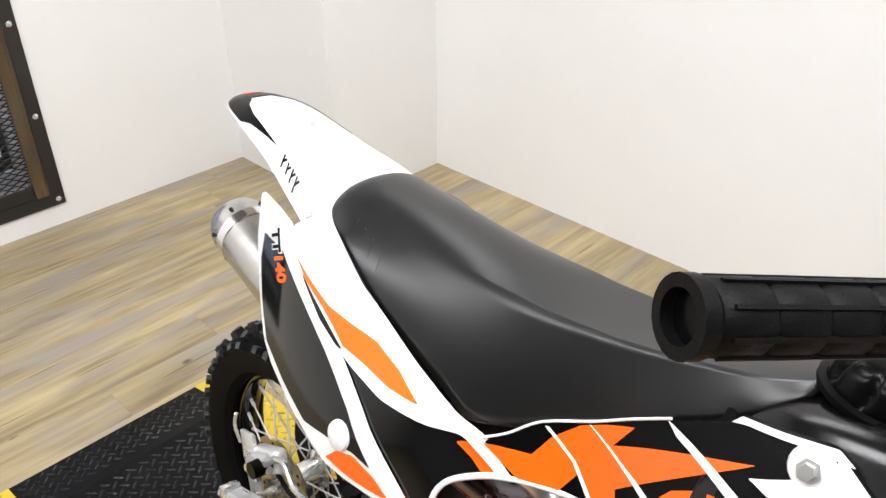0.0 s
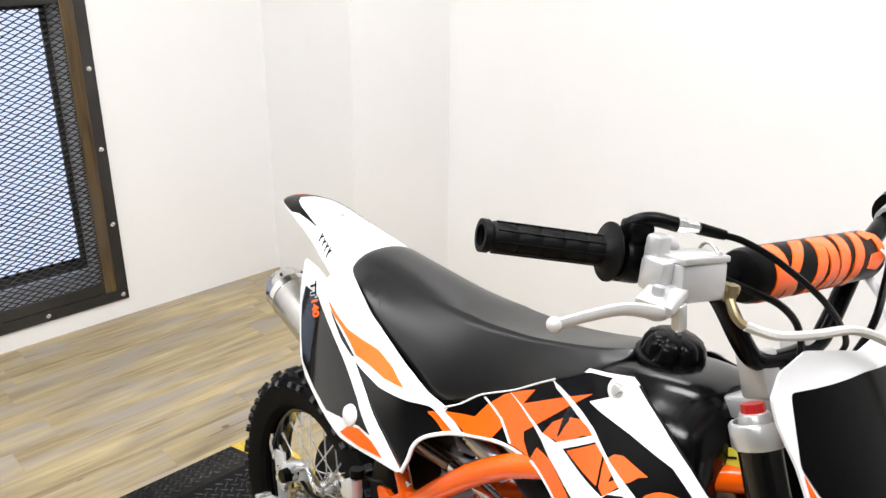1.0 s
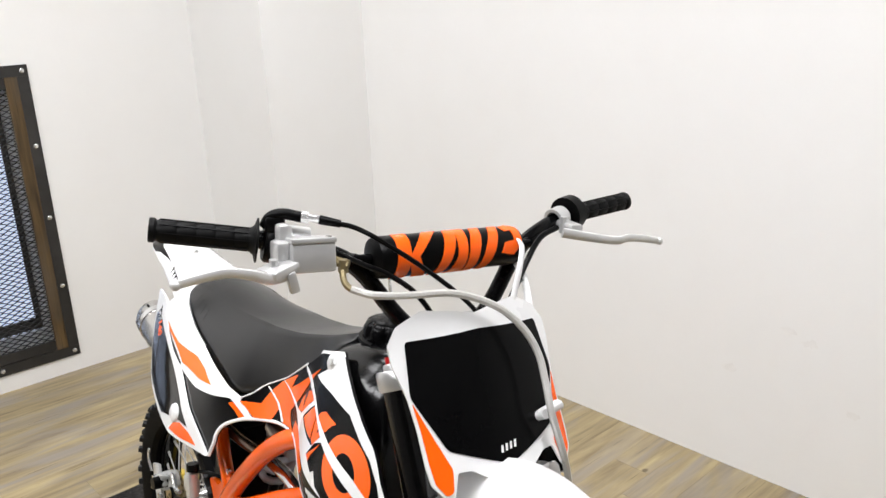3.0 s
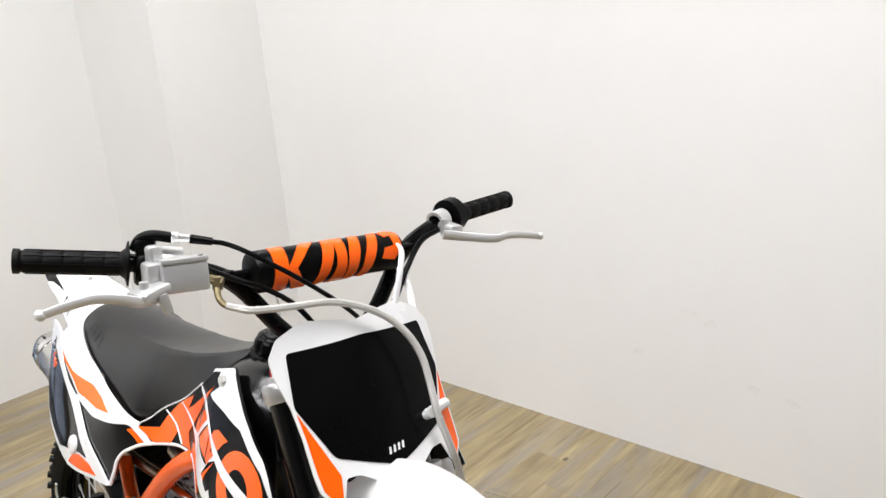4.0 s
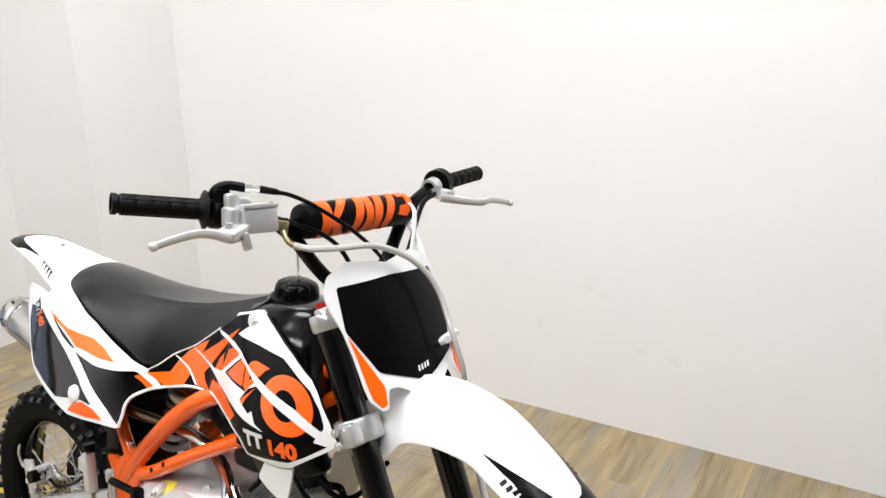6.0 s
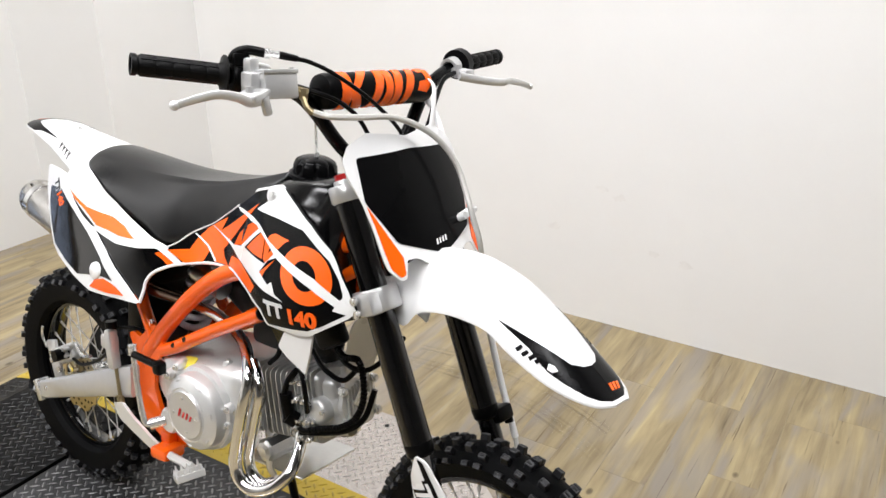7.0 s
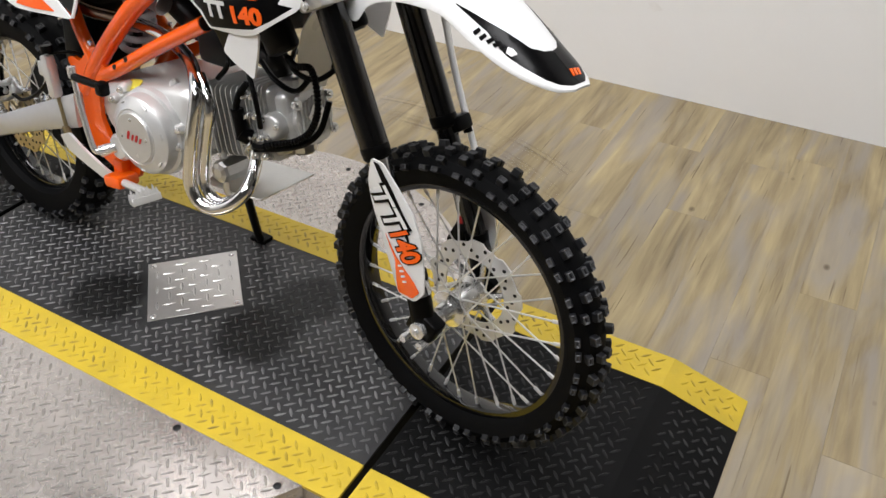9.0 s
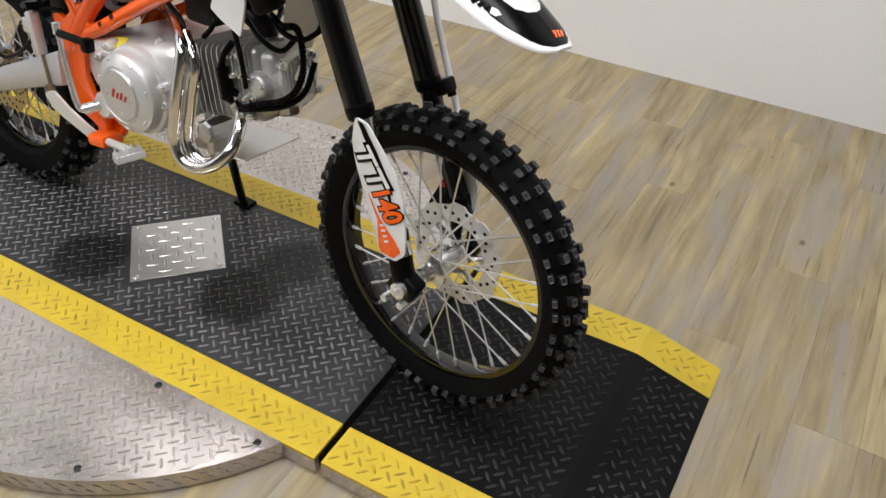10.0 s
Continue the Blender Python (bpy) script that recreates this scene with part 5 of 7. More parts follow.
for s in (-1, 1):
    bm = bmesh.new()
    box(bm, (0.034, 0.030, 0.052), Matrix.Translation((0.868, s * 0.040, 0.944)) @ Matrix.Rotation(radians(-25), 4, "Y"), 0.005)
    barred("bar_clamp", bm, SILVERP, bar, "silver bar clamp")
bm = bmesh.new()
lathe(bm, [(0, -0.116), (0.016, -0.116), (0.0255, -0.112), (0.0275, -0.105), (0.0275, 0.105), (0.0255, 0.112), (0.016, 0.116), (0, 0.116)], Matrix.Translation((0.868, -0.002, 1.062)) @ TO_Y, 28)
pad = barred("bar_pad", bm, BLACKM, bar, "black round bar pad with orange graphics")


def pad_mark(outline):
    """outline in (y, angle): raised shapes wrapped round the pad."""
    def f(u, v, d):
        a = v / 0.0275
        r = 0.0288 - d
        return Vector((0.868 + r * math.cos(a), -0.002 + u * 1.03, 1.062 + r * math.sin(a)))
    return barred("graphic", sheet(bmesh.new(), outline, f, 0.0012, 0.008), DECAL, pad)


pad_mark([(-.092, -.036), (-.074, -.036), (-.066, .044), (-.086, .044)])
pad_mark([(-.074, .002), (-.040, .044), (-.020, .044), (-.058, .004), (-.040, -.036), (-.060, -.036)])
pad_mark([(-.036, -.036), (-.022, -.036), (.008, .044), (-.010, .044)])
pad_mark([(-.012, -.036), (.010, -.036), (.020, .044), (.004, .044), (.000, .000)])
pad_mark([(.020, .014), (.032, .044), (.046, .044), (.034, .002), (.026, -.036), (.012, -.036)])
pad_mark([(.044, .006), (.062, .044), (.076, .044), (.046, -.030), (.034, -.030)])
pad_mark([(.070, -.002), (.090, -.006), (.104, .010), (.104, .034), (.092, .046), (.078, .040), (.082, .028), (.092, .030), (.092, .014), (.076, .012)])

# grips
for s in (-1, 1):
    a, b = (Vector((0.783, -0.364, 1.0985)), Vector((0.8235, -0.250, 1.0860))) if s < 0 else (Vector((0.8075, 0.388, 1.1005)), Vector((0.8220, 0.262, 1.0895)))
    bm = bmesh.new()
    L_ = (b - a).length
    prof = [(0.0100, 0.006), (0.0100, -0.002), (0.0148, -0.002), (0.0148, 0.004), (0.0134, 0.0055)]
    for k in range(5):
        h0 = 0.007 + k * (L_ - 0.012) / 5
        h1 = 0.007 + (k + 1) * (L_ - 0.012) / 5
        prof += [(0.0124, h0), (0.0138, h0 + 0.0022), (0.0138, h1 - 0.0022), (0.0124, h1)]
    prof += [(0.0138, L_ - 0.010), (0.0185, L_ - 0.004), (0.0275 if s < 0 else 0.024, L_ - 0.0015), (0.0275 if s < 0 else 0.024, L_ + 0.0005), (0.0120, L_ + 0.002)]
    lathe(bm, prof, aim(a, b - a), 22, True)
    grip = barred("grip", bm, GRIP, bar, "black ribbed rubber grip")
    bm = bmesh.new()
    for k in range(8):
        q = 2 * math.pi * k / 8
        m = aim(a, b - a)
        box(bm, (0.0022, 0.0016, L_ - 0.02), m @ Matrix.Translation((0.0138 * math.cos(q), 0.0138 * math.sin(q), L_ / 2)) @ Matrix.Rotation(q, 4, "Z"))
    barred("grip_rib", bm, GRIP, grip, smooth=False)

# throttle housing, brake cylinder and lever on the right
bm = bmesh.new()
lathe(bm, [(0.012, 0), (0.022, 0), (0.0245, 0.003), (0.0245, 0.022), (0.021, 0.027), (0.012, 0.027)], aim((0.825, -0.243, 1.0835), Vector((0.022, 0.08, -0.012))), 24, True)
box(bm, (0.026, 0.024, 0.020), Matrix.Translation((0.836, -0.232, 1.108)) @ Matrix.Rotation(radians(-20), 4, "Z"), 0.005)
for dz in (-0.010, 0.012):
    rod(bm, (0.846, -0.226, 1.0835 + dz), (0.856, -0.223, 1.0825 + dz), 0.0045, 8)
throttle = barred("throttle_housing", bm, BLACKM, bar, "black twist throttle housing")
bm = bmesh.new()
tube(bm, [(0.830, -0.243, 1.104), (0.836, -0.238, 1.116), (0.846, -0.226, 1.1215), (0.858, -0.207, 1.1185)], 0.0068, 12, 6)
barred("cable_elbow", bm, BLACKM, throttle, "black cable elbow")
bm = bmesh.new()
rod(bm, (0.858, -0.207, 1.1185), (0.862, -0.200, 1.118), 0.0072, 8)
rod(bm, (0.862, -0.200, 1.118), (0.868, -0.189, 1.1165), 0.0048, 8)
bm2 = bmesh.new()
rod(bm2, (0.868, -0.189, 1.1165), (0.880, -0.166, 1.112), 0.0058, 10, 0.0048)
barred("cable_boot", bm2, BLACKM, throttle, "black rubber cable boot")
barred("cable_adjuster", bm, STEEL, throttle, "bright steel cable adjuster")
bm = bmesh.new()
MCM = Matrix.Translation((0.882, -0.207, 1.079)) @ Matrix.Rotation(radians(-6), 4, "Z") @ Matrix.Rotation(radians(-8), 4, "Y")
box(bm, (0.036, 0.054, 0.036), MCM @ Matrix.Translation((0, 0, -0.003)), 0.004)
mc = barred("master_cylinder", bm, SILVERP, bar, "silver front brake master cylinder")
bm = bmesh.new()
box(bm, (0.039, 0.055, 0.006), MCM @ Matrix.Translation((0, 0, 0.0168)), 0.0015)
lid = barred("reservoir_lid", bm, SILVERP, mc)
for dx, dy in ((-0.012, -0.020), (0.012, 0.020)):
    bm = bmesh.new()
    rod(bm, MCM @ Vector((dx, dy, 0.019)), MCM @ Vector((dx, dy, 0.0215)), 0.0035, 10)
    barred("lid_screw", bm, STEEL, lid)
bm = bmesh.new()
box(bm, (0.026, 0.018, 0.030), Matrix.Translation((0.872, -0.240, 1.080)), 0.004)
barred("cylinder_bracket", bm, SILVERP, mc)
bm = bmesh.new()
box(bm, (0.018, 0.018, 0.030), Matrix.Translation((0.862, -0.232, 1.098)), 0.005)
barred("bracket_lug", bm, SILVERP, mc)
bm = bmesh.new()
lathe(bm, [(0.0128, -0.013), (0.021, -0.013), (0.021, 0.013), (0.0128, 0.013)], aim((0.838, -0.205, 1.083), Vector((0.02, 0.08, -0.014))), 18, True)
box(bm, (0.034, 0.022, 0.022), Matrix.Translation((0.858, -0.212, 1.080)), 0.005)
barred("bar_mount", bm, SILVERP, mc, "silver clamp round the bar")
bm = bmesh.new()
box(bm, (0.034, 0.040, 0.012), Matrix.Translation((0.890, -0.250, 1.066)) @ Matrix.Rotation(radians(20), 4, "Z") @ Matrix.Rotation(radians(12), 4, "X"), 0.004)
box(bm, (0.010, 0.012, 0.026), Matrix.Translation((0.902, -0.238, 1.052)) @ Matrix.Rotation(radians(14), 4, "X"), 0.003)
rod(bm, (0.890, -0.256, 1.052), (0.890, -0.256, 1.078), 0.0055, 8)
barred("lever_perch", bm, SILVERP, mc, "silver lever perch")
bm = bmesh.new()
tube(bm, [(0.896, -0.236, 1.060), (0.902, -0.262, 1.058), (0.910, -0.290, 1.068), (0.906, -0.316, 1.072), (0.896, -0.342, 1.066), (0.887, -0.362, 1.059)], lambda t: 0.0066 - 0.0020 * t, 10, 6, flat=(0.75, 1.15))
lathe(bm, [(0, -0.0066), (0.0033, -0.0057), (0.0057, -0.0033), (0.0066, 0), (0.0057, 0.0033), (0.0033, 0.0057), (0, 0.0066)], Matrix.Translation((0.885, -0.366, 1.058)), 12)
barred("brake_lever", bm, LEVERM, mc, "bare aluminium brake lever with a ball end")
bm = bmesh.new()
rod(bm, (0.893, -0.182, 1.071), (0.906, -0.168, 1.067), 0.0062, 8)
rod(bm, (0.903, -0.174, 1.058), (0.903, -0.174, 1.074), 0.0062, 6)
tube(bm, [(0.905, -0.176, 1.060), (0.914, -0.178, 1.050), (0.922, -0.174, 1.043), (0.932, -0.163, 1.0395)], 0.0042, 8, 4)
barred("banjo_fitting", bm, BRASS, mc, "brass banjo fitting")
# clutch lever and perch on the left
def barred_left(name, bm, *rest):
    bmesh.ops.translate(bm, vec=(0, 0.013, 0.005), verts=bm.verts)
    return barred(name, bm, *rest)


bm = bmesh.new()
lathe(bm, [(0.0118, -0.011), (0.0168, -0.011), (0.0168, 0.011), (0.0118, 0.011)], aim((0.838, 0.205, 1.083), Vector((0.02, -0.08, -0.014))), 18, True)
box(bm, (0.046, 0.022, 0.013), Matrix.Translation((0.866, 0.204, 1.077)) @ Matrix.Rotation(radians(-10), 4, "Z"), 0.005)
rod(bm, (0.862, 0.196, 1.090), (0.862, 0.196, 1.066), 0.006, 8)
perch = barred_left("clutch_perch", bm, SILVERP, bar, "silver clutch lever perch")
bm = bmesh.new()
lathe(bm, [(0.0128, -0.012), (0.027, -0.010), (0.027, 0.010), (0.0128, 0.012)], aim((0.828, 0.236, 1.087), Vector((0.022, -0.08, -0.012))), 18, True)
barred_left("switch_ring", bm, BLACKM, perch, "black handlebar control ring")
bm = bmesh.new()
tube(bm, [(0.884, 0.176, 1.072), (0.902, 0.215, 1.066), (0.925, 0.245, 1.064), (0.924, 0.268, 1.066), (0.916, 0.310, 1.060), (0.908, 0.350, 1.052)], lambda t: 0.0066 - 0.0022 * t, 10, 6, flat=(0.7, 1.2))
lathe(bm, [(0, -0.0066), (0.0033, -0.0057), (0.0057, -0.0033), (0.0066, 0), (0.0057, 0.0033), (0.0033, 0.0057), (0, 0.0066)], Matrix.Translation((0.907, 0.356, 1.051)), 12)
barred_left("clutch_lever", bm, LEVERM, perch, "bare aluminium clutch lever with a ball end")

# cables and hose
SLEEVE = [(1.036, 0.096, 0.750), (1.040, 0.108, 0.700), (1.064, 0.111, 0.620), (1.094, 0.112, 0.545), (1.118, 0.112, 0.490)]
for nm, pts, r, mat, lab in (
        ("throttle_cable", [(0.879, -0.167, 1.1158), (0.890, -0.150, 1.111), (0.912, -0.125, 1.096), (0.932, -0.070, 1.057), (0.930, -0.008, 1.008), (0.915, 0.020, 0.975), (0.895, 0.02, 0.93)], 0.0032, BLACKM, "thin black throttle cable"),
        ("switch_cable", [(0.858, -0.170, 1.080), (0.905, -0.150, 1.070), (0.920, -0.120, 1.056), (0.920, -0.083, 1.029), (0.912, -0.050, 0.990), (0.90, -0.03, 0.95)], 0.0036, BLACKM, "black cable"),
        ("clutch_cable", [(0.872, 0.188, 1.078), (0.880, 0.150, 1.068), (0.900, 0.110, 1.040), (0.915, 0.075, 1.000), (0.91, 0.05, 0.95)], 0.0042, BLACKM, "black clutch cable"),
        ("brake_hose", [(0.924, -0.174, 1.047), (0.932, -0.164, 1.0435), (0.944, -0.150, 1.041), (0.952, -0.108, 1.038), (0.957, -0.047, 1.033), (0.970, 0.006, 1.013), (0.988, 0.036, 0.986), (1.006, 0.050, 0.954), (1.024, 0.050, 0.921), (1.043, 0.047, 0.886), (1.052, 0.060, 0.840), (1.042, 0.084, 0.790), (1.040, 0.108, 0.700), (1.064, 0.111, 0.620), (1.094, 0.112, 0.545), (1.118, 0.112, 0.490), (1.155, 0.095, 0.410)], 0.0048, HOSE, "grey braided brake hose")):
    bm = bmesh.new()
    tube(bm, pts, r, 8, 8)
    steered(nm, bm, mat, bike, lab)
bm = bmesh.new()
tube(bm, SLEEVE, 0.0060, 10, 5)
steered("hose_sleeve", bm, WHITE, bike, "white plastic hose sleeve")
bm = bmesh.new()
box(bm, (0.055, 0.026, 0.070), Matrix.Translation((1.150, 0.064, 0.352)) @ Matrix.Rotation(radians(25), 4, "Y"), 0.008)
rod(bm, (1.150, 0.050, 0.372), (1.150, 0.082, 0.372), 0.014, 14)
cal = steered("front_caliper", bm, BLACKM, bike, "black front brake caliper")
bm = bmesh.new()
rod(bm, (1.146, 0.048, 0.388), (1.146, 0.078, 0.388), 0.007, 8)
steered("bleed_cap", bm, RED, cal, "red cap")


# --- seat ---
SX = [0.136, 0.146, 0.165, 0.210, 0.270, 0.340, 0.400, 0.436, 0.470, 0.510, 0.555, 0.620, 0.670, 0.702]
ST = [0.846, 0.855, 0.859, 0.859, 0.857, 0.853, 0.849, 0.847, 0.847, 0.850, 0.857, 0.874, 0.891, 0.902]     # crown
SC = [0.843, 0.846, 0.844, 0.840, 0.838, 0.838, 0.841, 0.844, 0.846, 0.851, 0.858, 0.874, 0.889, 0.900]     # crease between top and side
SB = [0.838, 0.831, 0.822, 0.812, 0.786, 0.764, 0.744, 0.728, 0.734, 0.754, 0.780, 0.826, 0.862, 0.892]     # lower edge
SR = [0.034, 0.048, 0.054, 0.056, 0.056, 0.055, 0.054, 0.053, 0.052, 0.050, 0.047, 0.042, 0.038, 0.024]
SW = [0.044, 0.068, 0.082, 0.097, 0.106, 0.110, 0.112, 0.110, 0.096, 0.080, 0.069, 0.062, 0.055, 0.034]


def seat_side(x, t):
    """Half width and height on the side of the seat, t from the crease (0) to the lower edge (1)."""
    zc, zb, wr, ww = soft(SX, SC, x), soft(SX, SB, x), soft(SX, SR, x), soft(SX, SW, x)
    return wr + (ww - wr) * (0.45 * math.sin(t * math.pi / 2) + 0.55 * t), zc + (zb - zc) * t


bm = bmesh.new()
rings = []
for i in range(81):
    x = SX[0] + (SX[-1] - SX[0]) * i / 80
    zt, zc, wr = soft(SX, ST, x), soft(SX, SC, x), soft(SX, SR, x)
    half = [(wr * f, zt - (zt - zc) * f ** 2.2) for f in (0, 0.25, 0.45, 0.62, 0.76, 0.88, 0.96)]
    half += [seat_side(x, k / 9) for k in range(10)]
    half.append((half[-1][0] * 0.93, half[-1][1] - 0.004))
    ring = [(-y, z) for y, z in half[::-1]] + half[1:]
    rings.append([bm.verts.new((x, y, z)) for y, z in ring])
for a, b in zip(rings, rings[1:]):
    for k in range(len(a) - 1):
        bm.faces.new((a[k], a[k + 1], b[k + 1], b[k]))
    bm.faces.new((a[-1], a[0], b[0], b[-1]))
bm.faces.new(rings[0])
bm.faces.new(rings[-1][::-1])
seat = part("seat", bm, VINYL, bike, "long black vinyl motocross seat", sharp=180)


def seat_at(side, x, t, lift):
    y, z = seat_side(x, t)
    return Vector((x, side * (y + lift), z))


for s in (-1, 1):
    for k in range(4):     # embossed mark
        x0 = 0.196 + k * 0.019
        o = [(x0, 0.30 + k * .03), (x0 + 0.004, 0.30 + k * .03), (x0 + 0.012, 0.62 + k * .03), (x0 + 0.007, 0.62 + k * .03)]
        part("embossed_mark", sheet(bmesh.new(), o, lambda u, v, d, s=s: seat_at(s, u, v, 0.0007 - d), 0.001, 0.05), VINYL, seat)

# --- fuel tank ---
bm = bmesh.new()
rings = []
for x, zt, zm, wt, wm, wl in ((0.655, .862, .82, .055, .095, .105), (0.685, .884, .84, .066, .100, .112), (0.720, .897, .85, .070, .104, .116), (0.770, .905, .86, .070, .104, .116),
                              (0.805, .908, .86, .066, .100, .112), (0.834, .902, .85, .056, .090, .104), (0.848, .880, .84, .046, .078, .094), (0.856, .850, .80, .038, .066, .086)):
    half = [(0, zt), (wt * 0.6, zt - 0.002), (wt * 0.92, zt - 0.010), (wt * 1.10, zt - 0.030), (wm, zm), (wl, zm - 0.07), (wl * 0.98, 0.70), (wl * 0.8, 0.66)]
    rings.append([bm.verts.new((x, y, z)) for y, z in [(-y, z) for y, z in half[::-1]] + half[1:]])
for a, b in zip(rings, rings[1:]):
    for k in range(len(a) - 1):
        bm.faces.new((a[k], a[k + 1], b[k + 1], b[k]))
    bm.faces.new((a[-1], a[0], b[0], b[-1]))
bm.faces.new(rings[0])
bm.faces.new(rings[-1][::-1])
bmesh.ops.subdivide_edges(bm, edges=list(bm.edges), cuts=2, smooth=0.10, use_grid_fill=True)
for _ in range(8):
    bmesh.ops.smooth_vert(bm, verts=bm.verts, factor=0.5, use_axis_x=True, use_axis_y=True, use_axis_z=True)
tank = part("fuel_tank", bm, TANKM, bike, "black plastic fuel tank", sharp=60)
bm = bmesh.new()
CM = pose(0.734, 0, 0.895, 0, 6, 0) @ Matrix.Diagonal((0.86, 0.86, 0.86, 1))
n = 72
prof = [(0.043, 0.0, 0), (0.046, 0.006, 0), (0.046, 0.012, 1), (0.045, 0.022, 1), (0.040, 0.032, 0.6), (0.030, 0.038, 0.2), (0.012, 0.040, 0), (0.0, 0.040, 0)]
rings = []
for r, h, fl in prof:
    if r == 0:
        rings.append([bm.verts.new(CM @ Vector((0, 0, h)))])
    else:
        rings.append([bm.verts.new(CM @ Vector(((r - fl * 0.007 * max(0, math.cos(8 * a)) ** 3) * math.cos(a), (r - fl * 0.007 * max(0, math.cos(8 * a)) ** 3) * math.sin(a), h))) for a in (2 * math.pi * k / n for k in range(n))])
for a, b in zip(rings, rings[1:]):
    for k in range(n):
        if len(b) == 1:
            bm.faces.new((a[k], a[(k + 1) % n], b[0]))
        else:
            bm.faces.new((a[k], a[(k + 1) % n], b[(k + 1) % n], b[k]))
cap = part("fuel_cap", bm, BLACKG, tank, "black fluted screw fuel cap", sharp=50)
bm = bmesh.new()
lathe(bm, [(0.046, -0.004), (0.052, -0.002), (0.052, 0.004), (0.046, 0.006)], CM, 40, True)
part("filler_ring", bm, BLACKM, tank, "black filler neck ring")
bm = bmesh.new()
tube(bm, [CM @ Vector((0, 0, 0.038)), (0.738, -0.004, 0.975), (0.748, -0.020, 1.030), (0.775, -0.040, 1.060), (0.83, -0.060, 1.03)], 0.0022, 8, 6)
rod(bm, CM @ Vector((0, 0, 0.036)), CM @ Vector((0, 0, 0.050)), 0.0042, 8)
part("breather_hose", bm, STEEL, cap, "thin clear breather hose")
# sticker on the neck of the frame
bm = bmesh.new()
rod(bm, (0.873, 0, 0.905), (0.945, 0, 0.760), 0.026, 24)
part("steering_stem", bm, BLACKM, bike, "black steering stem")
bm = bmesh.new()
box(bm, (0.030, 0.080, 0.060), aim((0.862, 0, 0.828), Vector((0.072, 0, -0.145))), 0.006)
head = part("steering_head", bm, BLACKM, bike, "black steering head gusset with a yellow sticker")
bm = bmesh.new()
box(bm, (0.028, 0.042, 0.040), aim((0.866, 0, 0.730), Vector((0.072, 0, -0.145))), 0.008)
part("head_bracket", bm, ORANGE, bike, "orange frame bracket")
bm = bmesh.new()
for s in (-1, 1):
    bm = bmesh.new()
    box(bm, (0.018, 0.0012, 0.042), Matrix.Translation((0.862, s * 0.0408, 0.828)) @ Matrix.Rotation(radians(-26), 4, "Y"))
    st = part("sticker", bm, YELLOWD, head, "yellow warning sticker")
    for k in range(3):
        bm = bmesh.new()
        box(bm, (0.014, 0.0006, 0.0030 if k else 0.0080), Matrix.Translation((0.862, s * 0.0416, 0.828)) @ Matrix.Rotation(radians(-26), 4, "Y") @ Matrix.Translation((0, 0, -0.014 + k * 0.012)))
        part("text_bar", bm, DARKM if k else RED, st)

# --- tail, side panels and shrouds ---
bm = bmesh.new()
TX = [-0.176, -0.165, -0.145, -0.085, 0.000, 0.060, 0.126, 0.150, 0.200, 0.260]
TZ = [0.864, 0.867, 0.871, 0.8755, 0.868, 0.862, 0.855, 0.842, 0.812, 0.790]
TWD = [0.020, 0.034, 0.046, 0.061, 0.072, 0.082, 0.094, 0.098, 0.100, 0.100]
TD = [0.004, 0.007, 0.011, 0.020, 0.031, 0.043, 0.056, 0.058, 0.060, 0.060]


def tail_at(u, q, lift=0.0):
    w, dz, e = soft(TX, TWD, u), soft(TX, TD, u), abs(q)
    return Vector((u, q * w, soft(TX, TZ, u) - dz * (0.16 * e + 0.84 * e ** 4) + lift))


NU, NQ = 48, 24
layers = []
for lift in (0.0, -0.003):
    layers.append([[bm.verts.new(tail_at(TX[0] + (TX[-1] - TX[0]) * i / NU, -1 + 2 * j / NQ, lift)) for j in range(NQ + 1)] for i in range(NU + 1)])
for g in layers:
    for i in range(NU):
        for j in range(NQ):
            bm.faces.new((g[i][j], g[i + 1][j], g[i + 1][j + 1], g[i][j + 1]))
for i in range(NU):
    for j in (0, NQ):
        bm.faces.new((layers[0][i][j], layers[0][i + 1][j], layers[1][i + 1][j], layers[1][i][j]))
for j in range(NQ):
    for i in (0, NU):
        bm.faces.new((layers[0][i][j], layers[0][i][j + 1], layers[1][i][j + 1], layers[1][i][j]))
tail = part("rear_mudguard", bm, WHITE, bike, "white plastic rear mudguard with a black tip", sharp=60)


def tail_mark(outline, mat, lift=0.0012, label="", name="graphic"):
    pts, tris, _ = fill2d([(u, q * 0.08) for u, q in outline], 0.010)
    b = bmesh.new()
    hi = [b.verts.new(tail_at(u, v / 0.08, lift)) for u, v in pts]
    for t in tris:
        b.faces.new([hi[i] for i in t])
    ret = bmesh.ops.extrude_face_region(b, geom=list(b.faces))
    for v in ret["geom"]:
        if isinstance(v, bmesh.types.BMVert):
            v.co.z -= 0.0008
    return part(name, b, mat, tail, label)


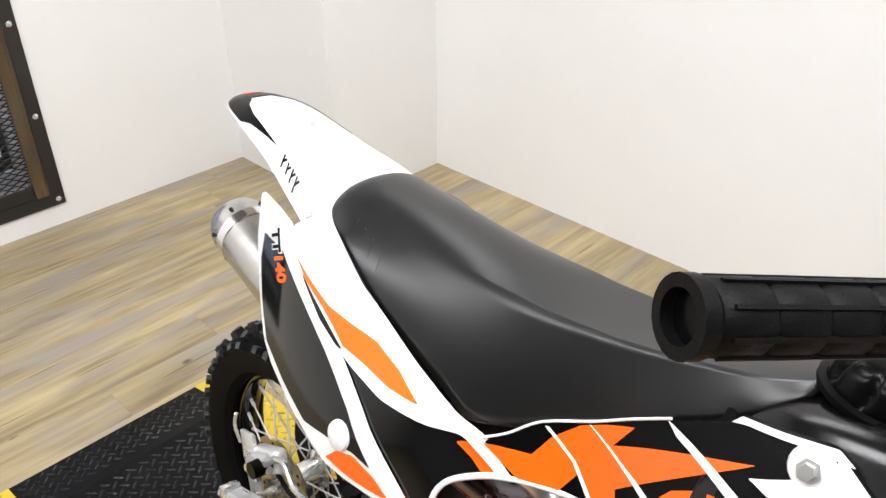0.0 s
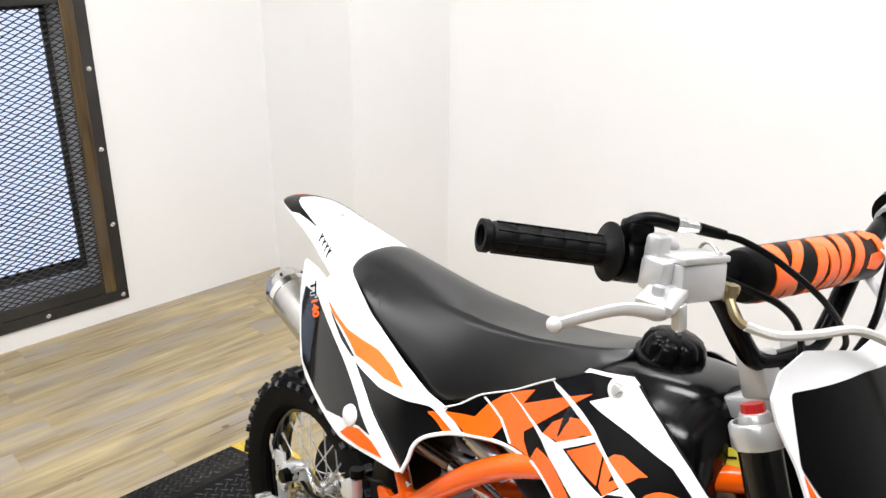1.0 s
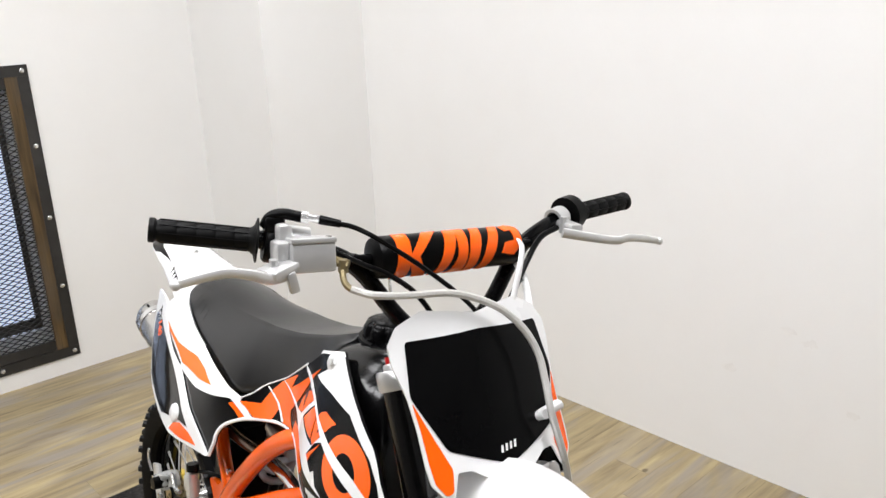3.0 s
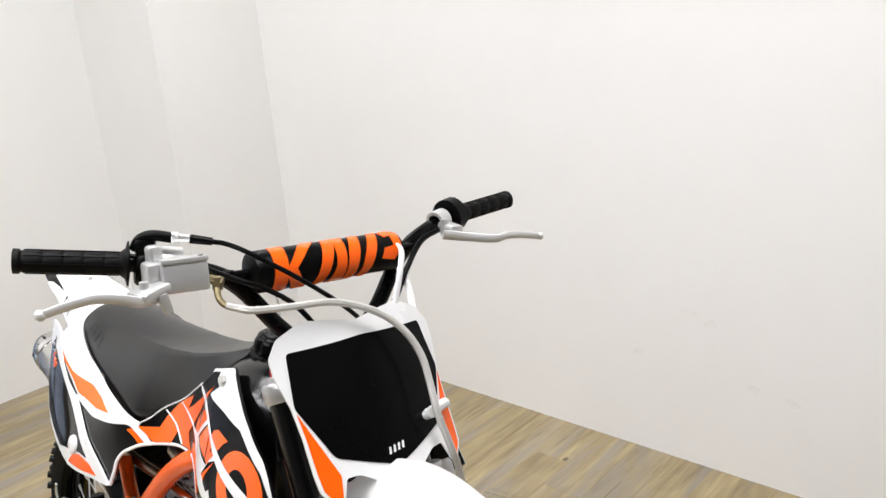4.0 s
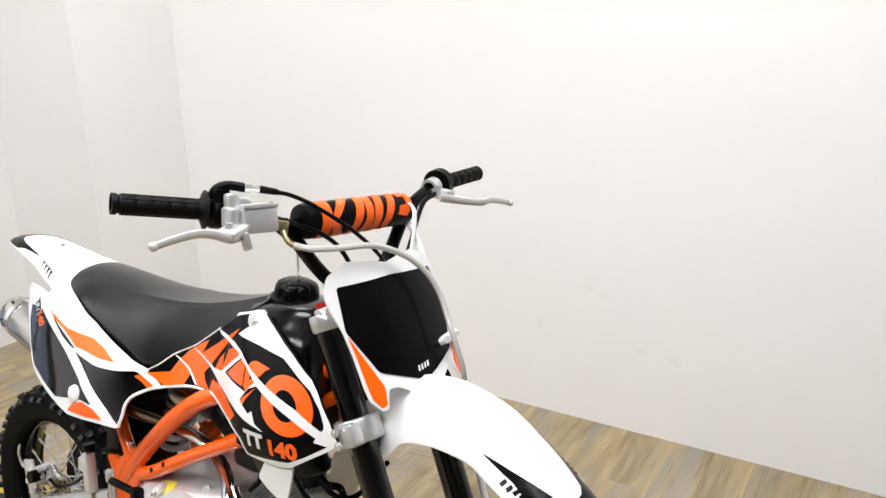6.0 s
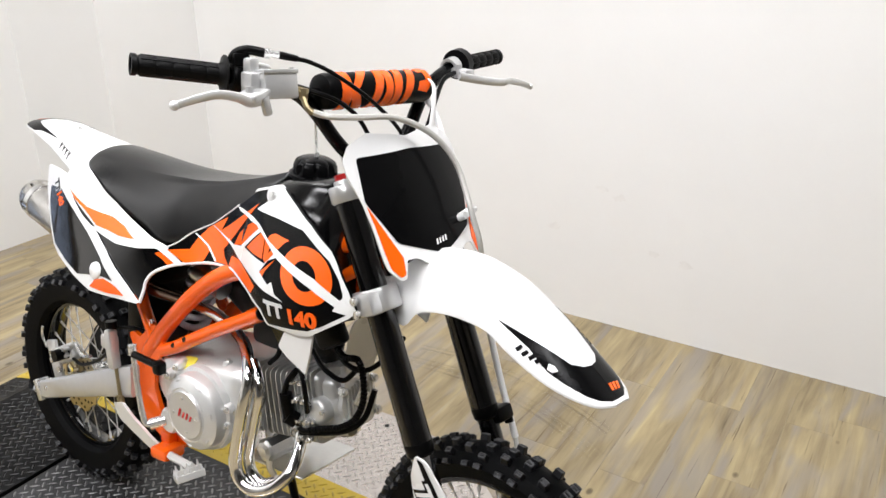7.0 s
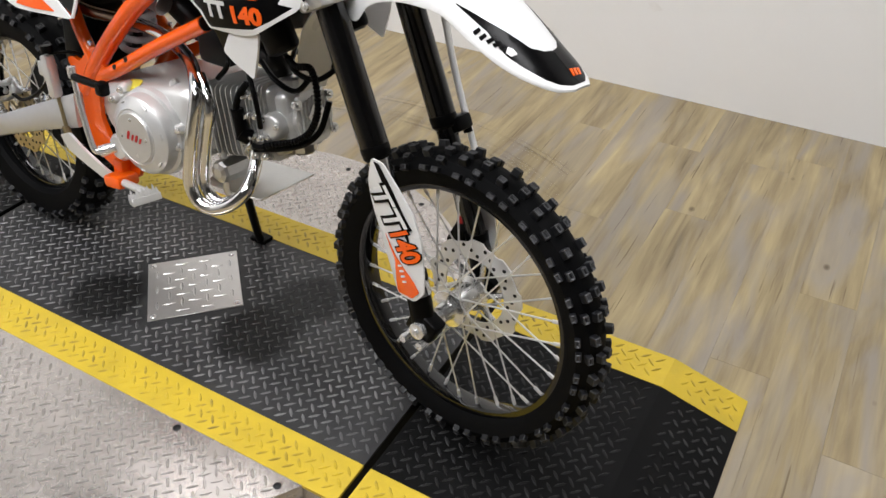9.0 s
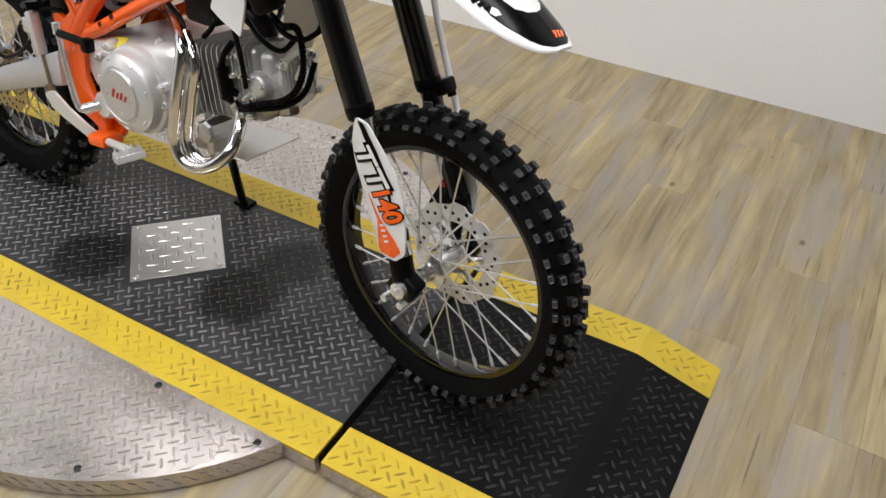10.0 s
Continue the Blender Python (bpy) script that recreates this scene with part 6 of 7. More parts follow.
tail_mark([(-0.174, -0.98), (-0.174, 0.98), (-0.140, 0.98), (-0.136, 0.40), (-0.133, 0.0), (-0.133, -0.40), (-0.140, -0.98)], BLACKG, label="black tip graphic")
for s in (-1, 1):
    tail_mark([(-0.142, s * 0.36), (-0.142, s * 0.99), (-0.088, s * 0.98), (-0.066, s * 0.88), (-0.030, s * 0.83), (0.005, s * 0.80), (-0.035, s * 0.765), (-0.078, s * 0.72), (-0.108, s * 0.60), (-0.126, s * 0.38)], BLACKG)
    # slanted mark of four strokes on the flank
    for k, (u, q, w) in enumerate(((0.026, 0.86, 1.0), (0.041, 0.87, 0.8), (0.055, 0.88, 0.9), (0.069, 0.90, 1.0))):
        tail_mark([(u, s * (q - 0.07 * w)), (u + 0.0035, s * (q - 0.07 * w)), (u + 0.010, s * (q + 0.06 * w)), (u + 0.0065, s * (q + 0.06 * w))], BLACKG, name="mark")
        tail_mark([(u + 0.0085, s * (q - 0.06 * w)), (u + 0.012, s * (q - 0.05 * w)), (u + 0.007, s * (q + 0.01)), (u + 0.0045, s * q)], BLACKG, name="mark")
    for u, q in ((-0.004, 0.0), (0.127, 0.93))[(0 if s < 0 else 1):]:
        b = bmesh.new()
        p = tail_at(u, s * q, 0.0)
        bolt_mesh(b, p, Vector((0, s * (0.9 if q > 0.5 else 0.1), 1)), 0.0055 if q > 0.5 else 0.004, 0.005)
        part("bolt", b, STEEL, tail, "small steel bolt")
tail_mark([(-0.173, -0.3), (-0.173, 0.5), (-0.160, 0.5), (-0.160, -0.3)], DECAL, 0.0022)

for s in (-1, 1):
    strip = panel("tail_side", ([(.124, .803), (.150, .822), (.180, .834), (.212, .819), (.268, .790), (.326, .769)] if s < 0 else [(.124, .785), (.212, .785), (.268, .772), (.326, .760)]) + [ (.396, .747), (.432, .731), (.462, .722), (.490, .705), (.506, .695), (.494, .692), (.468, .705), (.444, .717),
                                (.409, .712), (.349, .709), (.295, .716), (.269, .722), (.223, .744), (.171, .767)], WHITE, bike, s, 0.003, label="white tail side panel with an orange flash")
    decal([(.155, .778), (.194, .766), (.232, .756), (.280, .753), (.314, .752), (.357, .743), (.394, .726), (.351, .724), (.310, .727), (.273, .729), (.251, .740), (.224, .751), (.185, .763)], DECAL_LIT, strip, s, 0.0038, label="orange flash")
    decal([(.173, .767), (.198, .756), (.247, .736), (.273, .725), (.264, .725), (.227, .737), (.193, .753)], DARKM, strip, s, 0.0036)
    mid = panel("side_cover", [(.262, .730), (.295, .724), (.349, .716), (.409, .719), (.444, .722), (.470, .712), (.502, .695), (.477, .689), (.451, .674), (.441, .656), (.440, .635), (.437, .614), (.378, .652), (.322, .690)], GLOSSK, bike, s, -0.001, label="gloss black side cover with a white lower edge")
    decal([(.440, .707), (.448, .711), (.471, .704), (.497, .693), (.475, .688), (.458, .699)], DECAL, mid, s, -0.0002)
    b = bmesh.new()
    tube(b, [on_body(s, 0.002)(u, v, 0) for u, v in ((.436, .614), (.440, .636), (.441, .656), (.451, .673), (.475, .688), (.497, .696), (.525, .703), (.564, .711), (.602, .715), (.636, .720), (.669, .719))], 0.0032, 8, 6)
    part("edge_trim", b, WHITE, mid, "white arched edge trim")
    panel("inner_cover", [(.100, .780), (.170, .765), (.235, .735), (.320, .695), (.370, .655), (.330, .645), (.240, .660), (.150, .690)], BLACKG, bike, s, -0.008, label="black inner cover behind the side panels")
    side = panel("number_side_panel", [(.018, .802), (.079, .804), (.122, .802), (.170, .767), (.228, .736), (.271, .721), (.330, .690), (.381, .654), (.437, .612), (.365, .610), (.302, .608), (.268, .615), (.225, .624), (.152, .642), (.119, .658), (.080, .700), (.038, .750)], WHITE, bike, s, 0.005, label="white side number panel with a black field")
    decal([(.060, .766), (.123, .773), (.155, .759), (.207, .735), (.252, .714), (.317, .680), (.366, .641), (.340, .645), (.293, .638), (.252, .629), (.192, .642), (.131, .660), (.094, .698), (.066, .736)], GLOSSK, side, s, 0.0058, name="number_field", label="gloss black field")
    decal([(.303, .617), (.318, .634), (.342, .642), (.373, .634), (.399, .619), (.354, .616)], DECAL, side, s, 0.0062)
    b = bmesh.new()
    p = on_body(s, 0.006)(.316, .651, 0)
    lathe(b, [(0, 0.005), (0.010, 0.005), (0.016, 0.002), (0.018, -0.003), (0, -0.003)], aim(p, Vector((0, s, 0.15))), 20)
    part("fixing_boss", b, WHITE, side, "white moulded fixing boss")
    if s < 0:
        d1, d2 = Vector((0.70, -0.60)), Vector((0.62, 0.50))
        for txt, p0, mat, f, bold in (("TT", (.080, .779), WHITE, on_body(s, 0.0064), 0.11), ("TT", (.080, .779), BLACKG, on_body(s, 0.0068), 0.045), ("140", (.105, .760), DECAL, on_body(s, 0.0064), 0.045)):
            part("lettering", letters(txt, 0.029, lambda u, v, d, p0=p0, f=f: f(p0[0] + d1.x * u * 0.9 + d2.x * v * 1.5, p0[1] + d1.y * u * 0.9 + d2.y * v * 1.0, d), 0.0006, 0.0, bold), mat, side)
    # shroud
    shroud = panel("tank_shroud", [(.463, .719), (.481, .732), (.505, .754), (.551, .780), (.621, .829), (.668, .861), (.674, .871), (.743, .892), (.765, .884), (.808, .872), (.862, .854), (.916, .830), (.932, .816), (.946, .798), (.963, .779), (.982, .752),
                                   (.950, .727), (.899, .693), (.872, .685), (.830, .680), (.794, .680), (.777, .701), (.731, .713), (.669, .719), (.636, .720), (.602, .715), (.560, .710), (.505, .697), (.484, .710)], BLACKG, bike, s, 0.004, label="black tank shroud with orange and white graphics")
    W = lambda o, l=0.0054: decal(o, WHITE, shroud, s, l, r=0.0008)
    Or = lambda o, l=0.0049: decal(o, DECAL, shroud, s, l, r=0.001)
    b = bmesh.new()
    tube(b, [on_body(s, 0.004)(u, v, 0) for u, v in ((.462, .722), (.481, .734), (.505, .756), (.551, .782), (.585, .806), (.619, .830))], 0.0014, 6, 5)
    part("edge_rim", b, WHITE, shroud, "thin white upper rim")
    panel("seat_base", [(.370, .715), (.420, .732), (.455, .738), (.510, .764), (.556, .792), (.622, .838), (.660, .862), (.690, .820), (.640, .730), (.550, .714), (.460, .700)], BLACKM, bike, s, -0.012, label="black seat base")
    # broken orange strokes
    Or([(.465, .718), (.509, .726), (.520, .749), (.541, .772), (.565, .7875), (.591, .802), (.577, .775), (.658, .827), (.700, .853), (.669, .822), (.594, .744), (.600, .733), (.619, .722), (.576, .717), (.558, .737), (.545, .709), (.506, .701), (.485, .710)])
    Or([(.631, .762), (.645, .786), (.670, .808), (.701, .822), (.725, .825), (.733, .821), (.712, .809), (.691, .790), (.676, .777)])
    Or([(.693, .778), (.742, .817), (.755, .814), (.765, .781)])
    Or([(.769, .782), (.759, .812), (.779, .808), (.779, .794), (.789, .803), (.798, .803), (.781, .778)])
    Or([(.764, .812), (.770, .820), (.782, .825), (.823, .824), (.813, .818), (.804, .807), (.798, .804)])
    Or([(.768, .761), (.803, .790), (.785, .768), (.777, .752)])
    Or([(.623, .724), (.629, .742), (.666, .747), (.718, .741), (.757, .733), (.743, .717), (.689, .720), (.638, .723)])
    ring_o = [(.878 + .0545 * math.cos(a) + .007 * math.sin(a), .7835 + .0405 * math.sin(a) - .011 * math.cos(a)) for a in (2 * math.pi * k / 32 for k in range(32))]
    ring_i = [(.877 + .0250 * math.cos(a) + .003 * math.sin(a), .7835 + .0205 * math.sin(a) - .007 * math.cos(a)) for a in (2 * math.pi * k / 24 for k in range(24))]
    decal(ring_o, DECAL, shroud, s, 0.0048, r=0)
    decal(ring_i, BLACKG, shroud, s, 0.0052, r=0)
    W([(.700, .844), (.746, .876), (.746, .890), (.765, .884), (.808, .872), (.862, .854), (.916, .830), (.932, .816), (.946, .798), (.963, .779), (.981, .751), (.956, .760), (.954, .774), (.942, .794), (.919, .815), (.898, .824), (.868, .837), (.845, .845), (.779, .846), (.729, .845)])
    W([(.668, .863), (.674, .871), (.743, .892), (.757, .889), (.721, .881), (.681, .869)], 0.0056)
    W([(.618, .828), (.699, .829), (.727, .826), (.771, .811), (.811, .803), (.899, .784), (.951, .763), (.963, .777), (.982, .752), (.966, .744), (.941, .745), (.944, .752), (.896, .769), (.808, .793), (.759, .811), (.719, .822), (.690, .8215), (.631, .823)], 0.0058)
    W([(.778, .777), (.794, .794), (.805, .805), (.816, .799), (.785, .784), (.768, .762)], 0.0060)
    W([(.666, .772), (.734, .823), (.741, .819), (.684, .775)], 0.0060)
    W([(.548, .779), (.592, .768), (.630, .763), (.682, .775), (.780, .777), (.768, .761), (.800, .750), (.809, .757), (.822, .741), (.844, .735), (.791, .738), (.745, .744), (.659, .749), (.594, .765)], 0.0056)
    W([(.510, .755), (.514, .756), (.551, .741), (.580, .719), (.575, .718), (.547, .740)], 0.0056)
    W([(.792, .687), (.801, .682), (.861, .693), (.896, .700), (.926, .717), (.968, .746), (.982, .752), (.969, .739), (.899, .692), (.872, .685), (.795, .679)], 0.0056)
    W([(.636, .720), (.643, .723), (.737, .716), (.781, .703), (.798, .681), (.792, .681), (.775, .700), (.728, .713)], 0.0054)
    if s < 0:
        f = on_body(s, 0.0056)
        for txt, p0, size, wide, mat in (("TT", (.797, .7005), .0330, 1.22, SILVERT), ("140", (.853, .7030), .0330, 1.28, DECAL)):
            d1, d2 = Vector((0.99, 0.12)), Vector((-0.16, 0.98))
            part("lettering", letters(txt, size, lambda u, v, d, p0=p0, wide=wide, d1=d1, d2=d2: f(p0[0] + d1.x * u * wide + d2.x * v, p0[1] + d1.y * u * wide + d2.y * v, d), 0.0006, 0.0, 0.05), mat, shroud)
    b = bmesh.new()
    p = on_body(s, 0.006)(.734, .874, 0)
    lathe(b, [(0, 0.004), (0.010, 0.004), (0.015, 0.002), (0.017, -0.002), (0, -0.002)], aim(p, Vector((0, s, 0.3))), 20)
    part("fixing_boss", b, WHITE, shroud, "white moulded fixing boss")
    b = bmesh.new()
    bolt_mesh(b, p + Vector((0, s * 0.004, 0.001)), Vector((0, s, 0.3)), 0.006, 0.005)
    part("bolt", b, STEEL, shroud, "steel bolt")
    # lower fin and dark duct behind
    fin_bm = sheet(bmesh.new(), round_outline([(0.838, 0.681), (0.9, 0.693), (0.895, 0.66), (0.885, 0.619), (0.875, 0.624), (0.845, 0.636), (0.823, 0.65)], 0.006), lambda u, v, d, s=s: Vector((u, s * (0.163 - 0.03 * (0.69 - v) - d), v)), 0.004, 0.014)
    part("shroud_fin", fin_bm, WHITE, shroud, "white lower fin")
    panel("fin_root", [(.792, .682), (.842, .682), (.806, .638)], BLACKG, shroud, s, -0.002, label="black inner fin")
    b = bmesh.new()
    box(b, (0.062, 0.028, 0.066), Matrix.Translation((.862, s * 0.086, .672)) @ Matrix.Rotation(radians(-30), 4, "Y"), 0.01)
    part("air_duct", b, BLACKM, shroud, "black air duct")

# airbox and undertray in black between the panels
bm = bmesh.new()
box(bm, (0.17, 0.13, 0.20), Matrix.Translation((0.27, 0, 0.70)) @ Matrix.Rotation(radians(10), 4, "Y"), 0.02)
part("airbox", bm, BLACKM, bike, "black plastic airbox")
bm = bmesh.new()
box(bm, (0.078, 0.132, 0.235), Matrix.Translation((0.286, 0, 0.535)) @ Matrix.Rotation(radians(4), 4, "Y"), 0.018)
box(bm, (0.016, 0.110, 0.090), Matrix.Translation((0.262, 0, 0.400)) @ Matrix.Rotation(radians(-14), 4, "Y"), 0.004)
part("mud_flap", bm, BLACKM, bike, "black rubber mud flap")

# --- frame ---
bm = bmesh.new()
for s in (-1, 1):
    tube(bm, [(.350, s * .088, .440), (.384, s * .091, .490), (.427, s * .091, .543), (.473, s * .091, .592), (.523, s * .091, .640), (.586, s * .090, .688), (.640, s * .082, .716), (.760, s * .060, .770), (.880, s * .030, .820)], 0.0175, 16, 6)
    tube(bm, [(.420, s * .094, .492), (.470, s * .095, .517), (.580, s * .093, .583), (.701, s * .088, .650)], 0.0138, 14, 5)
    tube(bm, [(.660, s * .080, .632), (.740, s * .066, .680), (.830, s * .050, .735), (.900, s * .025, .785)], 0.0115, 12, 5)
    tube(bm, [(.330, s * .085, .605), (.352, s * .088, .562), (.382, s * .092, .522), (.396, s * .094, .490)], 0.013, 12, 5)
    tube(bm, [(.120, s * .056, .770), (.240, s * .060, .770), (.420, s * .056, .745), (.560, s * .054, .700)], 0.011, 10, 5)
frame_ = part("frame", bm, ORANGE, bike, "orange painted steel frame")
for s in (-1, 1):
    bm = bmesh.new()
    rod(bm, (.695, s * .0883, .6468), (.7045, s * .0879, .6518), 0.0126, 14)
    part("tube_plug", bm, BLACKM, frame_, "black end plug")
    bm = bmesh.new()
    o = [(.312, .500), (.330, .470), (.338, .420), (.345, .350), (.362, .318), (.430, .292), (.488, .296), (.500, .320), (.470, .345), (.420, .345), (.395, .400), (.400, .450), (.430, .500), (.405, .545), (.370, .520), (.350, .500), (.330, .508)]
    sheet(bm, round_outline(o, 0.008), lambda u, v, d, s=s: Vector((u, s * (0.100 - d), v)), 0.010, 0.04)
    part("pivot_plate", bm, ORANGE, frame_, "orange pivot plate")
    for x, z in ((.470, .522), (.505, .545), (.386, .545)):
        bm = bmesh.new()
        y = s * (0.112 if x > .4 else .100)
        rod(bm, (x, y - s * 0.008, z), (x, y - s * 0.003, z), 0.0048, 10)
        part("frame_bolt", bm, DARKM if x > .4 else STEEL, frame_)

# --- swingarm, chain, rear brake ---
bm = bmesh.new()
for s in (-1, 1):
    m = []
    secs = [(-0.028, .256, .020), (0.00, .264, .023), (.10, .306, .026), (.22, .355, .030), (.345, .404, .036)]
    rings = []
    for x, z, h in secs:
        rings.append([bm.verts.new((x, s * y, z + k * h)) for y, k in ((.096, 1), (.118, 1), (.121, .85), (.121, -.85), (.118, -1), (.096, -1))])
    for a, b in zip(rings, rings[1:]):
        for k in range(6):
            bm.faces.new((a[k], a[(k + 1) % 6], b[(k + 1) % 6], b[k]))
    bm.faces.new(rings[0])
    bm.faces.new(rings[-1][::-1])
box(bm, (0.06, 0.20, 0.05), pose(0.315, 0, 0.395, 0, -22, 0), 0.008)
swing = part("swingarm", bm, SWINGM, bike, "silver box-section swingarm")
for s in (-1, 1):
    bm = bmesh.new()
    box(bm, (0.020, 0.030, 0.052), Matrix.Translation((-0.036, s * .108, .250)) @ Matrix.Rotation(radians(-24), 4, "Y"), 0.003)
    rod(bm, (-0.066, s * .108, .240), (-0.036, s * .108, .252), 0.0055, 8)
    rod(bm, (-0.070, s * .108, .238), (-0.060, s * .108, .242), 0.009, 6)
    part("chain_adjuster", bm, STEEL, swing, "steel chain adjuster")
bm = bmesh.new()
box(bm, (0.021, 0.022, 0.085), Matrix.Translation((0.285, -.122, .460)) @ Matrix.Rotation(radians(-8), 4, "Y"), 0.005)
box(bm, (0.040, 0.020, 0.030), Matrix.Translation((0.270, -.118, .470)), 0.004)
rmc = part("rear_brake_cylinder", bm, ALU, bike, "silver rear brake master cylinder")
bm = bmesh.new()
rod(bm, (0.285, -.122, .508), (0.283, -.122, .522), 0.012, 14)
part("cylinder_cap", bm, BLACKM, rmc, "black cap")
bm = bmesh.new()
rod(bm, (0.296, -.122, .420), (0.312, -.124, .345), 0.0042, 8)
rod(bm, (0.308, -.124, .362), (0.313, -.124, .340), 0.008, 8)
part("push_rod", bm, BRASS, rmc, "brass coloured push rod")
bm = bmesh.new()
tube(bm, [(0.283, -.118, .505), (0.33, -.10, .515), (0.36, -.07, .50)], 0.0035, 6, 4)
tube(bm, [(0.265, -.112, .450), (0.19, -.100, .395), (0.10, -.085, .350), (0.045, -.075, .345)], 0.004, 6, 5)
part("rear_brake_hose", bm, BLACKM, bike, "black rear brake hose")
CMX = Matrix.Translation((0.012, -.066, .345)) @ Matrix.Rotation(radians(-28), 4, "Y")
bm = bmesh.new()
box(bm, (0.080, 0.028, 0.044), CMX, 0.012, 3)
box(bm, (0.050, 0.020, 0.030), CMX @ Matrix.Translation((0.006, -0.020, 0.004)), 0.008, 2)
box(bm, (0.040, 0.008, 0.120), Matrix.Translation((-0.030, -.074, .305)) @ Matrix.Rotation(radians(-18), 4, "Y"), 0.003)
rcal = part("rear_caliper", bm, ALU, bike, "cast aluminium rear brake caliper")
for dx, dz, r, h, mt in ((0.016, 0.002, 0.015, 0.044, BLACKM), (-0.024, -0.004, 0.008, 0.034, STEEL), (0.036, 0.010, 0.006, 0.030, STEEL), (-0.034, 0.014, 0.0055, 0.026, STEEL), (-0.040, -0.030, 0.009, 0.018, STEEL)):
    bm = bmesh.new()
    p, q = CMX @ Vector((dx, -0.010, dz)), CMX @ Vector((dx, -h, dz))
    rod(bm, p, q, r, 14 if r > 0.01 else 6, r * 0.9)
    part("caliper_bolt" if mt is STEEL else "piston_cap", bm, mt, rcal, smooth=r > 0.01)
bm = bmesh.new()
tube(bm, [CMX @ Vector((0.040, -0.012, 0.012)), (0.075, -.084, .392), (0.115, -.092, .380), (0.160, -.100, .395)], 0.0045, 8, 5)
part("hose_end", bm, STEEL, rcal, "bright hose end")
bm = bmesh.new()
tube(bm, [(-0.050, -.085, .345), (-0.062, -.088, .372), (-0.058, -.088, .398)], 0.003, 6, 4)
part("bleed_nipple", bm, STEEL, rcal)
bm = bmesh.new()
lathe(bm, [(0.030, -0.003), (0.098, -0.003), (0.105, -0.001), (0.105, 0.001), (0.098, 0.003), (0.030, 0.003)], Matrix.Translation((0, 0.052, 0.268)) @ TO_Y, 40, True)
part("sprocket", bm, DARKM, bike, "dark steel rear sprocket")
lb = bmesh.new()
box(lb, (0.011, 0.007, 0.008), Matrix(), 0.0012, 1)
lm = finish(lb, DARKM, "chain_link")
chain = part("chain", tube(bmesh.new(), [(-0.10, .052, .27), (-0.06, .052, .36), (0.02, .052, .372), (.20, .052, .40), (.40, .052, .425)], 0.0022, 6, 5), DARKM, bike, "dark drive chain")
for k in range(36):
    t = k / 35
    p = Vector((0.02, .052, .372)).lerp(Vector((.40, .052, .425)), t)
    piece("chain_link", lm, chain, Matrix.Translation(p))
    p = Vector((0.02, .052, .166)).lerp(Vector((.40, .052, .365)), t)
    piece("chain_link", lm, chain, Matrix.Translation(p))
bm = bmesh.new()
box(bm, (0.13, 0.020, 0.045), Matrix.Translation((0.25, .052, .265)) @ Matrix.Rotation(radians(-24), 4, "Y"), 0.008)
part("chain_guide", bm, BLACKM, bike, "black chain guide")

# --- rear shock ---
bm = bmesh.new()
a, b = Vector((.385, -.006, .455)), Vector((.456, -.006, .705))
d = (b - a).normalized()
u1, u2 = d.orthogonal().normalized(), d.cross(d.orthogonal().normalized())
tube(bm, [a + (b - a) * (0.22 + 0.66 * k / 84) + (u1 * math.cos(2 * math.pi * k / 12) + u2 * math.sin(2 * math.pi * k / 12)) * 0.027 for k in range(85)], 0.0068, 10, 1)
shock = part("rear_shock", bm, SPRING, bike, "rear shock with a pale grey coil spring")
bm = bmesh.new()
rod(bm, a, b, 0.010, 12)
rod(bm, a + d * 0.18, b, 0.020, 16)
part("shock_body", bm, DARKM, shock, "dark shock body")
bm = bmesh.new()
rod(bm, (.545, -.043, .640), (.470, -.046, .662), 0.020, 16)
part("reservoir", bm, ALUB, shock, "aluminium reservoir")

# --- engine ---
bm = bmesh.new()
box(bm, (0.265, 0.214, 0.140), Matrix.Translation((.548, 0, .440)) @ Matrix.Rotation(radians(-10), 4, "Y"), 0.034, 4)
lathe(bm, [(0, -.1), (.070, -.1), (.078, -.09), (.080, .09), (0, .1)], Matrix.Translation((.560, -.006, .425)) @ TO_Y, 40)
lathe(bm, [(0, -.09), (.052, -.09), (.056, -.08), (.056, .09), (0, .09)], Matrix.Translation((.452, 0, .428)) @ TO_Y, 32)
engine = part("engine", bm, CASE, bike, "bare aluminium single-cylinder engine", sharp=50)
EM = Matrix.Translation((.566, -.112, .424)) @ TO_Y
bm = bmesh.new()
lathe(bm, [(0, .0395), (.0490, .0395), (.0500, .0365), (.0520, .0365), (.0535, .0385), (.0690, .0310), (.0735, .0265), (.0755, .0200), (.0765, .0060), (.0825, .0030), (.0850, -.008), (0, -.008)], EM, 56)
cover = part("clutch_cover", bm, CASE, engine, "silver round clutch cover with a red mark", sharp=26)
bm = bmesh.new()
lathe(bm, [(0, .0425), (.046, .0425), (.0485, .040), (0, .038)], EM, 44)
part("cover_disc", bm, SILVERP, cover, "matt silver cover disc")
for k in range(7):
    a = 2 * math.pi * (k + 0.3) / 7
    bm = bmesh.new()
    p = EM @ Vector((.0665 * math.cos(a), .0665 * math.sin(a), .0315))
    box(bm, (0.013, 0.0045, 0.006), aim(p, Vector((0, -1, 0)), a + 1.57), 0.0015, 1)
    part("cover_rib", bm, ALU, cover, smooth=False)
for k in range(4):
    a = 2 * math.pi * k / 4 + 0.15
    bm = bmesh.new()
    bolt_mesh(bm, EM @ Vector((.034 * math.cos(a), .034 * math.sin(a), .042)), Vector((0, -1, 0)), 0.0026, 0.002)
    part("cover_bolt", bm, STEEL, cover, smooth=False)
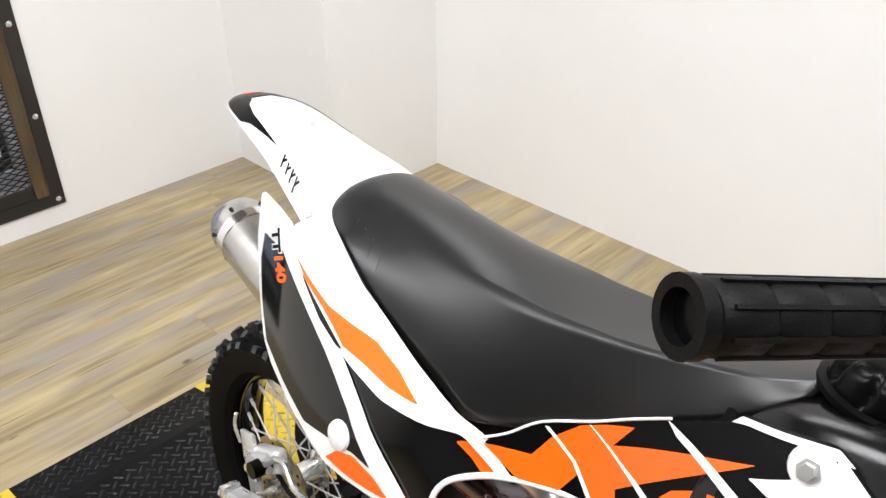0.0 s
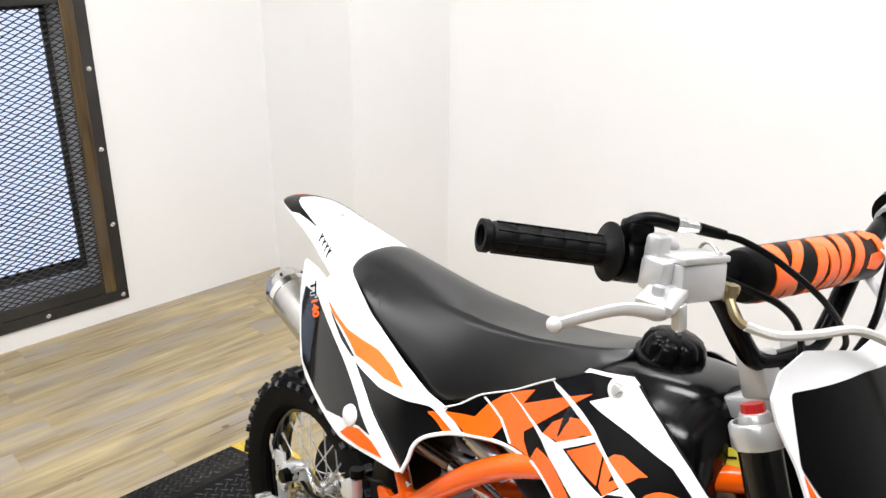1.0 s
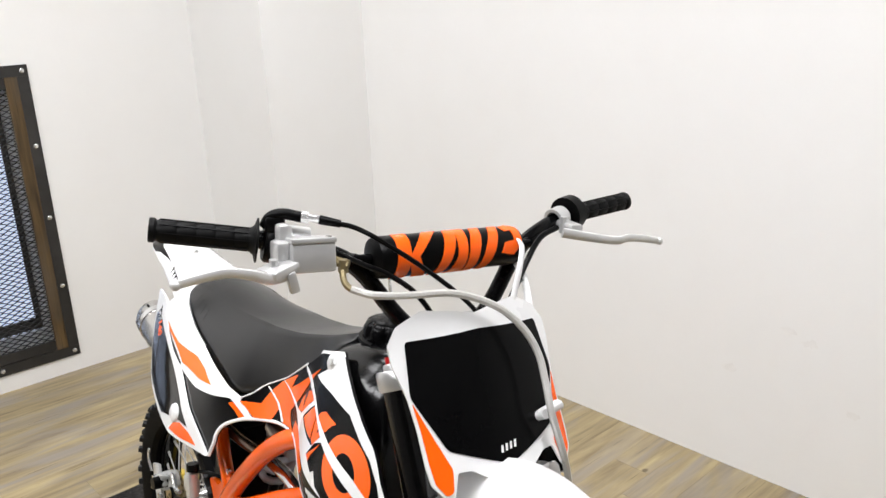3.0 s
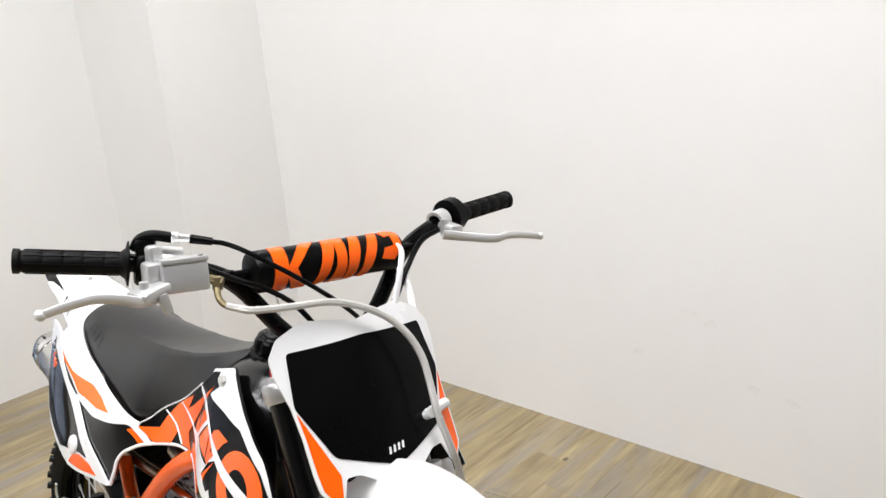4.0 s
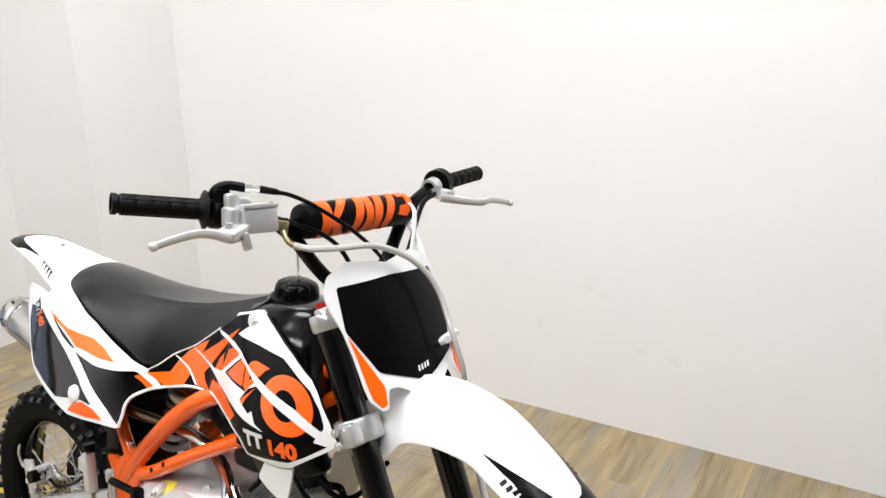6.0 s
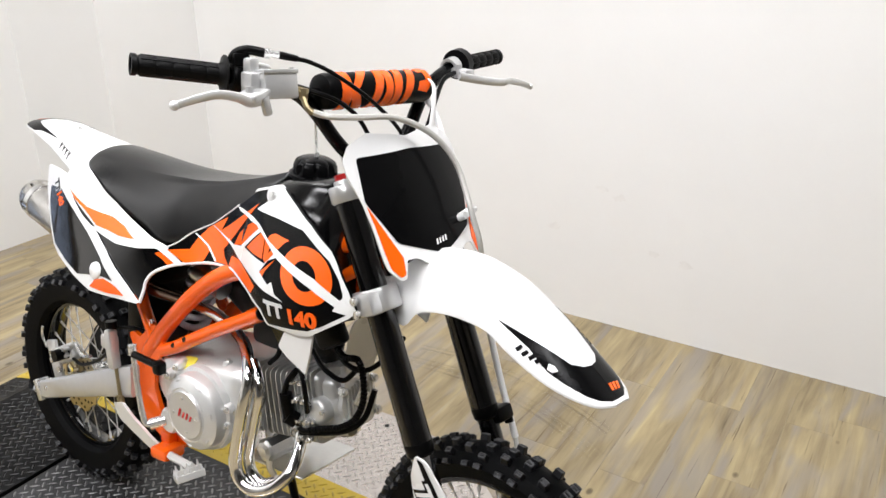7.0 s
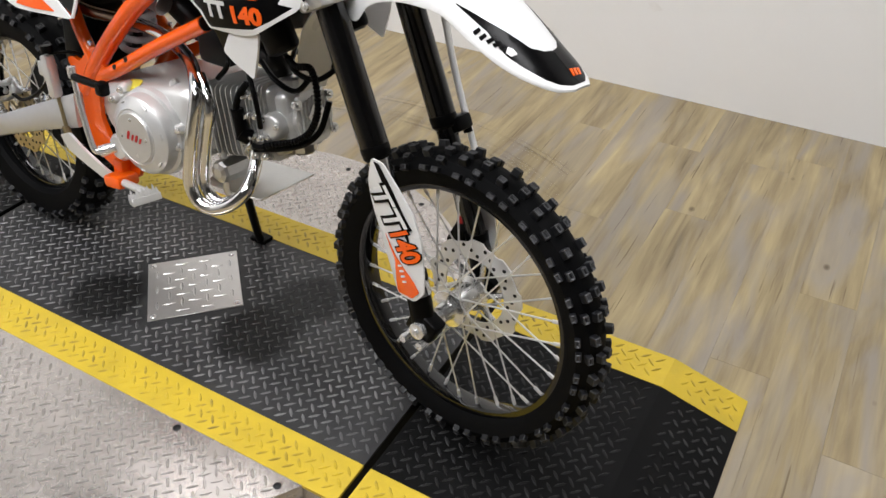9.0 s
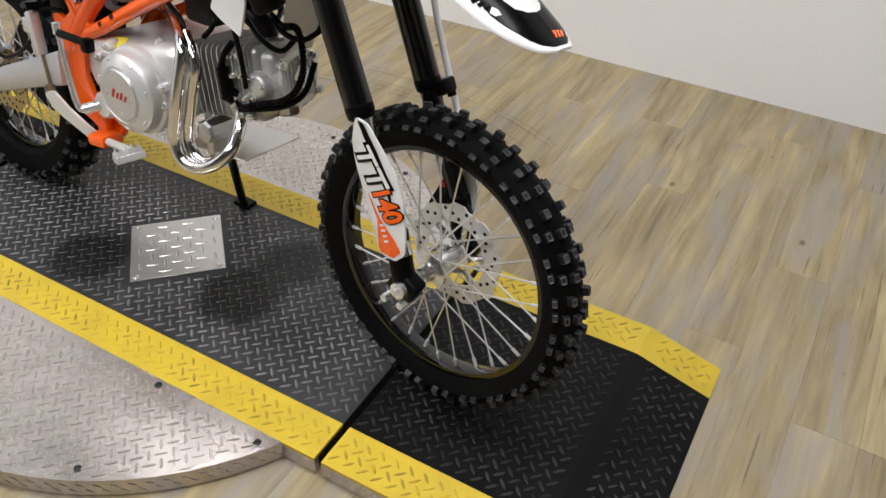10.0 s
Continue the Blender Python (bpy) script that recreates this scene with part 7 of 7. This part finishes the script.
for k, (x0, w, h) in enumerate(((.547, .011, .017), (.559, .009, .012), (.569, .010, .014), (.580, .009, .011))):
    o = [(x0, .418), (x0 + w * .5, .418), (x0 + w, .418 + h), (x0 + w * .5, .418 + h)]
    part("mark", sheet(bmesh.new(), o, lambda u, v, d: Vector((u, -.1558 + d, v)), 0.001, 0.02), RED, cover, "red mark")
bm = bmesh.new()
lathe(bm, [(0, .026), (.022, .026), (.027, .020), (.030, -.02), (0, -.02)], Matrix.Translation((.484, -.108, .372)) @ TO_Y, 28)
part("starter_boss", bm, CASE, engine, "silver kickstart boss")
bm = bmesh.new()
EB = Matrix.Translation((.548, 0, .440)) @ Matrix.Rotation(radians(-10), 4, "Y")


def shoulder(u, v, d):
    a = radians(44) - v / 0.034
    return EB @ Vector((u - 0.034, -0.073 - (0.0350 - d) * math.sin(a), 0.036 + (0.0350 - d) * math.cos(a)))


sheet(bm, round_outline([(-.020, -.014), (.020, -.014), (.020, .014), (-.020, .014)], .008), shoulder, 0.0008, 0.006)
part("sticker", bm, YELLOWD, engine, "yellow sticker")
# ribs, bosses and bolts on the case
for (x0, z0), (x1, z1) in (((.612, .492), (.664, .506)), ((.628, .455), (.680, .470)), ((.630, .418), (.684, .432)), ((.622, .388), (.676, .398)), ((.585, .500), (.600, .478))):
    bm = bmesh.new()
    p, q = Vector((x0, -.090, z0)), Vector((x1, -.086, z1))
    box(bm, (0.014, 0.034, (q - p).length), aim((p + q) / 2, q - p), 0.004, 2, taper=0.7)
    part("case_rib", bm, CASE, engine)
for x, y, z in ((.642, -.108, .452), (.668, -.102, .448), (.640, -.108, .418), (.664, -.102, .404), (.655, -.100, .380), (.494, -.110, .489), (.466, -.110, .462), (.604, -.108, .368), (.600, -.080, .512), (.640, -.070, .512)):
    bm = bmesh.new()
    up = z > .5
    d = Vector((0.15, 0, 1)) if up else Vector((0.25, -1, 0))
    lathe(bm, [(0, .012), (.0075, .012), (.0095, .008), (.011, -.016), (0, -.016)], aim((x, y, z), d), 14)
    bs = part("bolt_boss", bm, CASE, engine)
    bm = bmesh.new()
    bolt_mesh(bm, Vector((x, y, z)) + d.normalized() * 0.012, d, 0.0045, 0.005)
    part("case_bolt", bm, STEEL, bs, smooth=False)
bm = bmesh.new()
lathe(bm, [(0, .020), (.010, .021), (.019, .018), (.022, .012), (.022, -.04), (0, -.04)], Matrix.Translation((.716, -.075, .382)) @ TO_Y, 8)
part("oil_filter_cap", bm, ALUB, engine, "faceted aluminium filter cap", smooth=False)
bm = bmesh.new()
tube(bm, [(.690, -.060, .425), (.700, -.066, .405), (.708, -.068, .375), (.704, -.066, .335), (.712, -.062, .318)], 0.0075, 10, 5, flat=(0.6, 1.3))
part("support_strut", bm, ALUB, engine, "pale metal support strut")
# cylinder with fins
CD = Vector((0.976, 0, 0.216)).normalized()
CU = Vector((-0.216, 0, 0.976)).normalized()
CA = Vector((.668, -.004, .466))
bm = bmesh.new()
rod(bm, CA - CD * 0.02, CA + CD * 0.13, 0.052, 24)
cyl = part("cylinder", bm, DARKM, engine, "dark finned cylinder barrel")
fb = bmesh.new()
o = round_outline([(-.072, -.066), (.072, -.066), (.072, .066), (-.072, .066)], 0.018)
sheet(fb, o, lambda u, v, d: Vector((u, v, -d)), 0.0020, 0.05)
fm = finish(fb, FINM, "cooling_fin")
for k in range(8):
    piece("cooling_fin", fm, cyl, aim(CA + CD * (0.004 + k * 0.0135), CD))
bm = bmesh.new()
box(bm, (0.118, 0.126, 0.060), aim(CA + CD * 0.138, CD), 0.016, 3)
box(bm, (0.100, 0.104, 0.050), aim(CA + CD * 0.170, CD), 0.014, 3)
lathe(bm, [(0, .0), (.046, .0), (.050, -.006), (.052, -.030), (0, -.030)], aim(CA + CD * 0.194, CD), 32)
hd = part("cylinder_head", bm, ALU, engine, "cast aluminium cylinder head")
for k in range(6):        # fins on the head
    bm = bmesh.new()
    sheet(bm, round_outline([(-.066, -.069), (.066, -.069), (.066, .069), (-.066, .069)], 0.016), lambda u, v, d, k=k: aim(CA + CD * (0.112 + k * 0.0085), CD) @ Vector((u, v, -d)), 0.0022, 0.06)
    part("head_fin", bm, FINM if k % 2 else ALU, hd)
# front cover with a kite-shaped ribbed badge
fm_ = Matrix((CD, Vector((0, -1, 0)), CU)).transposed().to_4x4()
fm_.translation = CA + CD * 0.194
bm = bmesh.new()
sheet(bm, round_outline([(-.048, .000), (-.030, .046), (.030, .046), (.048, .000), (.030, -.046), (-.030, -.046)], 0.012), lambda u, v, d: fm_ @ Vector((0.010 - d, u, v)), 0.012, 0.05)
fcov = part("valve_cover", bm, ALU, hd, "cast valve cover with a ribbed badge")
for k in range(9):
    u = -.032 + k * .008
    h = .038 - abs(u) * 0.35
    bm = bmesh.new()
    box(bm, (0.006, 0.0030, 2 * h), fm_ @ Matrix.Translation((0.0125, u, 0)), 0.0008, 1)
    part("cover_rib", bm, ALU, fcov, smooth=False)
bm = bmesh.new()
sheet(bm, [(0, .030), (.024, .004), (0, -.022), (-.024, .004)], lambda u, v, d: fm_ @ Vector((0.0175 - d, u, v)), 0.004, 0.05)
part("badge", bm, ALUB, fcov, "kite-shaped metal badge")
for u, v in ((-.040, .030), (.040, .030), (-.040, -.030), (.040, -.030)):
    bm = bmesh.new()
    p = fm_ @ Vector((0.006, u, v))
    rod(bm, p, p + CD * 0.010, 0.0085, 12)
    rod(bm, p + CD * 0.010, p + CD * 0.014, 0.0048, 6)
    part("cover_bolt", bm, STEEL, fcov, smooth=False)
# right face: round cam cover, studs and nuts
bm = bmesh.new()
lathe(bm, [(0, .012), (.016, .013), (.022, .010), (.025, .004), (.026, -.01), (0, -.01)], Matrix.Translation(CA + CD * 0.162 + Vector((0, -.058, -.004))) @ TO_Y, 28)
cc = part("cam_cover", bm, ALU, hd, "round cam cover")
for k in range(3):
    a = 2 * math.pi * k / 3 + 0.4
    bm = bmesh.new()
    p = CA + CD * 0.162 + Vector((.018 * math.cos(a), -.069, -.004 + .018 * math.sin(a)))
    bolt_mesh(bm, p, Vector((0, -1, 0)), 0.0042, 0.006)
    part("cover_bolt", bm, STEEL, cc, smooth=False)
for dv in (.052, .018, -.020, -.054):
    for du in (.118, .140):
        bm = bmesh.new()
        p = CA + CD * du + CU * dv + Vector((0, -.064, 0))
        rod(bm, p, p + Vector((0.004, -.014, 0)), 0.0062, 6)
        rod(bm, p + Vector((0.004, -.014, 0)), p + Vector((0.005, -.021, 0)), 0.0034, 8)
        part("head_nut", bm, STEEL, hd, smooth=False)
for sgn in (-1, 1):
    bm = bmesh.new()
    lathe(bm, [(0, .014), (.018, .014), (.023, .010), (.025, -.012), (0, -.012)], aim(CA + CD * 0.165 + CU * (sgn * .055), CU * sgn), 8)
    part("valve_cap", bm, ALUB, hd, "hexagon valve cap", smooth=False)
bm = bmesh.new()
tube(bm, [CA + CD * 0.140 + CU * 0.058, CA + CD * 0.140 + CU * 0.085, (.775, -.012, .590), (.730, -.008, .602), (.680, 0, .600)], 0.019, 14, 5)
part("intake_stub", bm, DARKM, hd, "dark intake manifold")
# oil lines and wiring
bm = bmesh.new()
oil = [(.800, -.085, .461), (.815, -.086, .462), (.850, -.078, .476), (.885, -.070, .490), (.910, -.064, .513), (.924, -.062, .550), (.920, -.060, .591), (.905, -.058, .618), (.870, -.054, .612), (.835, -.04, .620)]
tube(bm, oil, 0.0050, 10, 6)
lines = part("oil_line", bm, BLACKM, engine, "black ribbed oil line")
rb = bmesh.new()
lathe(rb, [(.0048, -.0018), (.0063, -.0013), (.0063, .0013), (.0048, .0018)], Matrix(), 12, True)
rm_ = finish(rb, BLACKG, "hose_rib")
pth = smooth_path(oil, 6)
for k in range(8, len(pth) - 2, 1):
    piece("hose_rib", rm_, lines, aim(pth[k], pth[k + 1] - pth[k - 1]))
bm = bmesh.new()
tube(bm, [(.800, -.082, .452), (.850, -.072, .466), (.890, -.060, .482), (.915, -.045, .510), (.922, -.030, .560)], 0.0055, 10, 6)
part("oil_line", bm, BLACKM, engine, "second black oil line")
for i_, pts in enumerate(([(.784, -.080, .567), (.770, -.088, .541), (.765, -.090, .511), (.774, -.086, .485)], [(.760, -.060, .600), (.800, -.085, .570), (.815, -.088, .530), (.812, -.080, .495)], [(.700, -.05, .63), (.740, -.08, .590), (.720, -.085, .560)],
            [(.820, .0, .62), (.860, -.05, .605), (.915, -.05, .600), (.955, -.02, .640)], [(.790, -.05, .60), (.840, -.07, .585), (.880, -.065, .575), (.900, -.05, .60)], [(.700, .04, .64), (.800, .03, .600), (.880, .05, .590), (.930, .03, .640)])):
    bm = bmesh.new()
    tube(bm, pts, 0.0062 if i_ == 0 else 0.0048, 8, 6)
    part("wire", bm, BLACKM, engine, "black wiring")
bm = bmesh.new()
rod(bm, (.776, -.086, .470), (.768, -.090, .520), 0.0115, 12)
rod(bm, (.784, -.078, .468), (.772, -.090, .478), 0.0145, 12)
part("plug_cap", bm, BLACKM, engine, "black spark plug cap")
bm = bmesh.new()
box(bm, (0.075, 0.065, 0.085), Matrix.Translation((.640, .005, .590)), 0.014, 2)
rod(bm, (.60, 0, .600), (.52, 0, .640), 0.026, 16)
carb = part("carburettor", bm, DARKM, engine, "dark carburettor and intake")
bm = bmesh.new()
rod(bm, (.640, .005, .62), (.640, .005, .665), 0.022, 18)
part("carburettor_top", bm, BLACKM, carb, "black carburettor top")

# --- kickstart, pedal, pegs, stand ---
bm = bmesh.new()
tube(bm, [(.470, -.136, .366), (.452, -.150, .360), (.440, -.156, .368), (.424, -.158, .438), (.414, -.158, .508)], lambda t: 0.0068 - 0.0016 * t, 12, 5)
rod(bm, (.414, -.158, .500), (.412, -.158, .520), 0.0085, 12)
rod(bm, (.474, -.128, .370), (.452, -.150, .360), 0.0115, 12)
kick = part("kickstart_lever", bm, STEEL, bike, "chrome kickstart lever")
bm = bmesh.new()
rod(bm, (.420, -.160, .503), (.488, -.160, .505), 0.0072, 12)
box(bm, (0.022, 0.020, 0.026), Matrix.Translation((.496, -.157, .500)), 0.005)
rod(bm, (.500, -.166, .504), (.500, -.169, .504), 0.005, 8)
part("kick_rubber", bm, BLACKM, kick, "black folding foot piece")
bm = bmesh.new()
o = [(.300, .345), (.318, .318), (.360, .305), (.425, .288), (.470, .284), (.474, .302), (.430, .312), (.370, .334), (.330, .356)]
sheet(bm, round_outline(o, 0.006), lambda u, v, d: Vector((u, -.134 + d, v)), 0.006, 0.04)
part("brake_pedal", bm, LEVERM, bike, "bare aluminium rear brake pedal")
for s in (-1, 1):
    bm = bmesh.new()
    box(bm, (0.052, 0.050, 0.026), Matrix.Translation((.470, s * .125, .298)) @ Matrix.Rotation(radians(-8), 4, "Y"), 0.008)
    box(bm, (0.030, 0.022, 0.040), Matrix.Translation((.455, s * .110, .312)), 0.006)
    pm = part("peg_mount", bm, ORANGE, bike, "orange footpeg mount")
    bm = bmesh.new()
    PM = Matrix.Translation((.592, s * .164, .318)) @ Matrix.Diagonal((0.85, 0.85, 0.85, 1)) @ Matrix.Rotation(radians(-18), 4, "Y") @ Matrix.Rotation(s * radians(24), 4, "Z")
    for dx in (-0.020, 0.020):
        box(bm, (0.005, 0.060, 0.016), PM @ Matrix.Translation((dx, 0, -.003)), 0.001, 1)
    box(bm, (0.042, 0.006, 0.014), PM @ Matrix.Translation((0, s * .030, -.005)), 0.001, 1)
    for dx in (-.014, -.005, .005, .014):
        box(bm, (0.006, 0.005, 0.010), PM @ Matrix.Translation((dx, s * .030, .007)), 0, taper=0.3)
    for k in range(5):
        for dx in (-.020, .020):
            box(bm, (0.005, 0.007, 0.013), PM @ Matrix.Translation((dx, -.024 + k * .012, .011)), 0, taper=0.3)
    tube(bm, [(.480, s * .135, .300), (.525, s * .140, .306), (.575, s * .145, .312)], 0.008, 8, 4)
    part("footpeg", bm, LEVERM, pm, "serrated aluminium footpeg", smooth=False)
bm = bmesh.new()
tube(bm, [(.560, .085, .330), (.545, .130, .200), (.520, .185, .060), (.512, .202, .030)], 0.010, 10, 4)
box(bm, (0.045, 0.034, 0.010), Matrix.Translation((.510, .206, .033)) @ Matrix.Rotation(radians(8), 4, "X"), 0.002, 1)
part("side_stand", bm, BLACKM, bike, "black tubular side stand")
bm = bmesh.new()
box(bm, (0.16, 0.15, 0.004), Matrix.Translation((.700, .02, .325)) @ Matrix.Rotation(radians(-6), 4, "Y"), 0.001, 1)
part("skid_plate", bm, ALUB, bike, "aluminium skid plate")

# --- exhaust ---
bm = bmesh.new()
tube(bm, [(.762, -.050, .445), (.785, -.066, .436), (.800, -.085, .420), (.809, -.104, .402), (.809, -.122, .384), (.790, -.140, .361), (.756, -.150, .346), (.727, -.154, .353), (.711, -.155, .385), (.719, -.155, .442), (.725, -.150, .494), (.727, -.140, .543), (.706, -.122, .563), (.662, -.090, .572), (.606, -.062, .576), (.560, -.056, .587), (.515, -.056, .595), (.427, -.056, .596)], 0.0118, 24, 14)
exh = part("exhaust_header", bm, CHROME, bike, "polished chrome exhaust header with a tight loop")
bm = bmesh.new()
tube(bm, [(.706, -.112, .568), (.734, -.124, .548), (.746, -.130, .520), (.736, -.132, .470), (.728, -.133, .430), (.722, -.133, .386), (.735, -.133, .360), (.760, -.130, .352), (.786, -.122, .366)], 0.0102, 14, 8)
part("header_branch", bm, CHROME, exh, "slimmer polished chrome second tube")
bm = bmesh.new()
rod(bm, (.764, -.050, .448), (.782, -.064, .438), 0.019, 14)
box(bm, (0.046, 0.022, 0.010), aim((.770, -.054, .444), Vector((.02, -.016, -.010))), 0.003)
part("header_flange", bm, STEEL, exh, "steel exhaust flange")
bm = bmesh.new()
tube(bm, [(.440, -.056, .5965), (.333, -.058, .593), (.230, -.066, .622), (.110, -.066, .660)], lambda t: 0.0135 + 0.006 * t, 14, 6)
part("mid_pipe", bm, HEAT, exh, "steel link pipe")
bm = bmesh.new()
ma, md = Vector((-.112, -.058, .706)), Vector((0.962, -0.03, -0.22)).normalized()
lathe(bm, [(.015, .030), (.016, .004), (.032, .000), (.038, .006), (.043, .018), (.045, .026), (.045, .210), (.041, .232), (.022, .250), (.015, .250)], aim(ma, md), 32, True)
muf = part("silencer", bm, MUFF, exh, "brushed aluminium silencer")
bm = bmesh.new()
lathe(bm, [(.0451, .040), (.0462, .041), (.0462, .056), (.0451, .057)], aim(ma, md), 32, True)
part("silencer_band", bm, CHROME, muf, "polished band")
for k in range(6):
    a = 2 * math.pi * k / 6
    p = aim(ma, md) @ Vector((.045 * math.cos(a), .045 * math.sin(a), .030))
    bm = bmesh.new()
    rod(bm, p, p + (aim(ma, md).to_3x3() @ Vector((math.cos(a), math.sin(a), 0))) * 0.002, 0.003, 6)
    part("rivet", bm, DARKM, muf)


# ---- floor boards ----
def floor_boards():
    bm = bmesh.new()
    box(bm, (EX - WX, NY - SY, 0.02), pose((EX + WX) / 2, (NY + SY) / 2, FLOOR - 0.0145))
    fl = tagged(part("floor", bm, OAK, None, "pale grey-brown oak plank floor", smooth=False), kind="structure", category="floor")
    for r0, hw, a0, a1 in ((0.966, 0.040, 56, 112), (1.058, 0.034, 60, 100)):
        bm = bmesh.new()
        ring = [[bm.verts.new((TC[0] + q * math.cos(t), TC[1] + q * math.sin(t), FLOOR + 0.0006)) for q in (r0 - hw, r0 + hw)] for t in (radians(a0 + (a1 - a0) * k / 40) for k in range(41))]
        for p, q in zip(ring, ring[1:]):
            bm.faces.new((p[0], p[1], q[1], q[0]))
        part("skid_mark", bm, skid_material(r0, hw), fl, "faint dark curved skid mark", smooth=False)
    rng = random.Random(5)
    W, LEN = 0.125, 0.92
    kinds = {}

    def board(length):
        key = round(length, 2)
        if key not in kinds:
            b = bmesh.new()
            box(b, (key - 0.0003, W - 0.0003, 0.004), Matrix(), 0.0002, 1)
            kinds[key] = finish(b, OAK, "plank")
        return kinds[key]
    turned = Matrix.Rotation(radians(90), 4, "Z")
    x = WX + W / 2
    while x < 3.2:
        y = NY - rng.uniform(0.2, 0.9)
        first = True
        top = NY
        while top > -1.7:
            low = max(y, SY)
            L_ = round(top - low, 2)
            if L_ > 0.05:
                piece("plank", board(L_), fl, Matrix.Translation((min(x, EX - W / 2), top - L_ / 2, FLOOR - 0.002)) @ turned)
            top, y = top - L_, top - L_ - LEN
        x += W
    return fl


floor_boards()
